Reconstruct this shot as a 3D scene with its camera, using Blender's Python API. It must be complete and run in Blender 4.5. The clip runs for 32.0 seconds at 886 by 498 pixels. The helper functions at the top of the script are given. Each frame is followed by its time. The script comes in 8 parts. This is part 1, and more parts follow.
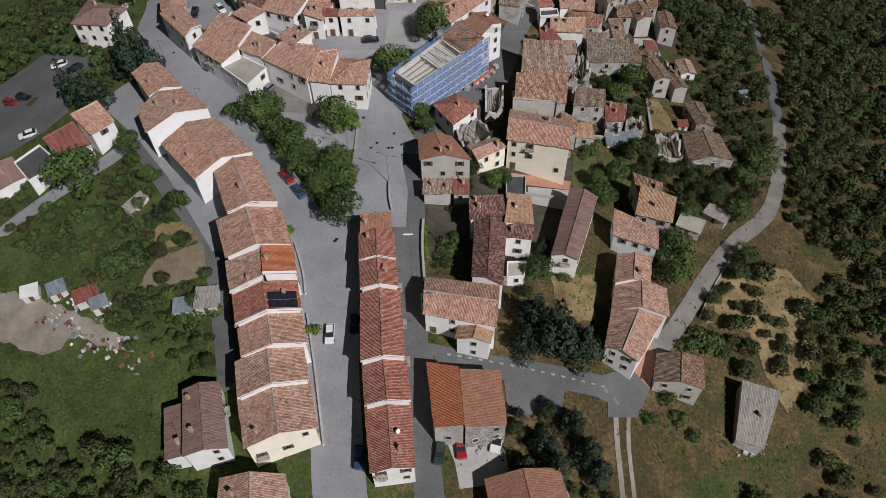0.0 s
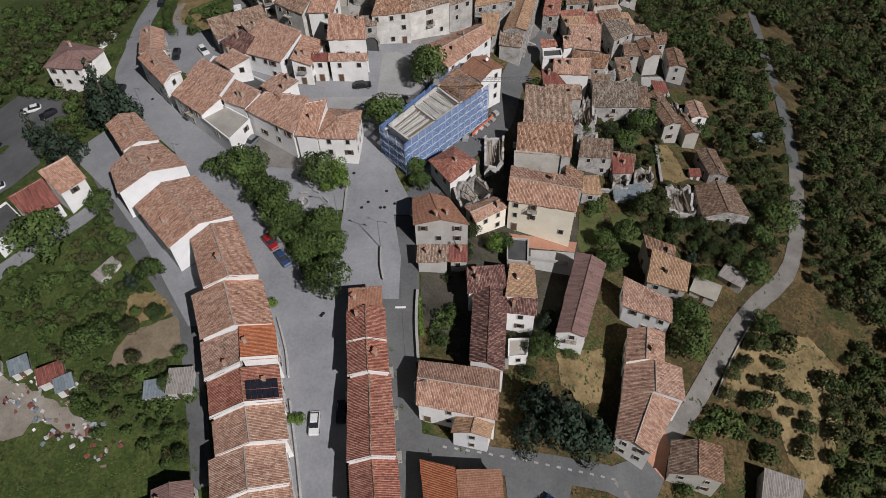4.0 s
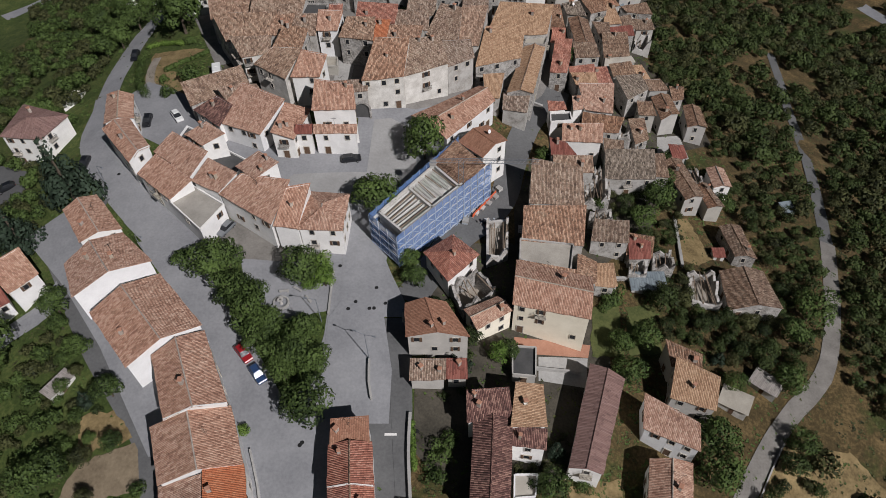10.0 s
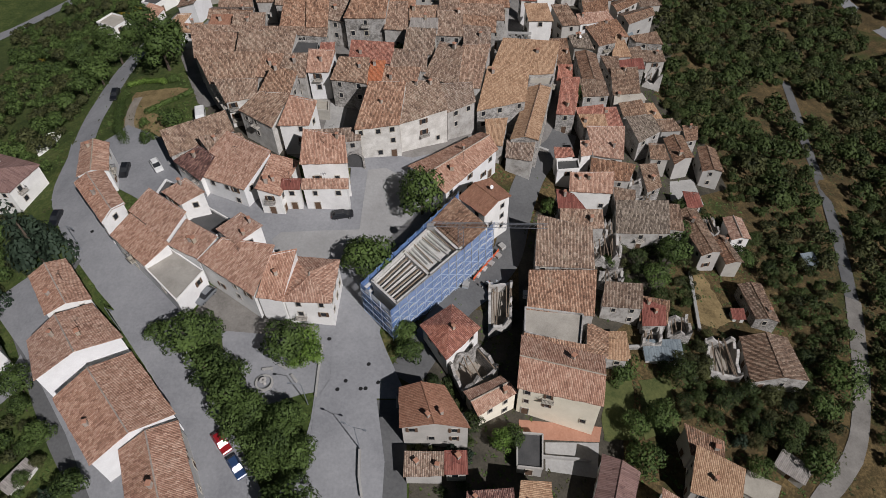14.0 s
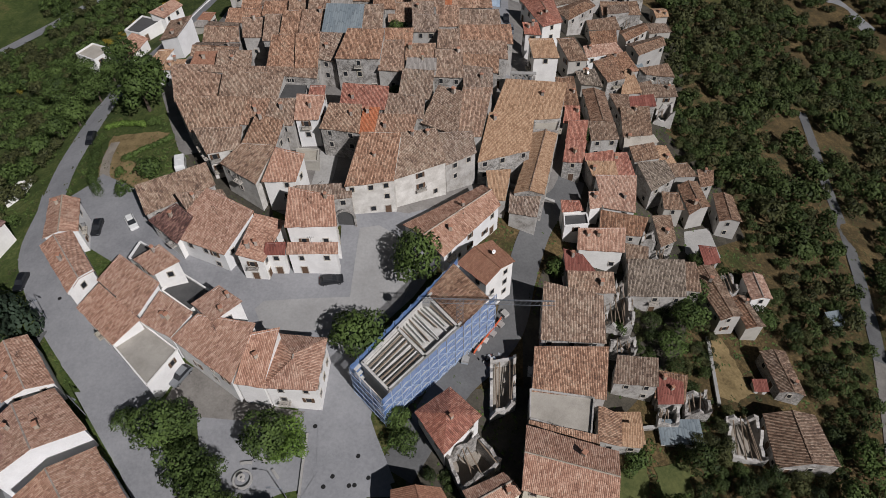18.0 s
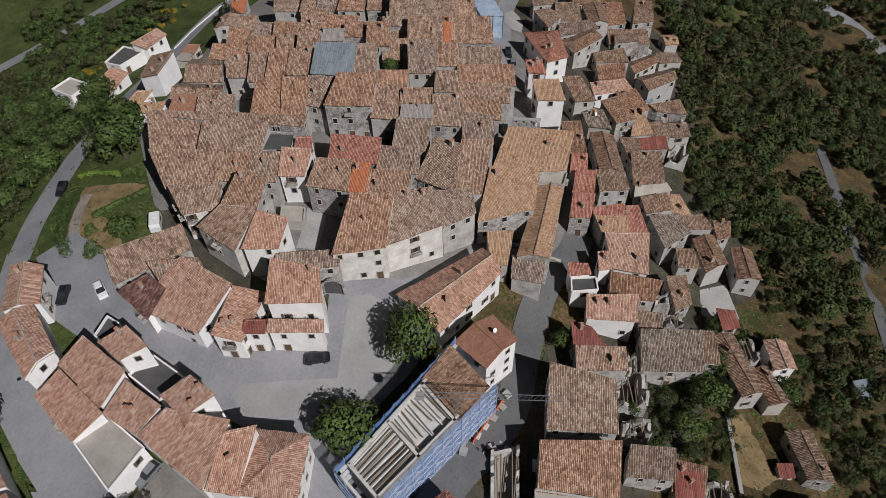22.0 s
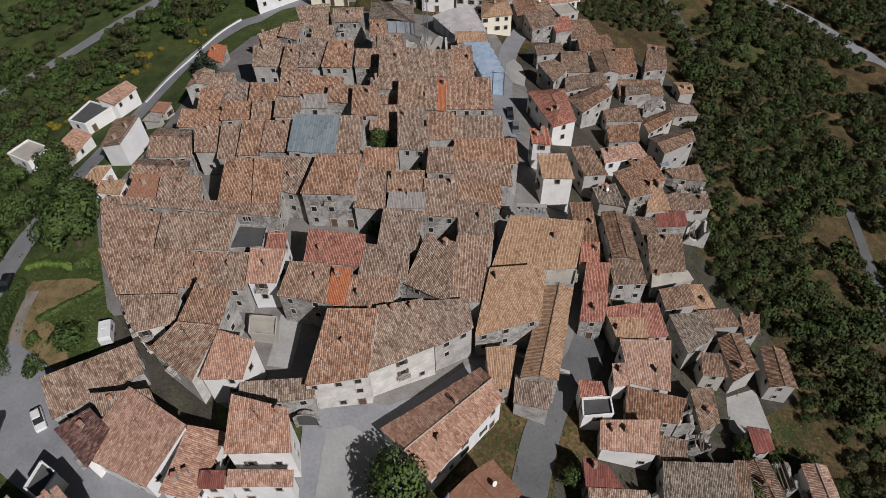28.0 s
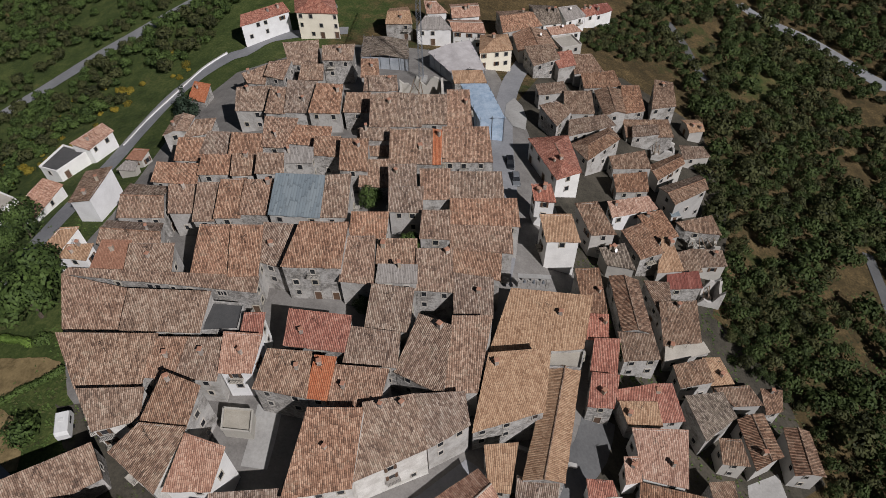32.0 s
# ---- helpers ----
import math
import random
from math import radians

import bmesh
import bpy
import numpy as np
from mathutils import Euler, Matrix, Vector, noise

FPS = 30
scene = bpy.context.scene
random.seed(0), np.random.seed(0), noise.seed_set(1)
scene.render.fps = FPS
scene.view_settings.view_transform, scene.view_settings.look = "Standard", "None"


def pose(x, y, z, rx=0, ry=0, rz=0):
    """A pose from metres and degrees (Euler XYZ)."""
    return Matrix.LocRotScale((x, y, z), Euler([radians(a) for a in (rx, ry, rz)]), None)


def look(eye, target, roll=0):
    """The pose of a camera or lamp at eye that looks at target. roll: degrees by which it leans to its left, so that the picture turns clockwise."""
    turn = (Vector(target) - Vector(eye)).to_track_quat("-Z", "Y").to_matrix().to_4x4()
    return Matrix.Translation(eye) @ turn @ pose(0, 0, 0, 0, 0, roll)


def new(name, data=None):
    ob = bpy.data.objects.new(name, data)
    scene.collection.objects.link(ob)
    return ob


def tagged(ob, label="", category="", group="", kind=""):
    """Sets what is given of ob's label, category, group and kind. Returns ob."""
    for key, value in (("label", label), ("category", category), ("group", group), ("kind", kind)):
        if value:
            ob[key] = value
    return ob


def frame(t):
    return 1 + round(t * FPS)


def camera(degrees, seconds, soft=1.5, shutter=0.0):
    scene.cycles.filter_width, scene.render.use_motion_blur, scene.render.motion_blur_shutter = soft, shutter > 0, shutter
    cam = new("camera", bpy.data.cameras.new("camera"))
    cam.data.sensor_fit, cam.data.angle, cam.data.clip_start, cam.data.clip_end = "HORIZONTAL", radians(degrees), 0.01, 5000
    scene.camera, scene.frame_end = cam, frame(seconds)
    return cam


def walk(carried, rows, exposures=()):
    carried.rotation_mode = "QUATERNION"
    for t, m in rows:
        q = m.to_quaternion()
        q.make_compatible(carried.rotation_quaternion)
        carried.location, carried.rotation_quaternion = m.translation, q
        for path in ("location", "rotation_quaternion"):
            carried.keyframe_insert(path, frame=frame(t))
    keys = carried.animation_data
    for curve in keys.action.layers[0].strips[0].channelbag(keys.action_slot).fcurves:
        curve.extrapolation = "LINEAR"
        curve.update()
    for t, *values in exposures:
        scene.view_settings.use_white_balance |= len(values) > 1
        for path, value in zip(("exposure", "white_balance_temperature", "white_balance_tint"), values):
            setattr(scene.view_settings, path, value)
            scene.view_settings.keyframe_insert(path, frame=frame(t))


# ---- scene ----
# ---- camera ----
cam = camera(66.3, 32.0, soft=0.75)
ROWS = [
    (0.0, 0.000, 0.000, 104.400, 0.000, -50.729, 0.950),
    (1.0, 0.231, 4.287, 104.423, -0.006, -50.642, 0.944),
    (2.0, 0.432, 8.519, 104.445, -0.008, -50.563, 0.938),
    (3.0, 0.608, 12.705, 104.465, -0.007, -50.494, 0.934),
    (4.0, 0.761, 16.853, 104.482, -0.002, -50.433, 0.929),
    (5.0, 0.898, 20.972, 104.497, 0.007, -50.380, 0.926),
    (6.0, 1.020, 25.068, 104.510, 0.018, -50.337, 0.923),
    (7.0, 1.132, 29.149, 104.520, 0.032, -50.302, 0.921),
    (8.0, 1.237, 33.220, 104.526, 0.049, -50.276, 0.920),
    (9.0, 1.337, 37.287, 104.529, 0.068, -50.257, 0.919),
    (10.0, 1.436, 41.354, 104.529, 0.090, -50.246, 0.919),
    (11.0, 1.535, 45.425, 104.524, 0.113, -50.242, 0.920),
    (12.0, 1.636, 49.504, 104.515, 0.138, -50.245, 0.922),
    (13.0, 1.742, 53.594, 104.502, 0.164, -50.253, 0.924),
    (14.0, 1.853, 57.695, 104.483, 0.191, -50.267, 0.927),
    (15.0, 1.971, 61.810, 104.459, 0.219, -50.284, 0.930),
    (16.0, 2.097, 65.940, 104.430, 0.247, -50.305, 0.934),
    (17.0, 2.232, 70.084, 104.394, 0.275, -50.327, 0.938),
    (18.0, 2.375, 74.241, 104.352, 0.303, -50.351, 0.943),
    (19.0, 2.527, 78.412, 104.302, 0.329, -50.374, 0.947),
    (20.0, 2.688, 82.593, 104.245, 0.355, -50.396, 0.951),
    (21.0, 2.857, 86.781, 104.181, 0.379, -50.414, 0.955),
    (22.0, 3.033, 90.975, 104.107, 0.401, -50.428, 0.958),
    (23.0, 3.216, 95.170, 104.025, 0.421, -50.435, 0.961),
    (24.0, 3.404, 99.361, 103.934, 0.437, -50.435, 0.963),
    (25.0, 3.596, 103.543, 103.833, 0.451, -50.425, 0.965),
    (26.0, 3.789, 107.710, 103.721, 0.460, -50.403, 0.964),
    (27.0, 3.981, 111.856, 103.598, 0.465, -50.368, 0.963),
    (28.0, 4.171, 115.974, 103.464, 0.466, -50.317, 0.959),
    (29.0, 4.354, 120.055, 103.317, 0.461, -50.248, 0.954),
    (30.0, 4.530, 124.091, 103.158, 0.450, -50.159, 0.946),
    (31.0, 4.693, 128.073, 102.986, 0.433, -50.048, 0.936),
    (32.0, 4.841, 131.992, 102.799, 0.409, -49.912, 0.923),
]
walk(cam, [(t, pose(x, y, z, 90 + pitch, roll, yaw)) for t, x, y, z, yaw, pitch, roll in ROWS])

# ---- world and sun ----
SUN_FROM = Vector((0.48, -0.57, 0.70)).normalized()
world = bpy.data.worlds.new("sky")
scene.world = world
world.use_nodes = True
wn = world.node_tree.nodes
sky = wn.new("ShaderNodeTexSky")
sky.sky_type = "NISHITA"
sky.sun_disc = False
sky.sun_elevation = math.asin(SUN_FROM.z)
sky.sun_rotation = math.atan2(SUN_FROM.x, SUN_FROM.y)
world.node_tree.links.new(sky.outputs[0], wn["Background"].inputs[0])
wn["Background"].inputs[1].default_value = 0.015
sun_data = bpy.data.lights.new("sun", "SUN")
sun_data.energy = 4.55
sun_data.angle = radians(0.53)
sun_data.color = (0.99, 0.965, 0.992)
sun = new("sun", sun_data)
sun.matrix_world = look(SUN_FROM * 300, (0, 0, 0))
scene.view_settings.exposure = -0.18


# ---- materials ----
def mat_base(name, rough=0.9, metal=0.0):
    m = bpy.data.materials.new(name)
    m.use_nodes = True
    nt = m.node_tree
    b = nt.nodes["Principled BSDF"]
    b.inputs["Roughness"].default_value = rough
    b.inputs["Metallic"].default_value = metal
    b.inputs["Specular IOR Level"].default_value = 0.25
    return m, nt, b


def node(nt, kind, **values):
    n = nt.nodes.new(kind)
    for k, v in values.items():
        n.inputs[k].default_value = v
    return n


def ramp(nt, source, stops, mode="LINEAR"):
    r = nt.nodes.new("ShaderNodeValToRGB")
    r.color_ramp.interpolation = mode
    e = r.color_ramp.elements
    while len(e) < len(stops):
        e.new(0.5)
    for el, (pos, col) in zip(e, stops):
        el.position = pos
        el.color = (*col, 1)
    nt.links.new(source, r.inputs[0])
    return r.outputs[0]


def mixc(nt, fac, a, b, mode="MIX"):
    m = nt.nodes.new("ShaderNodeMix")
    m.data_type = "RGBA"
    m.blend_type = mode
    for sock, v in ((m.inputs[0], fac), (m.inputs[6], a), (m.inputs[7], b)):
        if isinstance(v, bpy.types.NodeSocket):
            nt.links.new(v, sock)
        elif isinstance(v, (int, float)):
            sock.default_value = v
        else:
            sock.default_value = (*v, 1)
    return m.outputs[2]


def maths(nt, op, a, b=0.0):
    m = nt.nodes.new("ShaderNodeMath")
    m.operation = op
    for sock, v in ((m.inputs[0], a), (m.inputs[1], b)):
        if isinstance(v, bpy.types.NodeSocket):
            nt.links.new(v, sock)
        else:
            sock.default_value = v
    return m.outputs[0]


def noise_out(nt, vec, scale, detail=4.0, rough=0.6):
    n = node(nt, "ShaderNodeTexNoise", Scale=scale, Detail=detail, Roughness=rough)
    if vec is not None:
        nt.links.new(vec, n.inputs["Vector"])
    return n.outputs["Fac"]


def bump(nt, b, height, strength, dist):
    n = node(nt, "ShaderNodeBump", Strength=strength, Distance=dist)
    nt.links.new(height, n.inputs["Height"])
    nt.links.new(n.outputs[0], b.inputs["Normal"])


def mat_tiles(name, stops, grey=0.0, col=0.27, row=0.5, stain=0.5, relief=0.07, lichen=0.0, groove_shade_depth=1.0):
    """Barrel tiles in columns: each tile its own tone, shade painted into grooves and row steps, patches of lichen and
    soot.
    """
    m, nt, b = mat_base(name, 0.92)
    stops = [(0.5 + (s - 0.5) * 0.78, (k[0] * 0.90, k[1] * 0.875, k[2] * 0.86)) for s, k in stops]
    uv = nt.nodes.new("ShaderNodeUVMap")
    sep = nt.nodes.new("ShaderNodeSeparateXYZ")
    nt.links.new(uv.outputs[0], sep.inputs[0])
    info = nt.nodes.new("ShaderNodeObjectInfo")
    rnd = info.outputs["Random"]
    geo = nt.nodes.new("ShaderNodeNewGeometry")
    wob = noise_out(nt, uv.outputs[0], 0.7, 3.0)
    u = maths(nt, "ADD", maths(nt, "DIVIDE", sep.outputs[0], col), maths(nt, "MULTIPLY", wob, 0.6))
    fu = maths(nt, "FLOOR", u)
    one = nt.nodes.new("ShaderNodeTexWhiteNoise")
    one.noise_dimensions = "1D"
    nt.links.new(fu, one.inputs["W"])
    v = maths(nt, "ADD", maths(nt, "DIVIDE", sep.outputs[1], row), maths(nt, "ADD", maths(nt, "MULTIPLY", one.outputs["Value"], 0.8), maths(nt, "MULTIPLY", wob, 1.5)))
    fv = maths(nt, "FLOOR", v)
    comb = nt.nodes.new("ShaderNodeCombineXYZ")
    nt.links.new(fu, comb.inputs[0])
    nt.links.new(fv, comb.inputs[1])
    nt.links.new(rnd, comb.inputs[2])
    tile = nt.nodes.new("ShaderNodeTexWhiteNoise")
    tile.noise_dimensions = "3D"
    nt.links.new(comb.outputs[0], tile.inputs["Vector"])
    pos = geo.outputs["Position"]
    patch = noise_out(nt, pos, 0.45, 5.0, 0.7)
    grain = noise_out(nt, pos, 2.6, 4.0, 0.65)
    run = nt.nodes.new("ShaderNodeCombineXYZ")
    nt.links.new(fu, run.inputs[0])
    nt.links.new(maths(nt, "MULTIPLY", v, 0.33), run.inputs[1])
    nt.links.new(maths(nt, "MULTIPLY", rnd, 40.0), run.inputs[2])
    streak = noise_out(nt, run.outputs[0], 0.9, 2.0, 0.5)
    val = maths(nt, "ADD", maths(nt, "MULTIPLY", tile.outputs["Value"], 0.34), maths(nt, "ADD", maths(nt, "MULTIPLY", patch, 0.24), maths(nt, "MULTIPLY", streak, 0.42)))
    c = ramp(nt, val, stops)
    if grey:
        tone = ramp(nt, rnd, [(0.0, (0.80, 0.92, 1.02)), (0.3, (1.0, 0.98, 0.94)), (0.55, (0.88, 0.98, 1.04)), (0.8, (1.10, 0.94, 0.84)), (1.0, (0.92, 0.86, 0.80))])
        c = mixc(nt, grey, c, mixc(nt, 1.0, c, tone, "MULTIPLY"))
    if lichen:
        li = ramp(nt, maths(nt, "ADD", maths(nt, "MULTIPLY", grain, 0.55), maths(nt, "MULTIPLY", patch, 0.45)), [(0.50, (0, 0, 0)), (0.64, (1, 1, 1))])
        c = mixc(nt, maths(nt, "MULTIPLY", li, lichen), c, (0.36, 0.315, 0.235))
    so = ramp(nt, maths(nt, "ADD", maths(nt, "MULTIPLY", patch, 0.5), maths(nt, "MULTIPLY", grain, 0.5)), [(0.34, (1, 1, 1)), (0.47, (0, 0, 0))])
    c = mixc(nt, maths(nt, "MULTIPLY", so, stain), c, (0.10, 0.078, 0.06))
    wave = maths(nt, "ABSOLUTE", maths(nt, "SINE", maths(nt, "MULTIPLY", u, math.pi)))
    # shade between the barrels, multiplied into the tile colour
    groove_shade = ramp(nt, wave, [(0.10, (0.30, 0.28, 0.27)), (0.62, (1, 1, 1))])
    c = mixc(nt, maths(nt, "MULTIPLY", maths(nt, "MINIMUM", maths(nt, "MULTIPLY", grain, 1.55), 1.0), groove_shade_depth), c, groove_shade, "MULTIPLY")
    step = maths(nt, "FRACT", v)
    # row shading: a painted dark line at the start of each tile row
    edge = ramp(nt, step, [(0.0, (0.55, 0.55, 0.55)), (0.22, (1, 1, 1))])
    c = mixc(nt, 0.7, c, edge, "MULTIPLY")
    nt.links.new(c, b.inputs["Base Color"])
    h = maths(nt, "ADD", wave, maths(nt, "ADD", maths(nt, "MULTIPLY", step, 0.5), maths(nt, "MULTIPLY", tile.outputs["Value"], 0.7)))
    bump(nt, b, h, 1.0, relief)
    return m


def mat_plain(name, a, c2, scale=0.6, rough=0.9, metal=0.0, relief=0.02, fine=6.0, spread=(0.35, 0.7), rnd=0.0):
    """A surface of two tones with stains and fine grain."""
    m, nt, b = mat_base(name, rough, metal)
    geo = nt.nodes.new("ShaderNodeNewGeometry")
    big = noise_out(nt, geo.outputs["Position"], scale, 6.0, 0.65)
    small = noise_out(nt, geo.outputs["Position"], fine, 4.0, 0.6)
    c = ramp(nt, maths(nt, "ADD", maths(nt, "MULTIPLY", big, 0.65), maths(nt, "MULTIPLY", small, 0.35)), [(spread[0], a), (spread[1], c2)])
    if rnd:
        info = nt.nodes.new("ShaderNodeObjectInfo")
        t = ramp(nt, info.outputs["Random"], [(0.0, (1 - rnd, 1 - rnd, 1 - rnd)), (0.5, (1, 0.98, 0.95)), (1.0, (1 - rnd * 0.6, 1 - rnd * 0.7, 1 - rnd))])
        c = mixc(nt, 1.0, c, t, "MULTIPLY")
    nt.links.new(c, b.inputs["Base Color"])
    bump(nt, b, small, 0.5, relief)
    return m


def mat_stone(name, light, dark, mortar):
    m, nt, b = mat_base(name, 0.95)
    geo = nt.nodes.new("ShaderNodeNewGeometry")
    vor = node(nt, "ShaderNodeTexVoronoi", Scale=2.6)
    nt.links.new(geo.outputs["Position"], vor.inputs["Vector"])
    big = noise_out(nt, geo.outputs["Position"], 0.35, 6.0, 0.7)
    small = noise_out(nt, geo.outputs["Position"], 5.0, 4.0, 0.65)
    sepc = nt.nodes.new("ShaderNodeSeparateColor")
    nt.links.new(vor.outputs["Color"], sepc.inputs[0])
    c = ramp(nt, maths(nt, "ADD", maths(nt, "MULTIPLY", sepc.outputs[0], 0.35), maths(nt, "MULTIPLY", small, 0.65)), [(0.3, dark), (0.72, light)])
    info = nt.nodes.new("ShaderNodeObjectInfo")
    cover = ramp(nt, maths(nt, "ADD", maths(nt, "MULTIPLY", big, 0.75), maths(nt, "MULTIPLY", info.outputs["Random"], 0.35)), [(0.45, (0, 0, 0)), (0.62, (1, 1, 1))])
    c = mixc(nt, maths(nt, "MULTIPLY", cover, 0.75), c, mortar)
    streak = ramp(nt, big, [(0.3, (0.6, 0.58, 0.55)), (0.55, (1, 1, 1))])
    c = mixc(nt, 1.0, c, streak, "MULTIPLY")
    nt.links.new(c, b.inputs["Base Color"])
    bump(nt, b, maths(nt, "ADD", vor.outputs["Distance"], small), 0.7, 0.06)
    return m


OLD = [(0.22, (0.165, 0.102, 0.075)), (0.40, (0.31, 0.195, 0.136)), (0.55, (0.425, 0.28, 0.202)), (0.74, (0.59, 0.43, 0.325))]
REDT = [(0.2, (0.25, 0.10, 0.075)), (0.5, (0.45, 0.19, 0.135)), (0.8, (0.60, 0.32, 0.24))]
ROOF = {
    "sal": mat_tiles("weathered_salmon_tiles", [(0.22, (0.29, 0.160, 0.115)), (0.43, (0.45, 0.265, 0.190)), (0.60, (0.55, 0.350, 0.260)), (0.78, (0.66, 0.460, 0.355))], grey=0.35, stain=0.35, lichen=0.2, relief=0.05, groove_shade_depth=0.55),
    "old": mat_tiles("old_clay_tiles", OLD, grey=1.0, stain=0.75, lichen=0.45, groove_shade_depth=0.8),
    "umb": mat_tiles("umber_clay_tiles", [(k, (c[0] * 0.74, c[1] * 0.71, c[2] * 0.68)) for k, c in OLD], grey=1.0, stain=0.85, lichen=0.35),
    "tan": mat_tiles("tan_clay_tiles", [(0.2, (0.29, 0.17, 0.10)), (0.5, (0.46, 0.295, 0.185)), (0.8, (0.58, 0.40, 0.26))], stain=0.3, lichen=0.12, relief=0.05, groove_shade_depth=0.6),
    "red": mat_tiles("red_clay_tiles", REDT, grey=0.4, stain=0.4, lichen=0.12),
    "dkr": mat_tiles("dark_red_tiles", [(0.22, (0.08, 0.045, 0.04)), (0.5, (0.20, 0.105, 0.09)), (0.76, (0.40, 0.24, 0.19))], stain=0.5),
    "org": mat_tiles("orange_tiles", [(0.2, (0.44, 0.14, 0.065)), (0.5, (0.52, 0.185, 0.09)), (0.8, (0.60, 0.26, 0.14))], stain=0.15, relief=0.05),
    "brn": mat_tiles("brown_tiles", [(0.2, (0.27, 0.135, 0.085)), (0.5, (0.34, 0.175, 0.115)), (0.8, (0.40, 0.225, 0.15))], stain=0.2, relief=0.03, groove_shade_depth=0.4),
    "pur": mat_tiles("brown_sheet_roof", [(0.2, (0.20, 0.125, 0.11)), (0.5, (0.27, 0.17, 0.15)), (0.8, (0.31, 0.205, 0.185))], row=2.4, stain=0.15, relief=0.03, groove_shade_depth=0.5),
    "rus": mat_tiles("rusty_sheet_roof", [(0.2, (0.17, 0.06, 0.048)), (0.5, (0.25, 0.09, 0.07)), (0.8, (0.33, 0.14, 0.11))], row=1.8, stain=0.35, relief=0.03, groove_shade_depth=0.5),
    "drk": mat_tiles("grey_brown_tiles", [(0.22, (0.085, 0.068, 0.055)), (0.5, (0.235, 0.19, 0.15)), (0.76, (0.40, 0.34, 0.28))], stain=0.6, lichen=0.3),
    "gry": mat_tiles("grey_sheet_roof", [(0.2, (0.26, 0.24, 0.22)), (0.5, (0.33, 0.31, 0.285)), (0.8, (0.40, 0.375, 0.35))], row=2.0, stain=0.3, relief=0.03, groove_shade_depth=0.5),
    "met": mat_tiles("blue_grey_metal_sheets", [(0.2, (0.17, 0.21, 0.235)), (0.5, (0.21, 0.255, 0.28)), (0.8, (0.25, 0.295, 0.315))], col=0.5, row=3.5, stain=0.2, relief=0.015, groove_shade_depth=0.25),
    "con": mat_plain("concrete_roof", (0.30, 0.28, 0.245), (0.48, 0.45, 0.40), 0.35, rnd=0.2),
    "wht": mat_plain("white_roof", (0.55, 0.54, 0.52), (0.72, 0.71, 0.69), 0.4),
}
ROOF["flat_dark"] = mat_plain("dark_bitumen_roof", (0.055, 0.055, 0.055), (0.10, 0.098, 0.095), 0.4)
WALL = {
    "white": mat_plain("white_plaster", (0.62, 0.612, 0.60), (0.83, 0.825, 0.815), 0.35, rnd=0.12, spread=(0.25, 0.6)),
    "cream": mat_plain("cream_plaster", (0.70, 0.65, 0.53), (0.86, 0.81, 0.69), 0.35, rnd=0.15, spread=(0.25, 0.6)),
    "blank": mat_plain("pale_plaster", (0.64, 0.625, 0.61), (0.82, 0.81, 0.80), 0.3, spread=(0.25, 0.6)),
    "pale": mat_plain("weathered_pale_plaster", (0.36, 0.335, 0.295), (0.70, 0.675, 0.63), 0.45, spread=(0.30, 0.62)),
    "gryp": mat_plain("grey_plaster", (0.36, 0.35, 0.33), (0.52, 0.50, 0.47), 0.4, rnd=0.2, spread=(0.3, 0.65)),
    "stone": mat_stone("rubble_stone", (0.47, 0.445, 0.412), (0.19, 0.18, 0.168), (0.47, 0.45, 0.42)),
}
M_GLASS = mat_plain("window_glass", (0.015, 0.017, 0.02), (0.035, 0.037, 0.04), 2.0, rough=0.12)
M_FRAME = mat_plain("window_surround", (0.40, 0.37, 0.33), (0.58, 0.55, 0.50), 1.5, rnd=0.3)
M_SHUT = mat_plain("shutter_wood", (0.10, 0.06, 0.04), (0.17, 0.11, 0.075), 2.0, rnd=0.3)
M_CHIM = mat_plain("chimney_plaster", (0.30, 0.25, 0.21), (0.55, 0.50, 0.45), 1.5, rnd=0.3)
M_ASPH = mat_plain("asphalt", (0.180, 0.182, 0.190), (0.300, 0.300, 0.305), 0.10, relief=0.01, fine=2.0)
M_ASPH_PALE = mat_plain("pale_asphalt", (0.235, 0.230, 0.222), (0.345, 0.340, 0.330), 0.12, relief=0.01, fine=2.0)
M_PATCH = mat_plain("asphalt_dark", (0.085, 0.085, 0.085), (0.15, 0.15, 0.148), 0.12, relief=0.01, fine=2.0)
M_CONC = mat_plain("concrete_paving", (0.26, 0.25, 0.235), (0.42, 0.41, 0.385), 0.15, fine=2.0)
M_DIRT = mat_plain("pale_dirt", (0.16, 0.135, 0.105), (0.38, 0.34, 0.29), 0.2, relief=0.06)
M_OLDPAVE = mat_plain("old_stone_paving", (0.14, 0.13, 0.12), (0.27, 0.255, 0.235), 0.3, fine=3.0)
M_STONY = mat_plain("stony_ground", (0.032, 0.029, 0.022), (0.105, 0.092, 0.070), 0.22, relief=0.08, fine=2.5)
M_DRY = mat_plain("dry_golden_grass", (0.10, 0.072, 0.032), (0.32, 0.235, 0.115), 0.3, relief=0.1, fine=2.0)
M_LANE = mat_plain("pale_worn_lane", (0.135, 0.125, 0.112), (0.25, 0.234, 0.21), 0.25, relief=0.03, fine=2.5)
M_LAWN = mat_plain("worn_lawn", (0.040, 0.055, 0.016), (0.125, 0.130, 0.046), 0.35, relief=0.08, fine=2.0)
M_TERRA = mat_plain("terracotta_paving", (0.32, 0.155, 0.10), (0.46, 0.25, 0.17), 0.5, fine=3.0)
M_SOIL = mat_plain("dug_soil", (0.13, 0.10, 0.065), (0.27, 0.215, 0.145), 0.3, relief=0.1, fine=2.0)
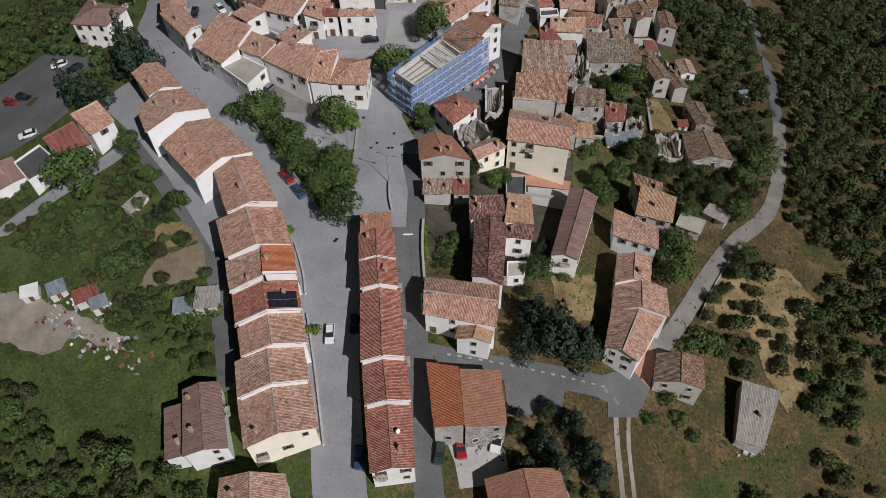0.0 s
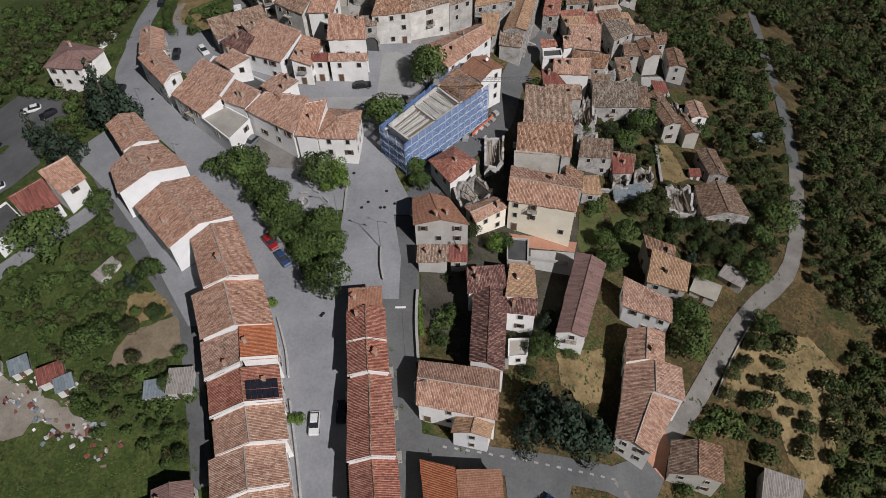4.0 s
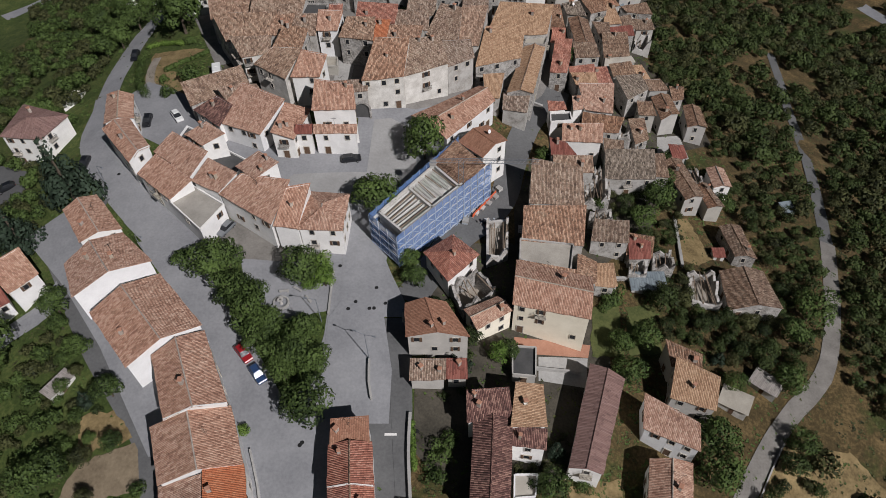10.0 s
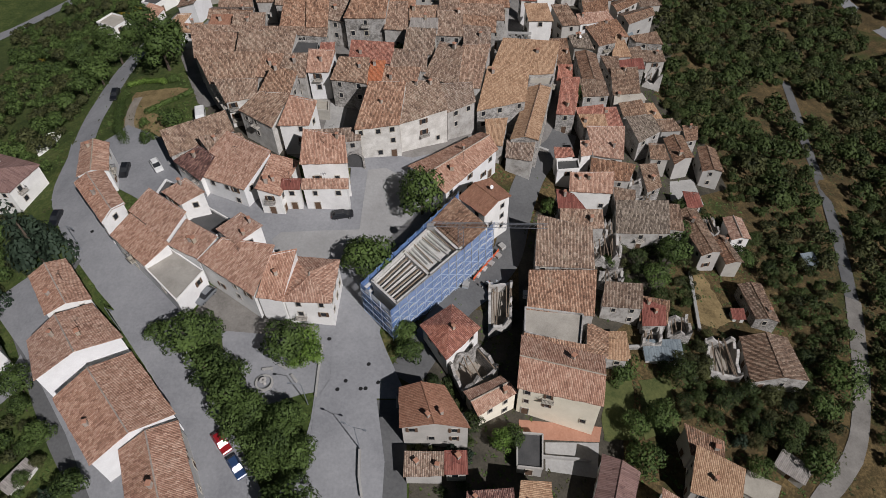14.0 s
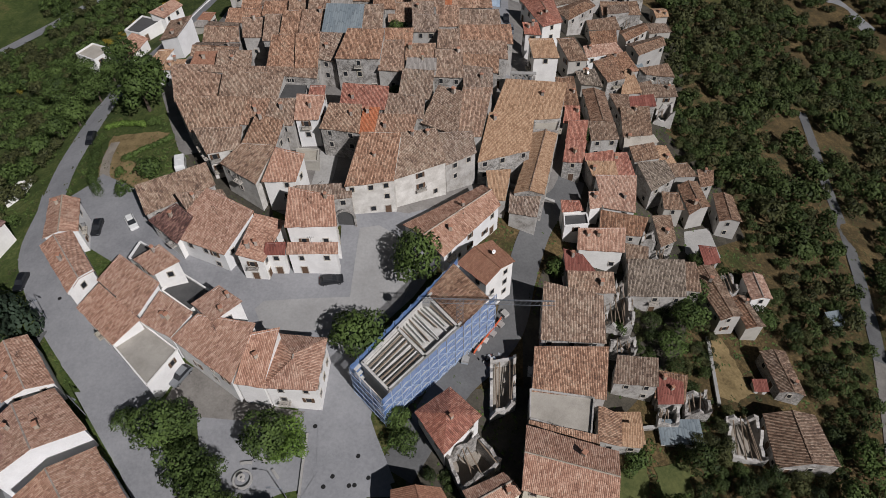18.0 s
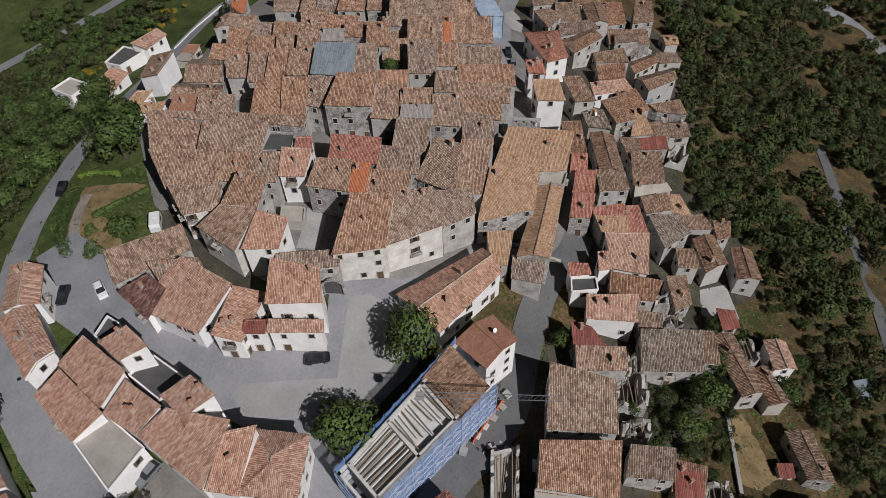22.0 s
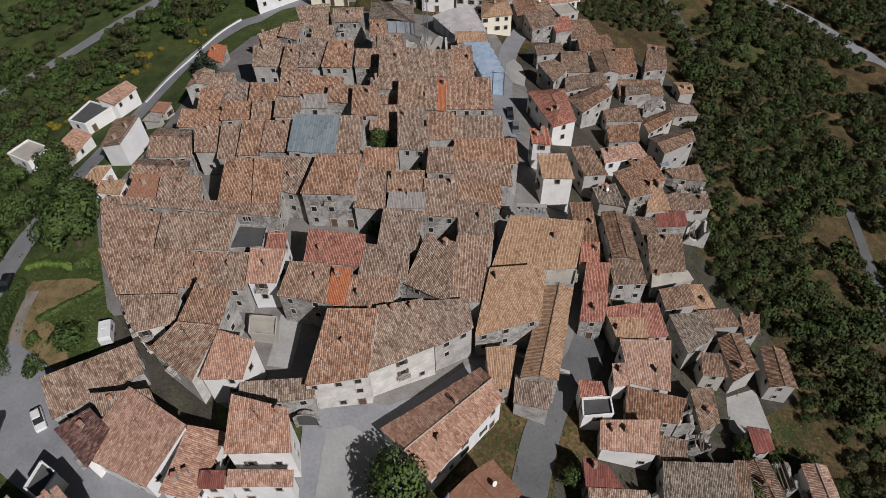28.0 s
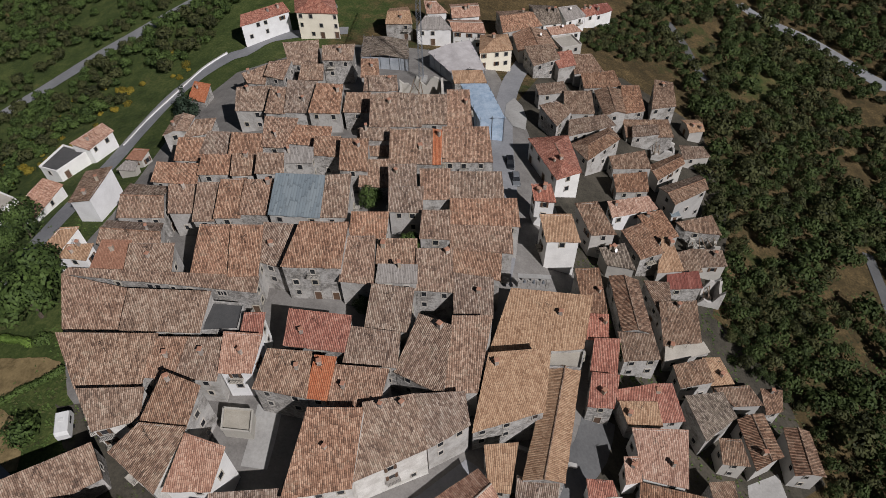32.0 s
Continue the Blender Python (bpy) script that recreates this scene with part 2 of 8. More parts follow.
M_IRON = mat_plain("dark_iron", (0.03, 0.03, 0.032), (0.07, 0.068, 0.065), 2.0, rough=0.6, metal=0.5)
M_BARK = mat_plain("bark", (0.07, 0.055, 0.04), (0.14, 0.11, 0.085), 3.0)
M_WOOD = mat_plain("old_timber", (0.16, 0.115, 0.08), (0.30, 0.24, 0.18), 1.5)


def mat_ground():
    m, nt, b = mat_base("hillside", 1.0)
    geo = nt.nodes.new("ShaderNodeNewGeometry")
    p = geo.outputs["Position"]
    big, mid, fine = noise_out(nt, p, 0.022, 5.0, 0.6), noise_out(nt, p, 0.16, 6.0, 0.7), noise_out(nt, p, 1.6, 5.0, 0.7)
    green = ramp(nt, maths(nt, "ADD", maths(nt, "MULTIPLY", mid, 0.5), maths(nt, "MULTIPLY", fine, 0.5)), [(0.33, (0.018, 0.027, 0.007)), (0.48, (0.046, 0.068, 0.016)), (0.66, (0.115, 0.130, 0.040))])
    dry = ramp(nt, maths(nt, "ADD", maths(nt, "MULTIPLY", mid, 0.5), maths(nt, "MULTIPLY", fine, 0.5)), [(0.33, (0.026, 0.021, 0.010)), (0.5, (0.074, 0.053, 0.023)), (0.68, (0.205, 0.142, 0.064))])
    sep = nt.nodes.new("ShaderNodeSeparateXYZ")
    nt.links.new(p, sep.inputs[0])
    side = maths(nt, "MULTIPLY", maths(nt, "ADD", sep.outputs[0], 10.0), 0.0035)
    side = maths(nt, "MINIMUM", maths(nt, "MAXIMUM", side, -0.12), 0.10)
    k = maths(nt, "ADD", maths(nt, "ADD", maths(nt, "MULTIPLY", big, 0.6), maths(nt, "MULTIPLY", mid, 0.4)), side)
    f = ramp(nt, k, [(0.47, (0, 0, 0)), (0.57, (1, 1, 1))])
    c = mixc(nt, f, green, dry)
    nt.links.new(c, b.inputs["Base Color"])
    bump(nt, b, maths(nt, "ADD", mid, fine), 0.8, 0.25)
    return m


M_GROUND = mat_ground()


def mat_leaf(name, a, c2):
    m, nt, b = mat_base(name, 0.75)
    geo = nt.nodes.new("ShaderNodeNewGeometry")
    info = nt.nodes.new("ShaderNodeObjectInfo")
    n = noise_out(nt, geo.outputs["Position"], 0.22, 3.0, 0.55)
    isl = geo.outputs["Random Per Island"]
    v = maths(nt, "ADD", maths(nt, "MULTIPLY", isl, 0.32), maths(nt, "ADD", maths(nt, "MULTIPLY", n, 0.75), maths(nt, "MULTIPLY", info.outputs["Random"], 0.16)))
    mid = tuple(x * 0.42 + y * 0.58 for x, y in zip(a, c2))
    nt.links.new(ramp(nt, v, [(0.36, a), (0.62, mid), (0.90, c2)]), b.inputs["Base Color"])
    b.inputs["Transmission Weight"].default_value = 0.0
    return m


LEAF = {
    "wood": mat_leaf("woodland_leaves", (0.008, 0.014, 0.005), (0.062, 0.088, 0.023)),
    "broad": mat_leaf("broad_leaves", (0.018, 0.032, 0.008), (0.092, 0.138, 0.034)),
    "bright": mat_leaf("bright_leaves", (0.055, 0.10, 0.015), (0.15, 0.23, 0.045)),
    "conifer": mat_leaf("conifer_needles", (0.012, 0.022, 0.013), (0.040, 0.062, 0.037)),
    "broom": mat_leaf("broom_flowers", (0.05, 0.055, 0.012), (0.34, 0.25, 0.03)),
    "scrub": mat_leaf("scrub_leaves", (0.012, 0.016, 0.006), (0.088, 0.094, 0.032)),
}

# ---- terrain ----
GRID = np.array([
    [-27.6, -24.2, -20.6, -14.5, -9.6, -24.0, -43.7, -53.6, -57.8],
    [-25.0, -19.1, -12.6, -3.4, -0.7, -14.4, -31.6, -39.4, -46.0],
    [-22.8, -13.0, -0.4, 5.4, 1.8, -6.3, -14.3, -24.3, -38.3],
    [-21.0, -8.8, 6.9, 6.3, 2.5, -10.7, -19.4, -24.4, -37.3],
    [-22.1, -8.5, 5.5, 9.4, 9.8, -9.1, -20.2, -33.3, -42.1],
    [-27.0, -12.3, 1.5, 7.3, 12.4, -6.7, -23.7, -37.0, -46.6],
    [-32.9, -23.2, -10.4, -0.7, 2.0, -10.5, -28.1, -40.1, -50.0],
    [-35.9, -27.6, -16.5, -8.7, -8.3, -16.2, -30.9, -42.5, -52.2],
    [-36.8, -25.4, -14.6, -11.1, -17.1, -24.7, -34.0, -43.8, -53.5],
])
GX, GY, STEP, GN = -160.0, 20.0, 40.0, 9


def spline_weights(t):
    return ((1 - t) ** 3 / 6, (3 * t ** 3 - 6 * t ** 2 + 4) / 6, (-3 * t ** 3 + 3 * t ** 2 + 3 * t + 1) / 6, t ** 3 / 6)


def ground_z(x, y):
    u = min(max((x - GX) / STEP, 0.0), GN - 1 - 1e-6)
    v = min(max((y - GY) / STEP, 0.0), GN - 1 - 1e-6)
    i, j = int(u), int(v)
    a, b = spline_weights(u - i), spline_weights(v - j)
    z = 0.0
    for l in range(4):
        jj = min(max(j + l - 1, 0), GN - 1)
        for k in range(4):
            z += a[k] * b[l] * GRID[jj][min(max(i + k - 1, 0), GN - 1)]
    return z


def mesh_ob(name, verts, faces, mat, parent=None, uvs=None, label=""):
    me = bpy.data.meshes.new(name)
    me.from_pydata(verts, [], faces)
    if uvs is not None:
        layer = me.uv_layers.new(name="UVMap")
        flat = np.array([uvs[i] for f in faces for i in f], dtype=np.float32).ravel()
        layer.data.foreach_set("uv", flat)
    me.materials.append(mat)
    me.update()
    ob = new(name, me)
    if parent is not None:
        ob.parent = parent
    if label:
        ob["label"] = label
    return ob


def box_geo(cx, cy, z0, z1, hx, hy, ang=0.0, taper=1.0):
    c, s = math.cos(ang), math.sin(ang)
    vs = []
    for z, k in ((z0, 1.0), (z1, taper)):
        for dx, dy in ((-hx, -hy), (hx, -hy), (hx, hy), (-hx, hy)):
            vs.append((cx + (dx * c - dy * s) * k, cy + (dx * s + dy * c) * k, z))
    return vs, [(3, 2, 1, 0), (4, 5, 6, 7), (0, 1, 5, 4), (1, 2, 6, 5), (2, 3, 7, 6), (3, 0, 4, 7)]


def join_geo(parts):
    vs, fs = [], []
    for v, f in parts:
        n = len(vs)
        vs += v
        fs += [tuple(i + n for i in q) for q in f]
    return vs, fs


def axis_steps():
    near = [i * 2.5 for i in range(-100, 101)]
    far = [280, 330, 400, 520, 700, 1000, 1500, 2200]
    return [-v for v in reversed(far)] + near + far


def build_ground():
    xs = axis_steps()
    ys = [v + 170 for v in axis_steps()]
    vs = []
    for y in ys:
        for x in xs:
            vs.append((x, y, ground_z(x, y) + (noise.noise((x * 0.05, y * 0.05, 0)) * 0.5 if abs(x) > 95 else 0.0)))
    w = len(xs)
    fs = [(j * w + i, j * w + i + 1, (j + 1) * w + i + 1, (j + 1) * w + i) for j in range(len(ys) - 1) for i in range(w - 1)]
    ob = mesh_ob("ground", vs, fs, M_GROUND)
    for p in ob.data.polygons:
        p.use_smooth = True
    tagged(ob, "sloping hillside of dry yellow grass and green scrub", "ground", kind="structure")


build_ground()


def resample(pts, step=2.5):
    """A smooth line through the points, in even steps."""
    p = [Vector(q) for q in pts]
    out = []
    for i in range(len(p) - 1):
        a, b, c, d = p[max(i - 1, 0)], p[i], p[i + 1], p[min(i + 2, len(p) - 1)]
        n = max(1, int((c - b).length / step))
        for k in range(n):
            t = k / n
            out.append(0.5 * ((2 * b) + (c - a) * t + (2 * a - 5 * b + 4 * c - d) * t * t + (3 * b - a - 3 * c + d) * t ** 3))
    out.append(p[-1])
    return out


ROADS = []


def strip(name, label, category, width, lift, mat, *pts):
    line = resample(pts)
    ROADS.append((line, width))
    cross = max(2, int(width / 1.5) + 1)
    vs, fs = [], []
    for i, p in enumerate(line):
        d = (line[min(i + 1, len(line) - 1)] - line[max(i - 1, 0)]).normalized()
        nrm = Vector((-d.y, d.x))
        w = width * (1 + 0.06 * noise.noise((p.x * 0.2, p.y * 0.2, 3)))
        for k in range(cross + 1):
            q = p + nrm * (k / cross - 0.5) * w
            vs.append((q.x, q.y, ground_z(q.x, q.y) + lift))
    m = cross + 1
    fs = [(i * m + k, i * m + m + k, i * m + m + k + 1, i * m + k + 1) for i in range(len(line) - 1) for k in range(cross)]
    fs = [tuple(reversed(f)) for f in fs]
    ob = mesh_ob(name, vs, fs, mat)
    for p in ob.data.polygons:
        p.use_smooth = True
    return tagged(ob, label, category, kind="structure")


def paved(name, label, category, lift, mat, step, *poly):
    """A paved or trodden surface laid over the slope within an outline."""
    if name == "ground_plot":
        ring = []
        for i, p in enumerate(poly):
            p, q = Vector(p), Vector(poly[(i + 1) % len(poly)])
            n = max(1, int((q - p).length / 1.2))
            for k in range(n):
                r = p.lerp(q, k / n)
                ring.append((r.x + 0.9 * noise.noise((r.x * 0.5, r.y * 0.5, 2)), r.y + 0.9 * noise.noise((r.x * 0.5, r.y * 0.5, 9))))
        poly = ring
    xs, ys = [p[0] for p in poly], [p[1] for p in poly]
    bm = bmesh.new()
    ring = [bm.verts.new((x, y, 0)) for x, y in poly]
    bm.faces.new(ring)
    k = math.ceil(min(xs) / step) * step
    while k < max(xs):
        bmesh.ops.bisect_plane(bm, geom=bm.verts[:] + bm.edges[:] + bm.faces[:], plane_co=(k, 0, 0), plane_no=(1, 0, 0))
        k += step
    k = math.ceil(min(ys) / step) * step
    while k < max(ys):
        bmesh.ops.bisect_plane(bm, geom=bm.verts[:] + bm.edges[:] + bm.faces[:], plane_co=(0, k, 0), plane_no=(0, 1, 0))
        k += step
    bmesh.ops.triangulate(bm, faces=bm.faces[:])
    bmesh.ops.recalc_face_normals(bm, faces=bm.faces[:])
    for v in bm.verts:
        v.co.z = ground_z(v.co.x, v.co.y) + lift
    for f in bm.faces:
        if f.normal.z < 0:
            f.normal_flip()
    me = bpy.data.meshes.new(name)
    bm.to_mesh(me)
    bm.free()
    me.materials.append(mat)
    for p in me.polygons:
        p.use_smooth = True
    if mat not in (M_STONY, M_DRY, M_LANE):
        PAVED.append(poly)
    return tagged(new(name, me), label, category, kind="structure")


PAVED = []
paved("pavement", "grey asphalt village square", "pavement", 0.22, M_ASPH, 4, (-15.0, 110.2), (-18.9, 114.5), (-19.8, 126.5), (-18.2, 132.9), (-21.1, 134.2), (-30.1, 136.7), (-37.6, 140.4), (-49.2, 147.4), (-58.5, 154.0), (-70.4, 162.8), (-77.0, 171.7), (-71.8, 176.4), (-58.1, 164.6), (-48.8, 159.1), (-40.0, 153.0), (-33.4, 151.2), (-19.0, 152.2), (-19.3, 161.9), (-11.2, 161.9), (-6.7, 158.3), (-2.3, 156.5), (-9.4, 147.0), (-12.8, 137.5), (-13.0, 127.0), (-10.6, 119.4), (-6.7, 110.6))
paved("pavement", "grey asphalt of the street junction", "pavement", 0.2, M_ASPH, 4, (-28.8, 85.8), (-24.9, 91.2), (-21.0, 99.2), (-20.9, 109.6), (-17.1, 117.0), (-11.2, 111.7), (-9.1, 99.9), (-9.2, 90.4), (-18.2, 90.1), (-16.8, 61.6), (-24.2, 61.8), (-26.8, 68.6), (-28.6, 77.7))
paved("pavement", "worn stone paving of the old town lanes", "pavement", 0.1, M_OLDPAVE, 4, (-69.9, 211.5), (-66.4, 228.1), (-65.2, 273.2), (-55.9, 292.0), (-28.3, 303.6), (-2.1, 301.2), (14.3, 301.7), (21.6, 269.8), (27.5, 223.6), (29.7, 188.3), (22.4, 168.5), (8.5, 170.2), (-11.4, 163.3), (-29.2, 162.8), (-42.0, 169.0), (-56.5, 183.0))
paved("pavement", "trodden stony ground between the lower houses", "pavement", 0.08, M_STONY, 4, (18.7, 268.7), (30.4, 296.6), (56.4, 306.4), (77.7, 288.3), (72.7, 244.8), (58.2, 212.3), (69.0, 198.4), (70.7, 178.1), (49.6, 166.5), (26.3, 164.1), (28.6, 188.2), (25.0, 222.8))
paved("pavement", "trodden stony ground between the lower houses", "pavement", 0.08, M_STONY, 4, (14.8, 140.8), (19.9, 156.9), (39.6, 167.5), (56.0, 170.0), (47.2, 143.9), (31.6, 127.5), (25.3, 112.8), (13.3, 111.8))
paved("pavement", "grey asphalt apron beside the row houses", "pavement", 0.17, M_ASPH, 4, (-28.8, 85.8), (-36.4, 96.8), (-42.6, 108.0), (-53.5, 122.4), (-63.2, 132.4), (-72.3, 142.1), (-79.5, 151.3), (-80.1, 157.7), (-71.1, 144.7), (-59.3, 132.0), (-49.6, 120.8), (-41.1, 112.1), (-34.2, 102.9), (-25.4, 91.2))
paved("pavement", "worn asphalt yard behind the row houses", "pavement", 0.16, M_PATCH, 4, (-81.6, 128.9), (-76.0, 134.2), (-68.7, 138.9), (-71.9, 127.2), (-58.5, 113.1), (-47.0, 90.8), (-40.3, 62.3), (-43.4, 62.4), (-49.8, 86.6), (-63.6, 105.8))
paved("pavement", "pale concrete apron at the street bend", "pavement", 0.24, M_CONC, 4, (17.5, 266.4), (18.3, 272.6), (20.7, 276.9), (22.5, 273.2), (23.2, 267.1), (22.3, 260.9), (19.3, 261.5))
paved("pavement", "grey asphalt in front of the row houses", "pavement", 0.18, M_ASPH, 4, (-28.7, 61.8), (-31.7, 77.9), (-37.1, 94.5), (-43.8, 108.3), (-52.5, 118.0), (-59.9, 126.7), (-54.6, 127.1), (-43.8, 114.8), (-34.0, 101.5), (-27.5, 91.2), (-24.7, 84.6), (-23.2, 61.7))
paved("pavement", "worn asphalt yard beside the row houses", "pavement", 0.18, M_ASPH, 4, (-85.2, 130.8), (-78.1, 136.4), (-65.9, 128.2), (-54.2, 109.3), (-44.4, 101.0), (-41.0, 85.2), (-47.8, 85.4), (-61.1, 104.7), (-69.3, 114.6), (-73.7, 119.5))
paved("pavement", "dark asphalt car park", "pavement", 0.12, M_PATCH, 4, (-132.9, 148.0), (-121.3, 155.1), (-113.2, 162.1), (-93.4, 151.6), (-89.6, 142.9), (-95.5, 139.0), (-92.8, 130.2), (-97.9, 125.5), (-106.1, 121.5), (-119.1, 120.6))
paved("ground_plot", "bare pale dirt of the scrap yard", "ground", 0.1, M_DIRT, 4, (-106.0, 84.0), (-92.2, 82.6), (-84.8, 79.9), (-76.2, 76.4), (-68.6, 72.6), (-62.4, 68.7), (-60.1, 66.1), (-63.2, 66.7), (-69.4, 68.8), (-74.2, 71.0), (-76.4, 68.5), (-79.9, 67.8), (-85.2, 69.5), (-88.2, 70.9), (-104.0, 74.0))
paved("pavement", "patched dark asphalt of the lane junction", "pavement", 0.15, M_PATCH, 4, (25.8, 61.7), (29.0, 60.2), (28.3, 54.9), (34.3, 55.7), (37.7, 61.5), (34.7, 64.8), (30.6, 63.7))
paved("pavement", "grey gravel parking yard", "pavement", 0.12, M_PATCH, 4, (9.2, 59.3), (20.6, 59.0), (19.3, 54.2), (9.7, 53.0))
paved("pavement", "reddish paved forecourt", "pavement", 0.17, M_TERRA, 4, (34.7, 66.5), (39.3, 71.2), (39.8, 67.3), (37.7, 61.5), (34.9, 64.4))
paved("pavement", "grey concrete terrace", "pavement", 0.14, M_CONC, 4, (16.9, 104.9), (26.2, 105.7), (25.1, 99.6), (16.5, 100.1))
paved("pavement", "terracotta terrace in front of the cream house", "pavement", 0.16, M_TERRA, 4, (12.7, 108.5), (27.1, 108.6), (26.3, 105.8), (12.5, 105.1))
paved("pavement", "grey asphalt below the old facades", "pavement", 0.21, M_ASPH, 4, (-18.3, 159.5), (-10.4, 162.2), (-3.6, 165.2), (6.4, 173.7), (9.4, 172.2), (-4.9, 153.9), (-9.5, 149.6), (-17.5, 149.3))
paved("pavement", "grey asphalt along the curving row of houses", "pavement", 0.2, M_ASPH, 4, (-80.6, 157.0), (-84.6, 174.3), (-79.6, 168.5), (-73.7, 157.4), (-64.9, 145.4), (-54.5, 135.1), (-46.5, 126.6), (-40.9, 121.7), (-45.9, 120.8), (-58.1, 131.1), (-72.2, 144.8), (-82.0, 155.9))
paved("pavement", "grey asphalt yard behind the curving row", "pavement", 0.19, M_ASPH, 4, (-71.2, 159.2), (-68.8, 162.7), (-61.8, 162.3), (-53.8, 157.8), (-44.9, 151.8), (-35.8, 146.6), (-36.8, 141.5), (-43.3, 140.2), (-50.8, 146.5), (-60.8, 152.4))
paved("pavement", "grey asphalt beside the upper row houses", "pavement", 0.21, M_ASPH, 4, (-71.6, 142.6), (-64.4, 140.9), (-57.2, 133.0), (-44.5, 115.4), (-35.2, 102.7), (-27.5, 88.3), (-30.8, 87.4), (-38.2, 98.5), (-45.1, 108.9), (-55.5, 122.7))
paved("pavement", "grey asphalt beside the scaffolded block", "pavement", 0.23, M_ASPH, 4, (-13.8, 144.5), (-9.3, 153.2), (-2.7, 160.8), (2.1, 158.2), (-5.0, 146.5), (-11.5, 138.7))
paved("ground_plot", "rubble-strewn gully below the old walls", "ground", 0.11, M_STONY, 4, (-58.1, 181.5), (-49.2, 168.1), (-36.8, 160.4), (-30.2, 157.1), (-33.9, 166.9), (-42.4, 172.0), (-51.8, 181.1))
paved("ground_plot", "dug brown garden plot", "garden plot", 0.14, M_SOIL, 4, (-62.3, 79.1), (-59.5, 85.1), (-49.6, 87.8), (-46.0, 82.7), (-46.9, 80.5), (-56.5, 79.1))
paved("ground_plot", "dry mown garden plot", "garden plot", 0.14, M_DRY, 4, (-61.0, 86.9), (-60.8, 92.7), (-55.4, 93.2), (-50.7, 88.7), (-59.4, 85.7))
paved("ground_plot", "dry golden grass field", "field", 0.12, M_DRY, 4, (55.4, 86.9), (62.9, 92.4), (75.3, 93.3), (80.5, 86.9), (75.8, 71.1), (68.3, 61.6), (64.7, 68.5), (62.6, 76.6), (52.9, 77.4))
paved("ground_plot", "dry golden grass terrace", "field", 0.12, M_DRY, 4, (52.5, 146.7), (56.1, 147.9), (59.4, 135.5), (54.8, 133.5), (50.7, 134.4))
paved("ground_plot", "dry mown lawn of the upper garden", "garden plot", 0.12, M_DRY, 4, (-74.5, 191.6), (-61.6, 190.0), (-59.4, 188.4), (-64.3, 185.8), (-68.5, 181.9), (-61.3, 178.4), (-59.5, 170.9), (-66.3, 170.1), (-70.4, 171.6), (-73.4, 179.4), (-74.2, 185.7))
paved("ground_plot", "dry grass yard", "garden plot", 0.12, M_DRY, 4, (20.0, 82.1), (29.7, 84.2), (28.3, 74.0), (24.1, 72.6), (20.4, 76.1))
paved("pavement", "grey paving of the park", "pavement", 0.14, M_ASPH, 4, (-38.7, 122.3), (-23.4, 122.8), (-19.9, 118.2), (-20.2, 111.3), (-23.5, 110.6), (-27.6, 108.9), (-32.2, 107.7), (-36.1, 113.2))
paved("pavement", "paved yards between the houses", "pavement", 0.07, M_STONY, 4, (-5.3, 127.4), (13.7, 131.0), (31.4, 111.9), (30.0, 102.0), (22.2, 84.3), (13.8, 81.4), (3.7, 76.4), (-5.1, 86.2))


paved("pavement", "grey concrete apron below the last houses", "pavement", 0.12, M_CONC, 4, (54.8, 176.1), (61.6, 179.0), (62.3, 170.3), (56.4, 165.8), (53.6, 169.8))
paved("pavement", "grey asphalt pavement along the row houses", "pavement", 0.24, M_ASPH, 4, (-70.0, 141.6), (-67.8, 142.8), (-60.8, 132.8), (-54.0, 124.0), (-49.4, 118.5), (-41.7, 109.7), (-36.2, 101.6), (-31.7, 92.2), (-34.7, 92.3), (-38.5, 100.5), (-42.4, 107.9), (-49.7, 114.7), (-54.5, 121.4), (-59.1, 127.0), (-63.8, 131.6))
paved("pavement", "pale concrete drive beside the flat-roofed house", "pavement", 0.25, M_LANE, 4, (-44.5, 124.7), (-42.6, 130.3), (-39.7, 131.5), (-33.3, 126.5), (-25.5, 123.9), (-21.6, 123.5), (-23.5, 121.7), (-32.0, 121.7), (-40.7, 122.4))
paved("pavement", "dark asphalt verge of the side street", "pavement", 0.19, M_PATCH, 4, (-11.3, 110.1), (-6.1, 110.5), (-5.4, 93.4), (-5.4, 77.9), (-7.6, 77.9), (-9.0, 93.2))
paved("pavement", "grey asphalt at the foot of the old facades", "pavement", 0.2, M_ASPH, 4, (-20.4, 165.7), (-6.6, 165.1), (9.6, 172.3), (10.4, 168.3), (-6.4, 160.5), (-19.9, 161.1))
paved("pavement", "trodden stony corner below the old walls", "pavement", 0.17, M_STONY, 4, (-37.3, 164.5), (-30.4, 160.3), (-28.3, 154.5), (-33.1, 154.9), (-37.3, 159.9))
paved("pavement", "pale worn concrete of the upper square", "pavement", 0.27, M_ASPH_PALE, 4, (-15.7, 160.7), (-12.1, 161.6), (-7.1, 158.8), (-5.9, 148.3), (-7.8, 143.3), (-15.0, 139.6), (-30.1, 136.9), (-32.8, 142.2), (-31.4, 143.9), (-16.4, 145.4), (-16.1, 152.4))
paved("ground_plot", "worn green lawn behind the cream house", "garden plot", 0.14, M_LAWN, 4, (29.1, 117.8), (34.5, 119.2), (33.3, 106.8), (26.8, 106.1))
paved("ground_plot", "worn green lawn behind the cream house", "garden plot", 0.14, M_LAWN, 4, (36.0, 119.0), (41.9, 120.5), (41.5, 109.0), (34.4, 107.3))
strip("road", "wide grey asphalt village street", "road", 9, 0.1, M_ASPH, (-17.4, 32.4), (-18.8, 39.1), (-20.0, 48.0), (-21.1, 57.8), (-22.3, 68.3), (-22.5, 73.9), (-23.2, 84.7), (-20.5, 93.3), (-17.2, 103.1), (-16.7, 112.5), (-15.8, 123.0), (-14.2, 131.1))
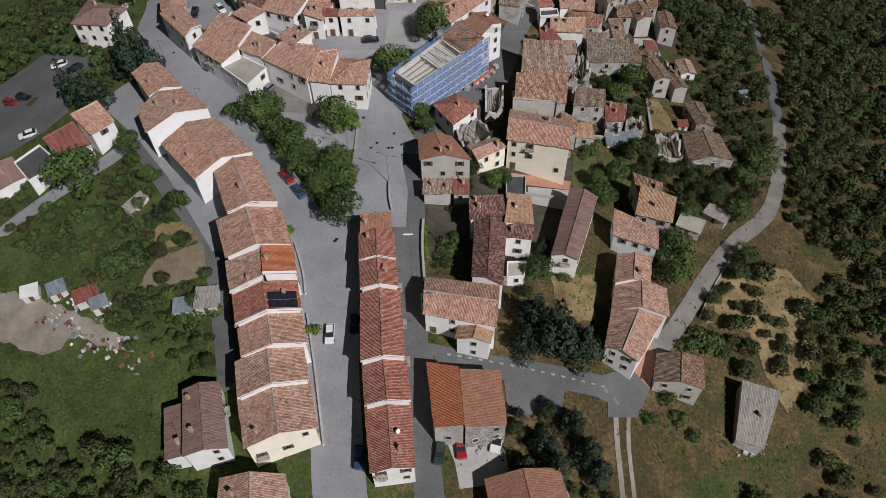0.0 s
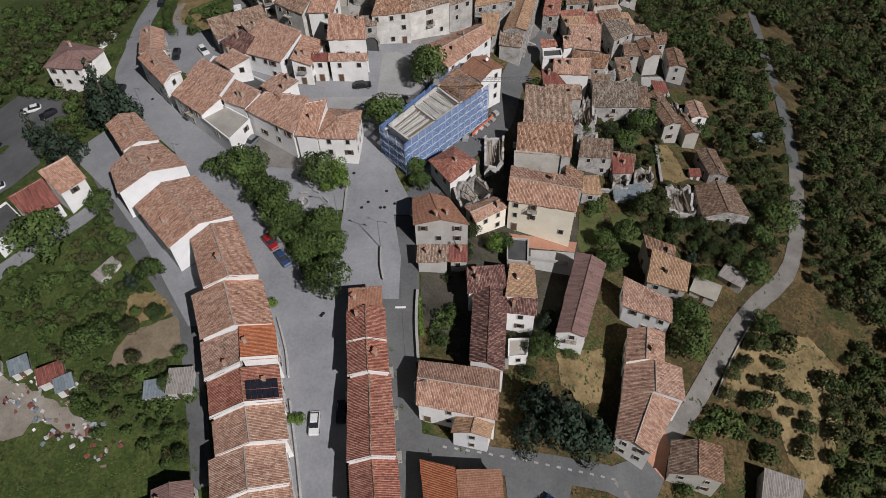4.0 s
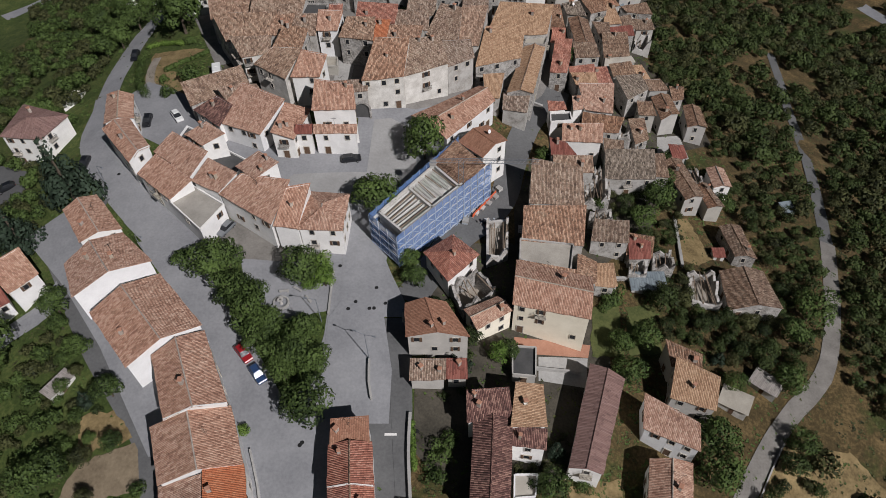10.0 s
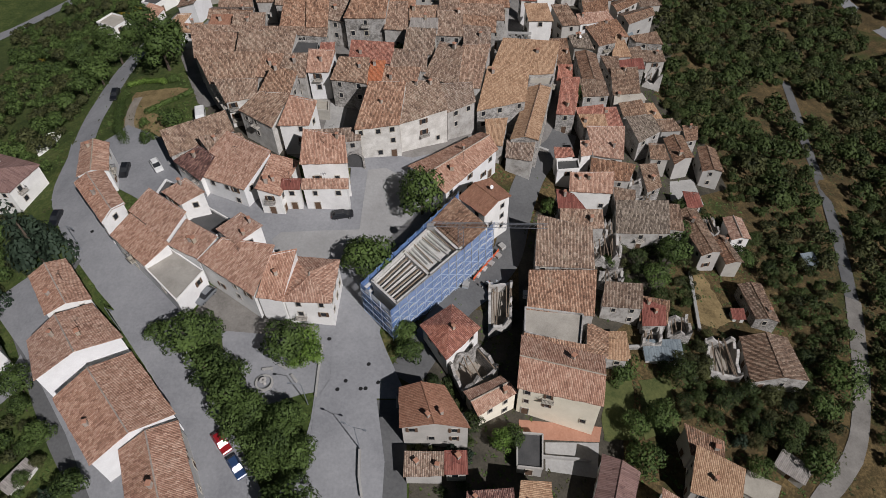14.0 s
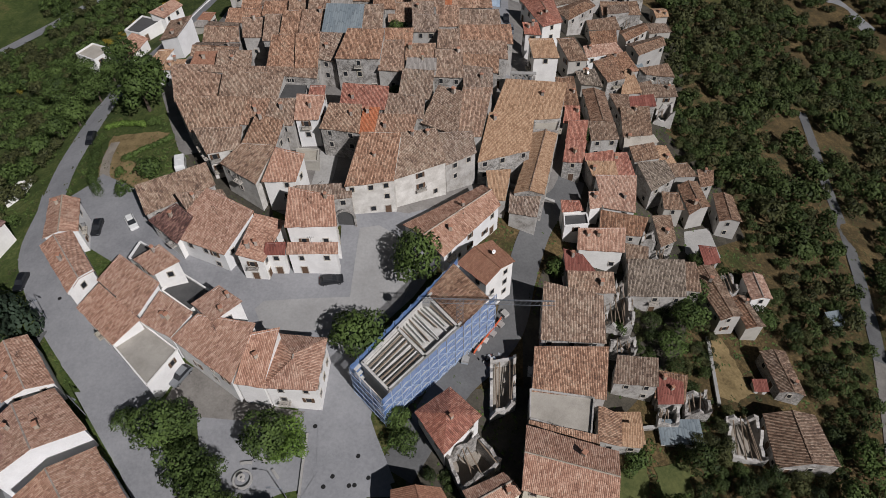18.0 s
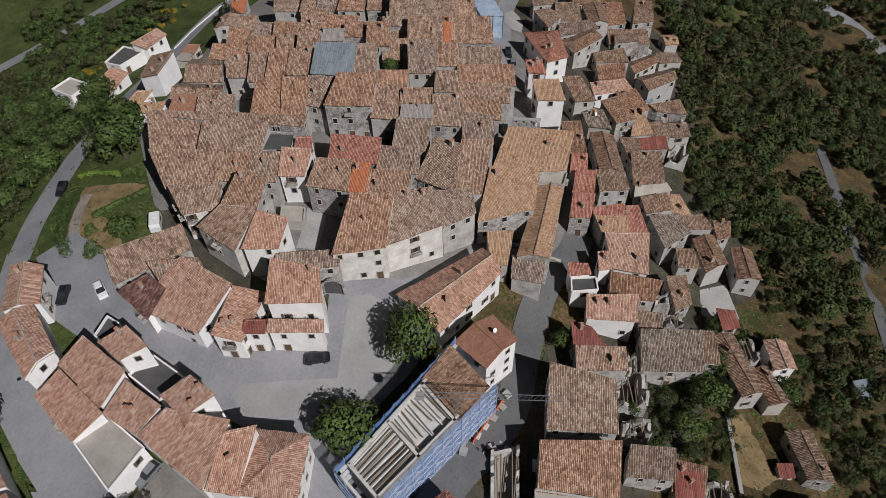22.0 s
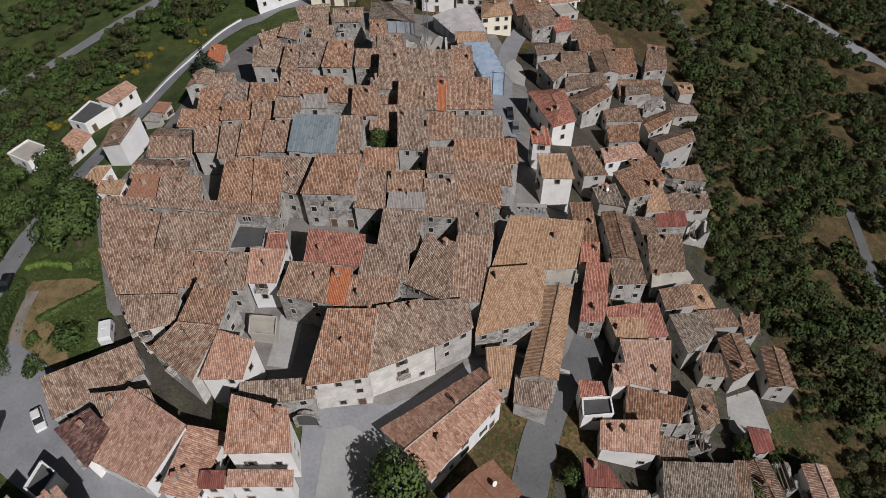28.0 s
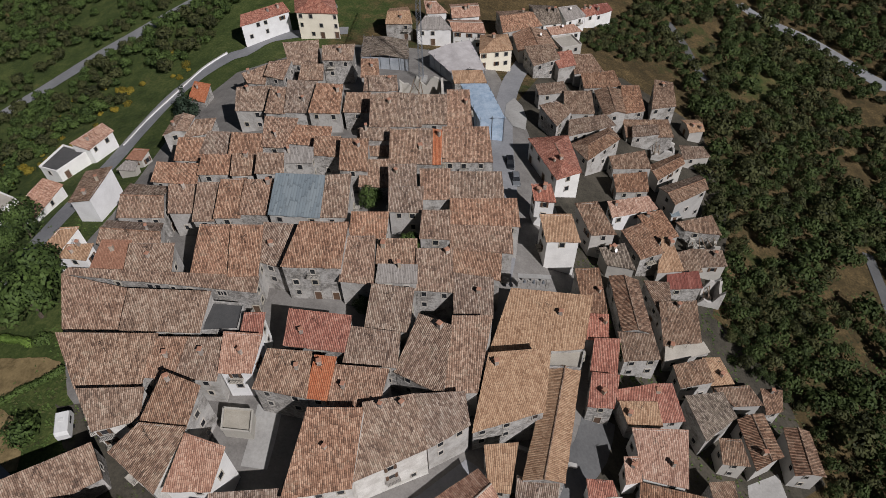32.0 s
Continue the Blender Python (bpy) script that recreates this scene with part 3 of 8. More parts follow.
strip("road", "grey asphalt street curving uphill past the row houses", "road", 5.4, 0.13, M_ASPH, (-22.8, 85.7), (-27.3, 90.0), (-32.5, 98.1), (-37.8, 105.4), (-43.7, 113.6), (-50.6, 122.4), (-57.6, 129.7), (-65.1, 137.0), (-73.2, 147.0), (-79.6, 157.7), (-80.8, 169.6), (-82.2, 180.9), (-82.4, 189.5), (-82.3, 198.8), (-82.2, 207.0))
strip("road", "narrow grey asphalt side street", "road", 5, 0.12, M_PATCH, (-2.7, 32.4), (-4.1, 39.1), (-5.3, 50.0), (-6.5, 60.9), (-7.7, 73.0), (-9.4, 85.6), (-10.9, 96.8), (-13.1, 104.3))
strip("road", "worn asphalt lane between gardens", "road", 4.5, 0.14, M_PATCH, (-6.3, 63.5), (1.9, 62.1), (10.2, 61.5), (18.6, 61.1), (27.3, 60.5), (31.6, 59.0))
strip("road", "pale worn lane climbing the slope", "road", 3.6, 0.14, M_LANE, (29.4, 58.6), (35.0, 64.1), (40.8, 69.9), (46.3, 76.1), (51.5, 83.1), (55.8, 88.8), (60.8, 94.8), (66.2, 100.2), (70.7, 103.9), (76.6, 110.7), (83.6, 125.2), (91.4, 146.5))
strip("path", "pale stony wheel rut of a farm track", "path", 1.0, 0.1, M_DIRT, (30.0, 55.6), (29.6, 50.1), (29.5, 43.4), (29.1, 34.4))
strip("path", "pale stony wheel rut of a farm track", "path", 0.8, 0.1, M_DIRT, (32.6, 56.0), (31.8, 50.4), (31.7, 43.7), (31.4, 34.6))
strip("road", "narrow asphalt lane in front of the garages", "road", 4, 0.15, M_ASPH, (-103.1, 94.5), (-92.6, 102.0), (-81.8, 108.5), (-74.2, 113.8), (-71.9, 120.7))
strip("road", "grey asphalt of the village square", "road", 11, 0.16, M_ASPH, (-11.8, 110.6), (-16.0, 120.1), (-18.1, 127.7), (-18.5, 136.0), (-16.1, 145.1), (-14.9, 152.6), (-16.9, 158.8))
strip("road", "grey asphalt lane below the old walls", "road", 7, 0.19, M_ASPH, (-14.2, 143.7), (-24.2, 143.5), (-31.7, 146.9), (-39.7, 151.6), (-48.5, 157.6), (-56.7, 163.3), (-64.8, 169.1), (-73.7, 174.7))
strip("road", "grey paved lane beside the church", "road", 5.8, 0.14, M_PATCH, (-6.8, 114.1), (1.0, 128.0), (6.9, 135.0), (12.3, 142.6), (15.1, 153.2), (18.1, 163.2), (21.8, 171.5), (26.8, 177.9), (29.1, 184.1))
strip("road", "country road below the village", "road", 6, 0.12, M_ASPH, (-164.0, 268.0), (-153.0, 281.0), (-143.2, 291.9), (-128.9, 306.1), (-112.7, 320.0), (-99.2, 328.8), (-82.0, 341.0), (-62.0, 356.0))
strip("road", "road with a white wall along the hill edge", "road", 5.0, 0.12, M_ASPH, (-82.2, 207.0), (-81.0, 219.0), (-79.0, 238.0), (-77.5, 255.6), (-76.4, 268.5), (-73.1, 284.3), (-67.1, 295.2), (-59.8, 303.0), (-56.3, 303.8), (-50.6, 310.0), (-42.1, 311.8), (-26.7, 312.9))
strip("road", "country road on the far slope", "road", 6, 0.12, M_ASPH, (118.5, 381.7), (124.9, 374.5), (132.1, 370.2), (140.9, 366.3), (151.0, 356.1), (158.3, 345.3), (163.9, 334.0), (172.0, 300.0), (182.0, 276.0))
strip("road", "narrow lane on the wooded slope", "road", 3.0, 0.12, M_PATCH, (82.5, 354.7), (86.0, 341.6), (87.1, 325.7), (90.2, 315.2))
strip("road", "narrow lane on the wooded slope", "road", 3.2, 0.12, M_PATCH, (113.9, 247.1), (110.6, 229.6), (106.8, 213.5), (104.8, 203.2), (101.2, 184.6), (96.3, 164.9), (90.9, 145.6), (91.4, 146.5))
strip("road", "grey lane between the old houses", "road", 5, 0.14, M_ASPH, (12.6, 207.4), (14.5, 217.7), (15.7, 233.4), (16.0, 248.8), (17.0, 265.0), (20.5, 285.3), (25.9, 302.2))
strip("road", "narrow asphalt lane behind the row houses", "road", 3.6, 0.12, M_PATCH, (-40.4, 57.4), (-42.0, 64.0), (-44.2, 72.9), (-46.1, 80.4), (-49.8, 88.8), (-55.2, 95.5), (-61.6, 103.2), (-67.4, 111.3), (-73.1, 120.2), (-78.9, 128.5))
strip("path", "pale dirt garden path", "path", 2.2, 0.16, M_DIRT, (-66.1, 169.6), (-69.1, 173.0), (-71.4, 177.4), (-72.8, 183.6), (-72.8, 188.6))
strip("pavement", "worn concrete yard", "pavement", 9, 0.1, M_CONC, (5.3, 41.2), (4.5, 45.7), (3.1, 49.4))
strip("pavement", "grey paving of the small park", "pavement", 9, 0.11, M_PATCH, (-31.9, 120.4), (-29.4, 116.0), (-28.6, 110.9))
strip("pavement", "paved courtyard", "pavement", 4, 0.12, M_CONC, (-23.4, 180.3), (-23.8, 174.9), (-24.3, 170.7))

# ---- houses ----
HOUSES = []
# parapets between roofs: house number, height over the tiles, thickness
FIRE_WALLS = {4: (0.07, 0.16), 5: (0.05, 0.12), 6: (0.16, 0.30), 7: (0.22, 0.42), 8: (0.22, 0.42), 10: (0.08, 0.20), 21: (0.12, 0.22), 67: (0.05, 0.12), 68: (0.08, 0.16), 69: (0.08, 0.18), 70: (0.05, 0.12)}
QUADS = []
WALL_WORDS = {"white": "white plastered", "cream": "cream plastered", "pale": "weathered pale plastered", "gryp": "grey rendered", "blank": "blank pale plastered", "stone": "old rubble stone"}
ROOF_WORDS = {"sal": "weathered salmon clay tile roof", "old": "mottled old clay tile roof", "umb": "dark umber old clay tile roof", "tan": "tan clay tile roof", "red": "red clay tile roof", "dkr": "dark red tile roof", "org": "bright orange tile roof",
              "brn": "plain brown tile roof", "pur": "brown sheet metal roof", "rus": "rusty red sheet roof", "drk": "grey-brown tile roof", "gry": "grey sheet roof",
              "met": "blue-grey metal sheet roof", "con": "flat concrete roof", "wht": "flat white roof"}


def inside(quad, x, y):
    sign = 0
    for i in range(4):
        a, b = quad[i], quad[(i + 1) % 4]
        if (b[0] - a[0]) * (y - a[1]) - (b[1] - a[1]) * (x - a[0]) < 0:
            return False
    return True


def covered(x, y, z, own):
    """True when the place lies within some other house, below its eaves."""
    for i, (q, ze, box) in enumerate(QUADS):
        if i != own and box[0] < x < box[1] and box[2] < y < box[3] and z < ze + 0.3 and inside(q, x, y):
            return True
    return False


def slope_grid(a, b, c, d, rng, thick=0.16, sag=0.05):
    """A roof slope with eave a-b and upper edge d-c, as a slightly uneven slab with its sides."""
    a, b, c, d = (Vector(v) for v in (a, b, c, d))
    nu = max(2, min(14, int((b - a).length / 1.1)))
    nv = max(2, min(14, int(((d - a).length + (c - b).length) / 2.2)))
    e = (b - a).normalized()
    nrm = e.cross(((d + c) / 2 - (a + b) / 2)).normalized()
    up = nrm.cross(e)
    seed = rng.random() * 90
    vs, uv, fs = [], [], []
    for j in range(nv + 1):
        for i in range(nu + 1):
            s, t = i / nu, j / nv
            p = (a * (1 - s) + b * s) * (1 - t) + (d * (1 - s) + c * s) * t
            r = p - a
            edge = 0.4 if i in (0, nu) or j in (0, nv) else 1.0
            p = p + nrm * (noise.noise((p.x * 0.5 + seed, p.y * 0.5, seed)) * 2.0 * sag * edge - math.sin(s * math.pi) * sag * 0.6)
            if j == 0:
                p = p - up * rng.uniform(0.0, 0.14)
            vs.append(tuple(p))
            uv.append((r.dot(e), r.dot(up)))
    w = nu + 1
    fs = [(j * w + i, j * w + i + 1, (j + 1) * w + i + 1, (j + 1) * w + i) for j in range(nv) for i in range(nu)]
    rim = [i for i in range(w)] + [j * w + nu for j in range(1, nv + 1)] + [nv * w + i for i in range(nu - 1, -1, -1)] + [j * w for j in range(nv - 1, 0, -1)]
    n0 = len(vs)
    for k in rim:
        p = vs[k]
        vs.append((p[0], p[1], p[2] - thick))
        uv.append((uv[k][0], uv[k][1] - thick))
    m = len(rim)
    for k in range(m):
        fs.append((rim[(k + 1) % m], rim[k], n0 + k, n0 + (k + 1) % m))
    fs.append(tuple(n0 + k for k in range(m - 1, -1, -1)))
    return vs, fs, uv


def tube_geo(p, q, r, n=6):
    p, q = Vector(p), Vector(q)
    d = (q - p).normalized()
    s = d.orthogonal().normalized()
    t = d.cross(s)
    vs = [tuple(o + (s * math.cos(2 * math.pi * k / n) + t * math.sin(2 * math.pi * k / n)) * r) for o in (p, q) for k in range(n)]
    fs = [(k, (k + 1) % n, n + (k + 1) % n, n + k) for k in range(n)] + [tuple(range(n - 1, -1, -1)), tuple(range(n, 2 * n))]
    return vs, fs


WINDOW_MESH = {}


def window_meshes(w, h, kind):
    key = (w, h, kind)
    if key not in WINDOW_MESH:
        t = 0.13
        ring = []
        for x0, x1, z0, z1 in ((-w / 2 - t, -w / 2, -t, h + t), (w / 2, w / 2 + t, -t, h + t), (-w / 2, w / 2, h, h + t), (-w / 2, w / 2, -t, 0)):
            ring.append(([(x0, -0.10, z0), (x1, -0.10, z0), (x1, 0.02, z0), (x0, 0.02, z0), (x0, -0.10, z1), (x1, -0.10, z1), (x1, 0.02, z1), (x0, 0.02, z1)],
                         [(3, 2, 1, 0), (4, 5, 6, 7), (0, 1, 5, 4), (1, 2, 6, 5), (2, 3, 7, 6), (3, 0, 4, 7)]))
        def flat(name, x0, x1, z0, z1, y, mat):
            me = bpy.data.meshes.new(name)
            me.from_pydata([(x0, y, z0), (x1, y, z0), (x1, y, z1), (x0, y, z1), (x0, 0.02, z0), (x1, 0.02, z0), (x1, 0.02, z1), (x0, 0.02, z1)], [],
                           [(0, 1, 2, 3), (1, 0, 4, 5), (2, 1, 5, 6), (3, 2, 6, 7), (0, 3, 7, 4)])
            me.materials.append(mat)
            return me
        fr = bpy.data.meshes.new("window_frame")
        fr.from_pydata(*[join_geo(ring)[0], [], join_geo(ring)[1]])
        fr.materials.append(M_FRAME)
        kids = [("pane", flat("pane", -w / 2, w / 2, 0, h, -0.02, M_GLASS if kind != "door" else M_SHUT))]
        if kind == "shutters":
            kids.append(("shutter", flat("shutter", -w, -w / 2 - 0.02, 0, h, -0.13, M_SHUT)))
            kids.append(("shutter", flat("shutter", w / 2 + 0.02, w, 0, h, -0.13, M_SHUT)))
        WINDOW_MESH[key] = (fr, kids)
    return WINDOW_MESH[key]


def add_window(parent, x, y, z, ang, w, h, kind):
    fr, kids = window_meshes(w, h, kind)
    ob = new("door" if kind == "door" else "window", fr)
    ob.parent = parent
    ob.matrix_local = pose(x, y, z, 0, 0, math.degrees(ang))
    for nm, me in kids:
        k = new(nm, me)
        k.parent = ob


def add_balcony(parent, x, y, z, ang):
    c, s = math.cos(ang), math.sin(ang)
    at = lambda a, b: (x + a * c + b * s, y + a * s - b * c)
    cx, cy = at(0, 0.45)
    bal = mesh_ob("balcony", *box_geo(cx, cy, z - 0.14, z, 1.0, 0.45, ang), M_FRAME, parent)
    # one welded iron railing: upright bars under a flat top rail that turns both corners
    line = [(-0.95, 0.05 + 0.2 * k) for k in range(4)] + [(-0.95 + 0.2111 * k, 0.86) for k in range(10)] + [(0.95, 0.65 - 0.2 * k) for k in range(4)]
    vs, fs = [], []
    for k, (a, b) in enumerate(line):
        da, db = (0.0, 0.022) if abs(a) > 0.94 and b < 0.8 else (0.022, 0.0)
        if a > 0.94 and b < 0.8:
            db = -db
        n = len(vs)
        for sgn in (-1, 1):
            px, py = at(a + sgn * da, b + sgn * db)
            vs += [(px, py, z - 0.02), (px, py, z + 0.88), (px, py, z + 0.96)]
        fs += [(n, n + 3, n + 4, n + 1), (n + 1, n + 4, n + 5, n + 2)]
        if k:
            fs.append((n - 2, n + 1, n + 2, n - 1))
    mesh_ob("railing", vs, fs, M_IRON, bal)


def add_dish(parent, x, y, z, rng):
    n = 12
    d = Vector((0.55, -0.6, 0.5)).normalized()
    u = d.orthogonal().normalized()
    w = d.cross(u)
    o = Vector((x, y, z + 0.8))
    vs = [tuple(o)] + [tuple(o + d * 0.1 + (u * math.cos(6.283 * k / n) + w * math.sin(6.283 * k / n)) * 0.42) for k in range(n)]
    di = mesh_ob("satellite_dish", vs, [(0, 1 + k, 1 + (k + 1) % n) for k in range(n)], WALL["white"], parent, label="white satellite dish")
    mesh_ob("mast", *tube_geo((x, y, z - 0.2), (x, y, z + 0.85), 0.03, 5), M_IRON, di)


def add_aerial(parent, x, y, z, rng):
    a = rng.uniform(0, 3.1)
    c, s = math.cos(a), math.sin(a)
    h = rng.uniform(1.6, 2.6)
    geo = [tube_geo((x, y, z - 0.2), (x, y, z + h), 0.025, 4), tube_geo((x - c * 0.6, y - s * 0.6, z + h - 0.1), (x + c * 0.6, y + s * 0.6, z + h - 0.1), 0.02, 4)]
    for k in range(4):
        px, py = x + c * (-0.5 + k * 0.33), y + s * (-0.5 + k * 0.33)
        geo.append(tube_geo((px - s * 0.3, py + c * 0.3, z + h - 0.1), (px + s * 0.3, py - c * 0.3, z + h - 0.1), 0.015, 4))
    mesh_ob("aerial", *join_geo(geo), M_IRON, parent, label="thin metal television aerial")


def add_chimney(parent, x, y, z, rng):
    h = rng.uniform(0.7, 1.2)
    a = rng.uniform(0, 3)
    s = rng.uniform(0.24, 0.36)
    ch = mesh_ob("chimney", *box_geo(x, y, z - 0.5, z + h, s, s * 0.85, a), M_CHIM, parent)
    legs = [box_geo(x + dx * s * 0.7, y + dy * s * 0.6, z + h, z + h + 0.22, 0.07, 0.07, a) for dx in (-1, 1) for dy in (-1, 1)]
    cap = join_geo(legs + [box_geo(x, y, z + h + 0.22, z + h + 0.32, s * 1.35, s * 1.2, a, 0.8)])
    mesh_ob("chimney_cap", *cap, M_TERRA, ch)


def house(kind, roof, wall, ze, *c):
    if roof == "old" and wall in ("white", "cream"):
        roof = "sal"
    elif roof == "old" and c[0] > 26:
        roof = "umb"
    HOUSES.append((kind, roof, wall, ze, c))
    q = [(c[0], c[1]), (c[2], c[3]), (c[4], c[5]), (c[6], c[7])]
    xs, ys = [p[0] for p in q], [p[1] for p in q]
    QUADS.append((q, ze, (min(xs), max(xs), min(ys), max(ys))))


def build_house(index):
    kind, roof, wall, ze, c = HOUSES[index]
    rng = random.Random(index * 7 + 3)
    q = [Vector((c[2 * i], c[2 * i + 1])) for i in range(4)]
    cen = sum(q, Vector((0, 0))) / 4
    base = min(ground_z(p.x, p.y) for p in q) - 0.6
    thing = new("house")
    thing.location = (cen.x, cen.y, base)
    inv = -Vector((cen.x, cen.y, base))
    state = "roofless ruined house with broken walls" if kind == "u" else "house with a " + ROOF_WORDS[roof]
    tagged(thing, WALL_WORDS[wall] + " " + state, "house", "village houses")
    loc = lambda x, y, z: (x + inv.x, y + inv.y, z + inv.z)
    if wall in ('stone', 'pale') and kind in 'mf':
        q = [p + (p - cen).normalized() * 0.4 for p in q]
    wq = [p + (cen - p).normalized() * (0.42 if wall not in ('stone', 'pale') else 0.25) for p in q]
    lens = [(q[(i + 1) % 4] - q[i]).length for i in range(4)]
    gab = kind in "gGh"
    span = (lens[1] + lens[3]) / 4 if kind == "g" else (lens[0] + lens[2]) / 4
    if kind == "h":
        span = min(lens[0] + lens[2], lens[1] + lens[3]) / 4
    pitch = 0.32
    dep = (lens[1] + lens[3]) / 2 if kind in "mn" else (lens[0] + lens[2]) / 2
    rise = min(span * pitch * 1.05, 2.6) if gab else (min(dep * pitch, 4.0) if kind in "mnlr" else 0.0)
    high = {"m": (2, 3), "n": (0, 1), "l": (1, 2), "r": (3, 0)}.get(kind, ())
    cz = [ze + (rise if i in high else 0.0) for i in range(4)]
    # walls
    vs, fs = [], []
    for i in range(4):
        a, b = wq[i], wq[(i + 1) % 4]
        za, zb = cz[i] - 0.06, cz[(i + 1) % 4] - 0.06
        n = len(vs)
        ridge_here = (kind == "g" and i in (1, 3)) or (kind == "G" and i in (0, 2))
        if kind == "u":
            m = max(3, int((b - a).length / 1.0))
            tops = [min(za, base + 1.2 + (za - base) * (0.35 + 0.65 * abs(noise.noise((a.x + k * 0.7, a.y, i))) * 1.6)) for k in range(m + 1)]
            inn = (cen - (a + b) / 2).normalized() * 0.55
            for k in range(m + 1):
                p = a.lerp(b, k / m)
                vs += [loc(p.x, p.y, base), loc(p.x, p.y, tops[k]), loc(p.x + inn.x, p.y + inn.y, tops[k]), loc(p.x + inn.x, p.y + inn.y, base)]
            for k in range(m):
                o = n + 4 * k
                fs += [(o, o + 4, o + 5, o + 1), (o + 1, o + 5, o + 6, o + 2), (o + 2, o + 6, o + 7, o + 3)]
            continue
        vs += [loc(a.x, a.y, base), loc(b.x, b.y, base), loc(b.x, b.y, zb)]
        if ridge_here:
            mid = (a + b) / 2
            vs.append(loc(mid.x, mid.y, ze + rise - 0.06))
        vs.append(loc(a.x, a.y, za))
        fs.append(tuple(range(n, len(vs))))
    wob = mesh_ob("wall", vs, fs, WALL[wall], thing)
    # roof
    P = [loc(q[i].x, q[i].y, cz[i]) for i in range(4)]
    slopes = []
    if kind in "mnlr":
        o = {"m": 0, "n": 2, "l": 3, "r": 1}[kind]
        slopes = [[P[(o + k) % 4] for k in range(4)]]
        ridge = (P[(o + 2) % 4], P[(o + 3) % 4])
    elif kind in "gG":
        o = 0 if kind == "g" else 1
        R = [P[(o + k) % 4] for k in range(4)]
        r1 = [(R[3][k] + R[0][k]) / 2 for k in range(3)]
        r2 = [(R[1][k] + R[2][k]) / 2 for k in range(3)]
        r1[2] += rise
        r2[2] += rise
        slopes = [[R[0], R[1], r2, r1], [R[2], R[3], r1, r2]]
        ridge = (r1, r2)
    elif kind == "h":
        o = 0 if lens[0] + lens[2] > lens[1] + lens[3] else 1
        R = [P[(o + k) % 4] for k in range(4)]
        m1 = [(R[3][k] + R[0][k]) / 2 for k in range(3)]
        m2 = [(R[1][k] + R[2][k]) / 2 for k in range(3)]
        f = min(0.48, span / max(1.0, ((Vector(m2) - Vector(m1)).length)))
        r1 = [m1[k] * (1 - f) + m2[k] * f for k in range(3)]
        r2 = [m2[k] * (1 - f) + m1[k] * f for k in range(3)]
        r1[2] += rise
        r2[2] += rise
        slopes = [[R[0], R[1], r2, r1], [R[2], R[3], r1, r2], [R[1], R[2], r2, r2], [R[3], R[0], r1, r1]]
        ridge = (r1, r2)
    sag = 0.07 if roof in ("old", "umb", "drk", "sal") else 0.015
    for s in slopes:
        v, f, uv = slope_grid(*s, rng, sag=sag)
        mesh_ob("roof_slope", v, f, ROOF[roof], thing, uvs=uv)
    if kind in "gGh" and roof not in ("met",):
        cap = tube_geo(Vector(ridge[0]) + Vector((0, 0, 0.0)), Vector(ridge[1]) + Vector((0, 0, 0.0)), 0.13)
        mesh_ob("ridge_cap", *cap, M_CHIM if roof == "sal" else ROOF["org" if roof == "org" else "old" if roof in ("old", "umb", "tan", "red", "sal") else roof], thing, uvs=[(v[0] + v[1], v[2]) for v in cap[0]])
    if kind == "f":
        mat = ROOF["flat_dark"] if roof == "drk" else ROOF[roof]
        top = [loc(p.x, p.y, ze - 0.25) for p in wq]
        bot = [(x, y, z - 0.2) for x, y, z in top]
        mesh_ob("roof_deck", top + bot, [(0, 1, 2, 3)], mat, thing, uvs=[(v[0], v[1]) for v in top + bot])
        geo = []
        for i in range(4):
            a, b = wq[i], wq[(i + 1) % 4]
            d = b - a
            geo.append(box_geo(*((a + b) / 2 + Vector((inv.x, inv.y))), ze - 0.3 + inv.z, ze + 0.18 + inv.z, d.length / 2, 0.12, math.atan2(d.y, d.x)))
        mesh_ob("parapet", *join_geo(geo), WALL[wall], thing)
    if kind == "u":
        for k in range(rng.randint(3, 6)):
            t = rng.random()
            a, b = wq[0].lerp(wq[1], t), wq[3].lerp(wq[2], min(1, max(0, t + rng.uniform(-0.2, 0.2))))
            mesh_ob("beam", *tube_geo(loc(a.x, a.y, ze - rng.uniform(0.8, 2.0)), loc(b.x, b.y, ze - rng.uniform(0.6, 2.4)), 0.11), M_WOOD, thing)
        fl = [loc(p.x, p.y, max(base + 0.8, ground_z(p.x, p.y) + 0.25)) for p in wq]
        mesh_ob("rubble_floor", fl, [(0, 1, 2, 3)], M_DIRT, thing)
        return thing
    if index in FIRE_WALLS:
        over, wide = FIRE_WALLS[index]
        a, b = q[0], q[1]
        mid = (a + b) / 2
        inw = (q[3] + q[2] - a - b).normalized() * wide
        line = [(a.x, a.y, cz[0]), (mid.x, mid.y, ze + rise if kind == "G" else (cz[0] + cz[1]) / 2), (b.x, b.y, cz[1])]
        vs = []
        for x_, y_, z_ in line:
            vs += [loc(x_, y_, z_ - 0.3), loc(x_, y_, z_ + over), loc(x_ + inw.x, y_ + inw.y, z_ + over), loc(x_ + inw.x, y_ + inw.y, z_ - 0.3)]
        fs = [(4 * k_ + j, 4 * k_ + (j + 1) % 4, 4 * k_ + 4 + (j + 1) % 4, 4 * k_ + 4 + j) for k_ in range(2) for j in range(4)] + [(0, 1, 2, 3), (11, 10, 9, 8)]
        mesh_ob("fire_wall", vs, fs, WALL["white"], thing, label="white plastered parapet between two roofs")
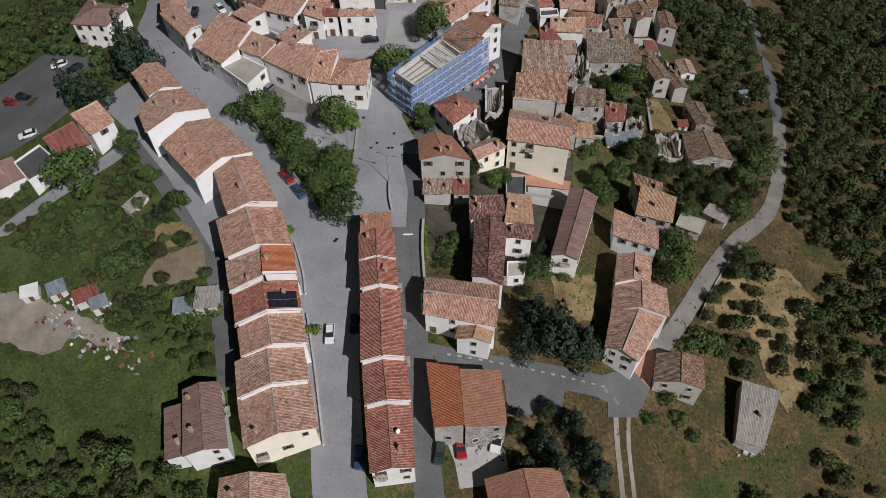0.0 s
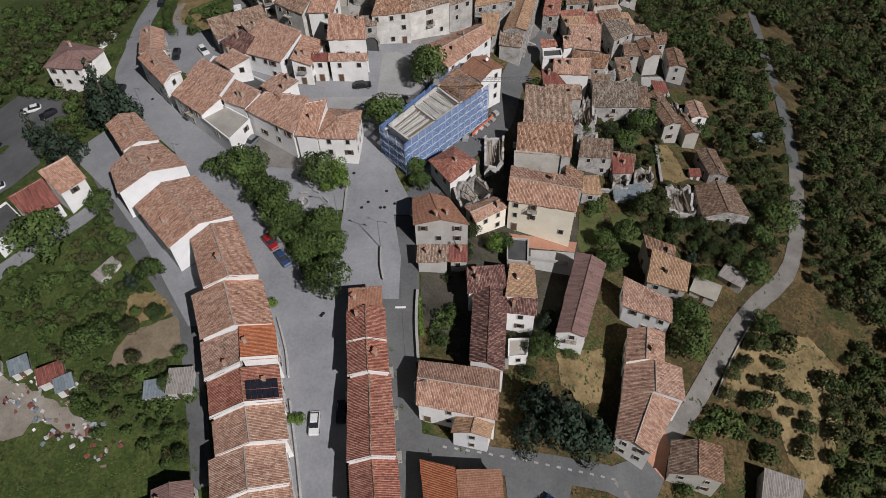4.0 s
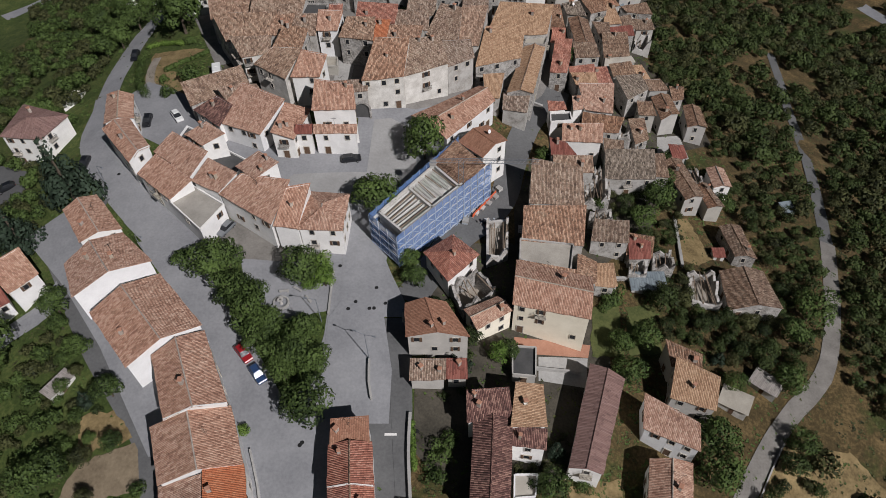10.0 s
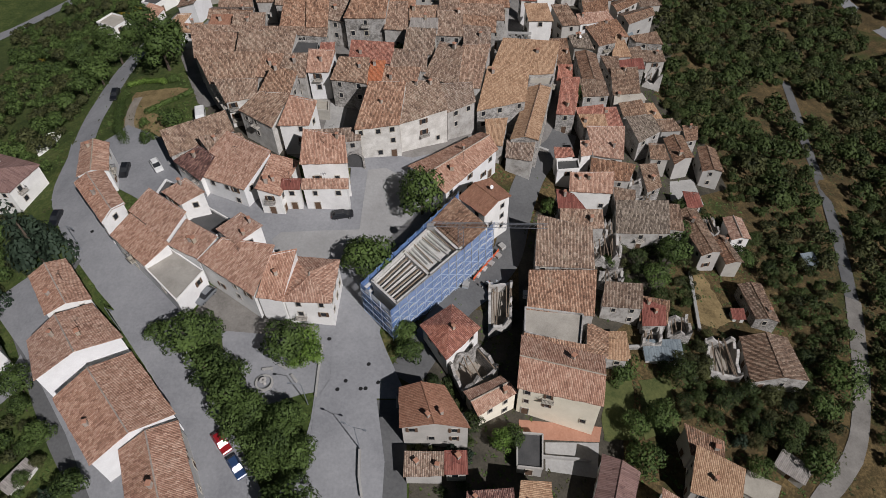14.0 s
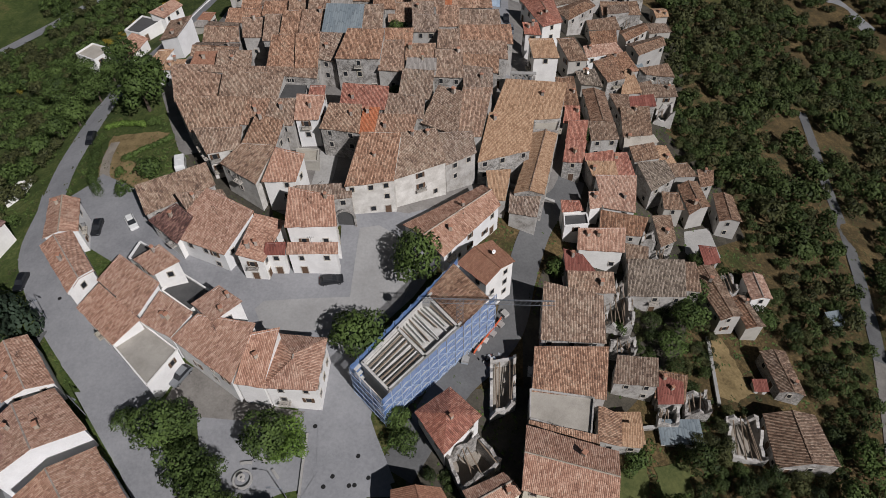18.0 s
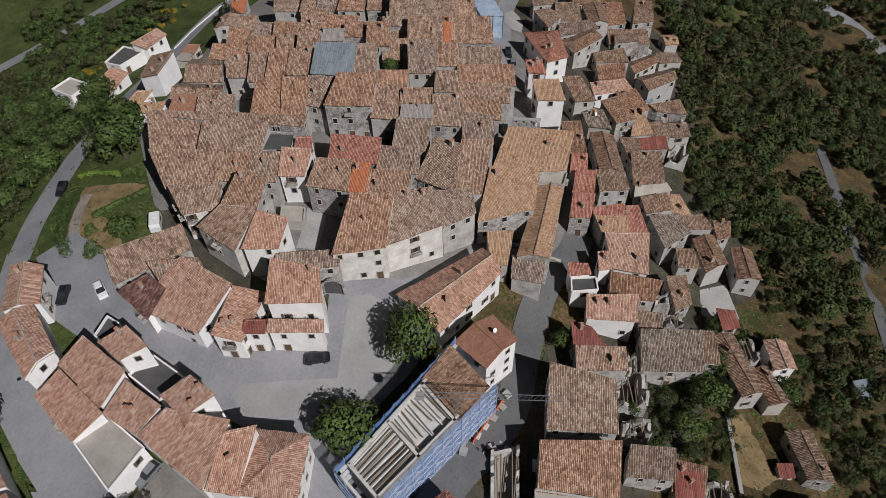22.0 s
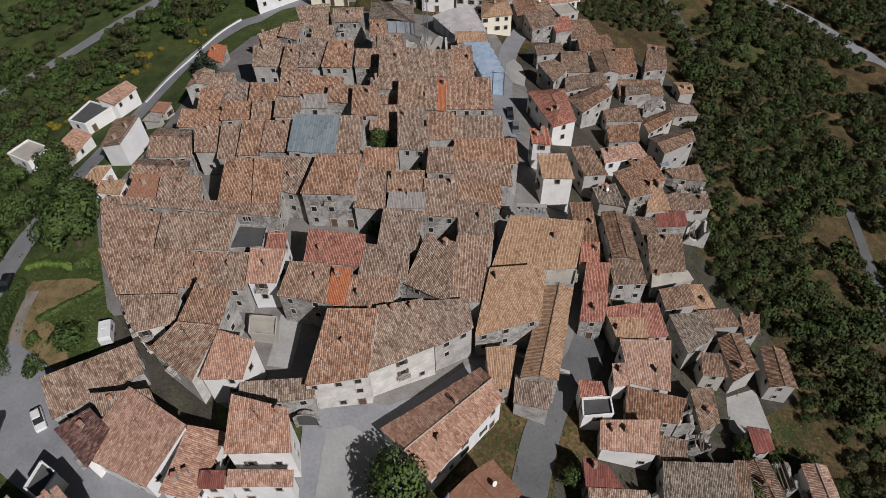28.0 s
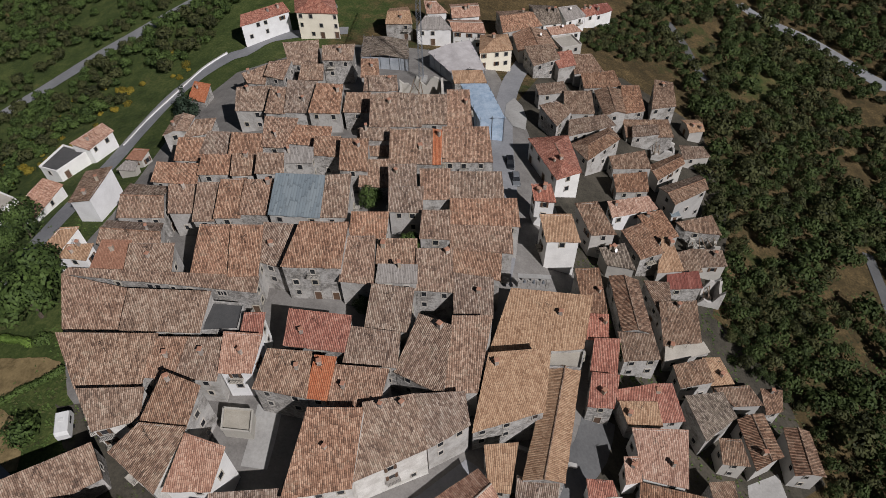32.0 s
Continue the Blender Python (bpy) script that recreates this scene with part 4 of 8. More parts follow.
    # chimneys
    if slopes and ze - base > 4.2:
        for k in range(rng.choice((0, 0, 1, 1, 2) if wall != 'stone' else (0, 0, 0, 1, 1))):
            s = rng.choice(slopes[:2])
            u_, v_ = rng.uniform(0.15, 0.85), rng.uniform(0.35, 0.9)
            A, B, C, D = (Vector(p) for p in s)
            p = (A * (1 - u_) + B * u_) * (1 - v_) + (D * (1 - u_) + C * u_) * v_
            add_chimney(thing, p.x, p.y, p.z, rng)
        extra = rng.random()
        A, B, C, D = (Vector(p) for p in slopes[0])
        p = (A + B) * 0.18 + (C + D) * 0.32
        if wall != "stone" and extra < 0.04:
            add_dish(thing, p.x, p.y, p.z, rng)
        elif extra < 0.4:
            add_aerial(thing, p.x, p.y, p.z, rng)
    # openings
    for i in range(4):
        a, b = wq[i], wq[(i + 1) % 4]
        d = b - a
        L = d.length
        nrm = Vector((d.y, -d.x)).normalized()
        if L < 2.4 or nrm.y > 0.55 or wall == "blank":
            continue
        top = min(cz[i], cz[(i + 1) % 4]) - 0.5
        ang = math.atan2(d.y, d.x)
        nwin = max(1, int(L / 2.9))
        for k in range(nwin):
            f = (k + 0.5) / nwin + rng.uniform(-0.06, 0.06)
            p = a + d * f + nrm * 0.01
            gz = ground_z(p.x, p.y)
            st = 0
            z = top - rng.uniform(1.3, 1.5)
            while z > gz + 0.6:
                door = z - gz < 1.9 and rng.random() < 0.45
                if rng.random() < 0.72 and not covered(p.x + nrm.x * 0.7, p.y + nrm.y * 0.7, z - 0.6, index):
                    w = rng.choice((0.75, 0.9, 0.9))
                    if door:
                        add_window(thing, *loc(p.x, p.y, max(gz + 0.05, base)), ang, 1.1, 2.1, "door")
                    else:
                        add_window(thing, *loc(p.x, p.y, z), ang, w, 1.2, "shutters" if wall != "stone" and rng.random() < 0.3 else "plain")
                        if rng.random() < (0.45 if wall == "pale" else 0.14 if wall != "stone" else 0.06) and z - gz > 2.4 and L > 4:
                            add_balcony(thing, *loc(p.x, p.y, z - 0.25), ang)
                z -= 2.85
    return thing


house("G", "old", "white", -2.8, -37.1, 35.3, -25.8, 35.7, -27.2, 41.2, -37.8, 40.6)
house("G", "pur", "white", -1.9, -44.2, 43.8, -37.1, 45.2, -41.1, 57.5, -47.2, 55.9)
house("l", "pur", "white", -4.5, -48.2, 44.2, -44.9, 44.6, -47.2, 54.2, -50.7, 53.7)
house("G", "old", "cream", 1.0, -33.5, 43.8, -22.2, 47.3, -24.5, 56.2, -36.2, 52.4)
house("G", "old", "white", 2.5, -35.7, 51.8, -24.2, 55.1, -26.4, 63.1, -37.5, 58.8)
house("G", "old", "white", 3.8, -36.1, 59.0, -25.1, 61.6, -27.0, 68.3, -37.9, 64.7)
house("G", "red", "white", 4.9, -37.9, 64.7, -26.7, 67.8, -28.4, 74.4, -39.8, 71.1)
house("l", "old", "white", 5.8, -39.9, 70.9, -33.8, 72.8, -35.4, 79.5, -42.3, 78.3)
house("r", "org", "white", 6.6, -33.8, 73.2, -28.2, 74.7, -30.0, 81.6, -35.4, 80.1)
house("G", "old", "white", 7.4, -41.7, 77.9, -29.8, 81.1, -33.6, 90.6, -45.4, 87.0)
house("G", "old", "white", 9.0, -42.9, 87.4, -33.6, 90.1, -40.3, 103.6, -47.9, 98.9)
house("G", "sal", "blank", 9.3, -51.3, 96.4, -40.8, 104.5, -50.9, 115.5, -60.8, 107.2)
house("G", "sal", "blank", 10.0, -64.5, 109.9, -52.7, 117.9, -60.2, 124.8, -68.5, 117.4)
house("G", "old", "white", 10.1, -67.4, 122.3, -60.4, 125.6, -68.3, 134.7, -73.5, 130.7)
house("m", "old", "white", 6.9, -78.6, 113.1, -74.7, 117.7, -79.3, 122.3, -83.8, 117.5)
house("m", "rus", "white", 4.0, -84.7, 109.1, -79.7, 113.4, -84.7, 118.7, -89.7, 112.9)
house("f", "drk", "white", 0.5, -92.3, 105.1, -86.9, 110.7, -94.5, 117.4, -98.3, 111.3)
house("m", "pur", "white", -2.8, -106.1, 101.2, -96.4, 110.7, -100.3, 114.6, -108.3, 109.3)
house("h", "pur", "white", 8.1, -97.1, 154.7, -87.6, 153.5, -84.4, 161.7, -96.2, 165.8)
house("f", "con", "white", 2.0, -92.5, 172.0, -89.4, 175.1, -89.1, 179.6, -91.9, 178.9)
house("G", "old", "white", 11.9, -72.4, 154.0, -66.5, 155.8, -69.1, 164.1, -74.9, 164.1)
house("G", "old", "white", 12.2, -62.9, 141.2, -60.3, 146.3, -67.5, 155.6, -72.0, 152.0)
house("m", "old", "white", 13.2, -58.4, 143.5, -54.0, 140.1, -51.0, 144.7, -55.1, 147.7)
house("m", "old", "white", 13.1, -54.0, 139.9, -49.4, 136.2, -46.5, 141.5, -51.0, 144.6)
house("m", "old", "white", 11.7, -60.9, 138.9, -52.5, 131.5, -48.5, 135.3, -57.7, 142.7)
house("f", "con", "white", 10.5, -53.2, 132.0, -45.3, 124.5, -41.9, 131.2, -49.9, 136.9)
house("m", "old", "white", 15.4, -52.1, 146.2, -47.8, 142.8, -43.2, 144.5, -47.7, 148.2)
house("f", "drk", "white", 11.1, -48.2, 142.8, -41.6, 138.1, -38.6, 142.3, -45.0, 146.6)
house("f", "drk", "white", 11.0, -56.0, 149.8, -53.0, 148.0, -51.6, 152.3, -54.9, 154.2)
house("m", "old", "white", 12.8, -48.9, 135.5, -43.0, 132.2, -39.7, 135.9, -46.3, 140.2)
house("m", "old", "white", 14.7, -40.3, 137.4, -36.0, 133.9, -31.4, 136.7, -35.9, 139.9)
house("m", "old", "white", 12.3, -43.1, 132.3, -31.7, 124.4, -29.1, 133.6, -38.9, 135.5)
house("m", "old", "stone", 11.6, -55.2, 160.3, -44.3, 167.8, -46.5, 171.9, -58.2, 165.9)
house("m", "dkr", "white", 12.0, -54.2, 158.3, -47.3, 152.5, -45.1, 157.5, -49.1, 160.8)
house("m", "old", "white", 12.0, -49.9, 154.8, -38.3, 149.8, -33.6, 157.4, -43.6, 163.5)
house("r", "old", "white", 12.2, -35.6, 148.4, -31.0, 148.0, -28.7, 157.7, -34.0, 158.1)
house("m", "old", "white", 15.6, -27.4, 153.1, -18.1, 153.3, -19.0, 158.7, -27.4, 160.9)
house("m", "old", "white", 12.0, -27.3, 149.9, -18.1, 150.0, -18.2, 152.0, -27.3, 152.1)
house("m", "rus", "white", 12.3, -31.3, 149.6, -27.4, 149.6, -27.4, 151.8, -31.0, 151.8)
house("G", "brn", "white", 9.7, 7.9, 144.5, 13.3, 149.8, 9.3, 154.8, 2.8, 149.5)
house("h", "red", "white", 6.3, 0.6, 115.4, 6.5, 121.8, 1.6, 126.7, -3.9, 122.4)
house("u", "old", "stone", 5.0, 3.4, 110.7, 9.7, 115.6, 6.0, 119.7, 0.5, 116.3)
house("g", "old", "cream", 4.3, 5.6, 106.4, 12.3, 110.5, 9.6, 113.5, 3.4, 110.6)
house("G", "brn", "gryp", 7.9, -6.5, 102.7, 4.3, 102.6, 0.3, 109.9, -6.9, 109.6)
house("m", "old", "gryp", 4.1, -5.9, 96.6, 0.2, 96.8, 0.3, 100.1, -5.8, 100.2)
house("m", "rus", "gryp", 3.4, 0.3, 97.2, 3.9, 97.3, 3.8, 100.6, 0.3, 100.6)
house("g", "old", "cream", 6.9, 11.9, 109.9, 25.3, 106.7, 26.8, 115.6, 13.3, 119.9)
house("m", "dkr", "white", 5.1, 3.5, 88.6, 10.8, 89.7, 10.4, 94.0, 3.5, 93.5)
house("r", "tan", "white", 3.8, 10.3, 87.6, 16.2, 88.4, 16.3, 95.9, 11.6, 95.5)
house("m", "dkr", "white", 3.4, 10.3, 85.6, 15.9, 84.8, 16.2, 87.8, 10.4, 88.4)
house("G", "dkr", "white", 4.6, 3.6, 75.0, 9.3, 73.0, 10.8, 89.4, 4.7, 90.0)
house("f", "con", "white", -0.6, 10.4, 78.4, 14.2, 78.6, 14.9, 82.7, 10.7, 82.7)
house("G", "pur", "white", 0.6, 19.4, 83.0, 24.6, 81.9, 30.8, 98.6, 25.4, 101.6)
house("g", "old", "white", 3.6, -5.3, 67.6, 7.8, 64.8, 8.8, 73.7, -5.0, 75.8)
house("G", "tan", "white", 1.5, 0.4, 63.6, 6.6, 62.6, 8.1, 67.7, 2.0, 69.6)
house("l", "org", "stone", 0.6, -3.2, 47.4, 1.7, 47.0, 1.0, 57.6, -4.6, 59.6)
house("r", "brn", "stone", -0.3, 1.8, 46.8, 8.8, 48.2, 8.2, 58.3, 1.1, 57.4)
house("G", "brn", "stone", -5.0, 6.5, 31.1, 19.5, 31.0, 17.3, 42.8, 5.0, 41.0)
house("G", "old", "white", -2.9, 31.8, 78.9, 38.8, 78.8, 40.2, 85.1, 33.4, 85.9)
house("G", "old", "white", -4.2, 30.7, 73.7, 41.3, 71.7, 42.1, 78.3, 32.2, 80.1)
house("G", "old", "white", -4.6, 28.1, 65.3, 33.7, 62.2, 40.3, 71.7, 30.8, 74.0)
house("G", "old", "gryp", -10.4, 37.6, 61.3, 46.8, 59.5, 48.1, 66.1, 39.5, 67.4)
house("m", "gry", "stone", -19.4, 53.9, 53.8, 58.6, 52.4, 63.2, 61.6, 56.9, 64.0)
house("m", "old", "white", -2.6, 33.2, 91.0, 41.9, 86.9, 42.4, 91.1, 34.2, 96.8)
house("m", "tan", "gryp", -2.9, 39.0, 96.8, 46.4, 94.2, 47.9, 99.6, 41.1, 103.7)
house("m", "old", "gryp", -2.4, 40.4, 102.7, 45.5, 101.3, 45.9, 104.3, 40.0, 107.6)
house("G", "red", "white", -0.1, -13.2, 40.1, -6.1, 41.0, -7.1, 52.3, -14.9, 51.5)
house("G", "red", "white", 2.0, -14.6, 50.6, -7.0, 51.4, -8.2, 59.7, -15.7, 58.7)
house("G", "red", "white", 3.9, -15.6, 57.8, -8.1, 58.6, -9.6, 73.0, -16.7, 72.1)
house("G", "red", "white", 5.3, -16.6, 71.9, -9.7, 72.3, -10.5, 78.9, -17.3, 78.7)
house("G", "red", "white", 6.1, -17.2, 78.0, -10.4, 78.2, -11.1, 85.1, -17.7, 84.6)
house("m", "brn", "white", 6.3, -17.5, 84.3, -11.4, 84.9, -11.7, 88.7, -17.6, 88.2)
house("m", "old", "stone", 3.9, 17.6, 137.4, 28.2, 136.6, 28.3, 144.0, 18.7, 147.2)
house("m", "old", "stone", 3.7, 15.4, 127.5, 26.7, 126.0, 27.9, 134.0, 16.1, 134.1)
house("f", "con", "stone", 3.8, 14.5, 122.5, 23.5, 119.6, 24.8, 125.9, 14.9, 127.5)
house("m", "old", "stone", 3.4, 13.8, 118.0, 24.5, 116.9, 24.3, 119.3, 14.4, 121.7)
house("r", "old", "stone", -0.3, 25.2, 119.9, 29.1, 119.5, 30.0, 124.9, 26.2, 126.3)
house("G", "old", "stone", -11.0, 63.1, 134.7, 67.6, 133.9, 66.6, 143.5, 61.8, 143.5)
house("G", "old", "stone", -9.6, 57.3, 119.6, 68.3, 119.8, 67.0, 129.4, 57.9, 129.7)
house("u", "old", "stone", -8.1, 50.0, 121.1, 56.2, 120.6, 56.8, 129.1, 50.7, 129.1)
house("h", "red", "white", 2.7, 26.4, 235.2, 32.0, 237.4, 30.3, 249.3, 21.4, 248.4)
house("m", "red", "white", 7.5, 20.4, 224.5, 24.7, 224.0, 23.9, 227.9, 20.0, 227.9)
house("m", "tan", "white", 8.3, 21.6, 213.2, 28.0, 213.1, 26.7, 218.5, 20.7, 218.5)
house("h", "old", "stone", -2.8, 35.2, 246.9, 43.9, 254.6, 42.1, 258.7, 32.0, 252.7)
house("m", "old", "stone", -5.1, 32.7, 258.4, 44.1, 262.1, 41.8, 264.6, 33.3, 262.7)
house("m", "old", "stone", -4.5, 26.8, 273.8, 33.6, 274.7, 32.8, 277.6, 26.2, 276.5)
house("m", "old", "stone", -6.0, 32.8, 268.1, 39.9, 268.0, 39.6, 274.0, 33.2, 274.1)
house("m", "old", "stone", -11.5, 40.8, 285.8, 50.6, 286.4, 49.0, 291.2, 40.3, 290.0)
house("G", "old", "stone", -9.5, 43.7, 271.1, 49.4, 272.2, 49.5, 282.2, 42.5, 281.8)
house("m", "old", "stone", -13.4, 50.5, 277.1, 56.0, 278.3, 55.2, 285.3, 50.6, 285.4)
house("m", "old", "stone", -16.3, 59.7, 282.7, 66.2, 283.8, 66.1, 290.3, 61.6, 291.7)
house("m", "old", "stone", -14.5, 50.1, 268.8, 61.8, 268.6, 60.9, 273.4, 49.8, 273.6)
house("g", "tan", "gryp", -22.1, 70.5, 279.1, 75.0, 279.7, 74.1, 284.7, 69.4, 284.7)
house("g", "old", "white", -5.5, 4.5, 304.7, 14.1, 303.6, 12.7, 310.4, 2.8, 310.6)
house("m", "old", "stone", -8.3, 27.1, 291.9, 34.4, 295.3, 32.2, 299.0, 25.0, 298.0)
house("g", "old", "white", -8.6, 4.4, 316.6, 13.0, 317.7, 12.3, 325.1, 3.6, 324.3)
house("g", "drk", "white", -14.9, 30.9, 322.3, 39.0, 323.7, 37.3, 333.7, 29.2, 334.6)
house("h", "red", "cream", -1.2, -40.4, 308.2, -28.0, 307.4, -30.4, 317.2, -42.0, 316.9)
house("m", "red", "white", -4.4, -56.6, 306.4, -43.4, 314.3, -45.8, 317.4, -57.0, 310.5)
house("g", "tan", "stone", -4.6, -14.8, 307.4, -6.9, 307.2, -8.6, 316.4, -13.9, 315.6)
house("m", "org", "stone", -6.1, -64.1, 275.5, -59.8, 274.0, -59.2, 278.9, -63.3, 280.2)
house("G", "old", "stone", 5.7, -59.3, 246.8, -54.4, 248.3, -53.8, 253.6, -58.3, 253.6)
house("m", "old", "stone", 5.9, -54.1, 246.1, -49.1, 247.6, -48.2, 250.6, -52.2, 250.1)
house("m", "old", "stone", 5.0, -45.1, 256.4, -38.6, 256.3, -37.9, 262.5, -45.5, 262.0)
house("m", "old", "stone", 6.4, -37.6, 254.0, -33.3, 253.6, -33.6, 259.8, -36.9, 259.9)
house("m", "old", "stone", 6.8, -33.0, 253.5, -27.9, 253.4, -26.4, 260.6, -33.0, 261.3)
house("m", "old", "stone", 7.8, -27.2, 252.1, -20.6, 251.6, -20.3, 258.4, -25.9, 258.9)
house("m", "old", "stone", 2.1, -42.1, 274.0, -37.5, 272.1, -36.0, 278.0, -41.1, 276.9)
house("m", "old", "stone", 1.0, -37.2, 280.2, -29.5, 279.6, -30.5, 287.0, -39.2, 285.9)
house("m", "old", "stone", 3.4, -28.0, 278.3, -20.8, 278.2, -20.6, 282.6, -28.2, 282.2)
house("m", "old", "stone", 2.5, -33.1, 271.4, -27.5, 271.3, -27.8, 275.4, -32.8, 275.4)
house("m", "old", "stone", 0.5, -46.6, 273.3, -42.5, 272.5, -42.1, 278.6, -48.0, 274.8)
house("m", "old", "stone", 4.5, -17.4, 269.6, -13.3, 269.6, -13.8, 274.1, -17.6, 274.2)
house("m", "old", "stone", 6.6, -14.5, 261.2, -8.6, 261.1, -8.7, 264.4, -14.7, 264.5)
house("m", "old", "stone", 7.4, -19.5, 252.6, -14.2, 252.5, -14.0, 256.9, -19.1, 257.0)
house("m", "old", "stone", 9.6, -13.0, 245.0, -7.6, 244.9, -7.8, 252.6, -13.0, 252.1)
house("m", "old", "stone", 9.2, -7.4, 245.4, -2.2, 245.3, -2.3, 252.4, -7.6, 253.1)
house("m", "old", "stone", 8.2, -2.0, 247.4, 3.2, 247.3, 3.2, 253.9, -2.1, 254.0)
house("m", "old", "stone", 6.9, 3.5, 247.4, 8.7, 247.3, 8.2, 256.2, 3.5, 256.3)
house("m", "old", "stone", 10.9, -34.3, 237.4, -29.2, 236.8, -27.7, 243.0, -34.3, 243.7)
house("m", "old", "stone", 11.4, -29.0, 237.6, -20.8, 236.5, -20.5, 240.6, -27.3, 241.3)
house("m", "old", "stone", 8.7, -47.8, 237.8, -41.8, 237.3, -41.8, 242.0, -46.7, 242.4)
house("m", "old", "stone", 10.1, -40.9, 235.8, -34.6, 236.0, -34.6, 239.9, -40.9, 240.5)
house("m", "old", "stone", 8.0, -53.0, 236.5, -48.3, 236.4, -47.1, 241.1, -52.8, 241.2)
house("m", "old", "stone", 10.8, -45.5, 229.3, -39.2, 229.2, -39.3, 233.2, -45.2, 233.2)
house("m", "old", "stone", 11.9, -38.4, 227.8, -33.8, 228.0, -33.9, 231.9, -38.5, 231.9)
house("m", "old", "stone", 9.2, -55.2, 229.0, -46.4, 227.8, -46.3, 232.2, -54.7, 232.8)
house("m", "old", "stone", 13.8, -32.9, 226.3, -27.9, 226.2, -28.2, 230.0, -32.9, 230.1)
house("m", "gry", "stone", 13.4, -27.9, 229.6, -23.0, 229.5, -23.0, 232.5, -28.2, 232.5)
house("m", "old", "stone", 12.5, -23.0, 232.9, -17.9, 232.2, -18.1, 236.3, -22.7, 236.4)
house("m", "old", "stone", 13.3, -17.1, 227.8, -12.0, 227.4, -12.1, 233.7, -17.1, 233.8)
house("m", "old", "stone", 11.9, -13.9, 237.8, -8.4, 237.7, -8.5, 240.2, -14.1, 240.3)
house("m", "old", "stone", 12.3, -7.7, 230.0, -2.7, 230.3, -2.8, 237.2, -7.7, 237.3)
house("m", "old", "stone", 11.7, -2.6, 231.0, 0.4, 230.9, 0.5, 237.9, -2.6, 238.0)
house("m", "org", "stone", 11.2, 0.5, 231.4, 2.2, 231.4, 2.4, 238.1, 0.7, 238.5)
house("m", "old", "stone", 9.6, 2.4, 233.7, 12.4, 233.6, 11.7, 241.0, 2.7, 241.1)
house("m", "met", "stone", 15.9, -27.7, 213.6, -19.0, 212.7, -18.6, 220.3, -27.1, 220.9)
house("m", "old", "stone", 15.6, -18.9, 213.2, -14.2, 213.2, -13.9, 220.8, -18.4, 220.5)
house("m", "old", "stone", 14.7, -33.5, 214.9, -28.3, 214.7, -27.7, 221.1, -33.1, 220.9)
house("m", "old", "stone", 14.1, -38.2, 214.6, -33.7, 214.6, -33.5, 221.6, -37.8, 221.3)
house("m", "old", "stone", 12.9, -42.5, 215.0, -38.8, 215.0, -38.4, 221.8, -42.6, 221.8)
house("m", "old", "stone", 12.0, -47.9, 217.8, -43.7, 217.7, -43.5, 222.9, -48.7, 222.9)
house("g", "old", "stone", 10.8, -58.3, 217.5, -49.2, 217.5, -50.6, 225.7, -58.4, 226.5)
house("m", "old", "stone", 14.4, -6.7, 215.6, -1.1, 215.2, -1.0, 219.8, -6.8, 219.9)
house("m", "old", "stone", 13.8, -7.1, 222.3, -2.4, 222.2, -2.5, 226.5, -7.3, 226.5)
house("m", "old", "stone", 13.0, -1.0, 220.0, 3.7, 220.0, 3.9, 225.5, -1.4, 225.5)
house("m", "old", "stone", 11.1, 3.9, 221.9, 14.0, 221.8, 13.6, 226.9, 4.1, 227.0)
house("m", "old", "stone", 11.8, 4.4, 214.8, 16.4, 214.0, 16.0, 219.2, 4.4, 219.3)
house("m", "old", "stone", 12.3, 4.4, 208.6, 14.7, 207.2, 14.6, 211.9, 4.4, 212.5)
house("m", "old", "stone", 13.8, -1.0, 209.7, 3.9, 209.4, 3.9, 214.3, -0.6, 214.3)
house("m", "old", "stone", 15.4, -13.0, 208.3, -7.2, 208.3, -6.8, 212.6, -12.8, 212.7)
house("g", "old", "stone", 11.7, -59.3, 210.5, -47.2, 209.1, -48.4, 215.2, -59.0, 216.0)
house("m", "brn", "stone", 11.4, -58.4, 204.6, -52.4, 204.5, -52.3, 209.6, -57.2, 209.7)
house("m", "old", "stone", 13.1, -51.1, 202.9, -43.3, 201.9, -43.7, 207.5, -50.9, 207.5)
house("m", "old", "stone", 15.3, -38.6, 201.1, -32.5, 200.5, -33.1, 208.7, -38.2, 208.8)
house("m", "old", "stone", 15.8, -32.1, 200.1, -27.4, 200.1, -27.5, 208.1, -32.6, 208.2)
house("m", "old", "stone", 16.1, -27.6, 202.8, -23.5, 201.6, -19.8, 208.2, -27.2, 208.9)
house("m", "old", "stone", 17.9, -22.9, 200.2, -13.7, 199.9, -12.9, 207.1, -20.5, 207.2)
house("m", "old", "stone", 15.7, -13.7, 199.0, -8.4, 198.4, -8.5, 205.9, -13.2, 205.9)
house("m", "gry", "stone", 15.9, -7.6, 198.4, -1.5, 198.1, -1.5, 200.9, -7.3, 201.1)
house("m", "old", "stone", 15.5, -7.9, 202.5, -1.6, 202.2, -1.7, 206.4, -7.7, 206.5)
house("m", "old", "stone", 14.4, -1.4, 198.1, 4.4, 197.6, 4.4, 204.4, -1.2, 204.4)
house("m", "old", "stone", 13.1, 4.6, 202.4, 12.2, 200.9, 12.5, 205.1, 4.6, 206.4)
house("m", "old", "stone", 14.9, -8.9, 190.4, -2.4, 189.6, -1.8, 195.9, -8.1, 196.8)
house("m", "old", "stone", 13.1, 4.9, 194.0, 10.7, 193.4, 10.9, 199.3, 4.9, 200.4)
house("m", "red", "stone", 15.2, -20.9, 187.0, -11.6, 185.8, -11.3, 190.9, -20.5, 192.2)
house("m", "old", "stone", 14.8, -11.6, 184.2, -4.0, 183.4, -3.7, 188.1, -10.6, 189.2)
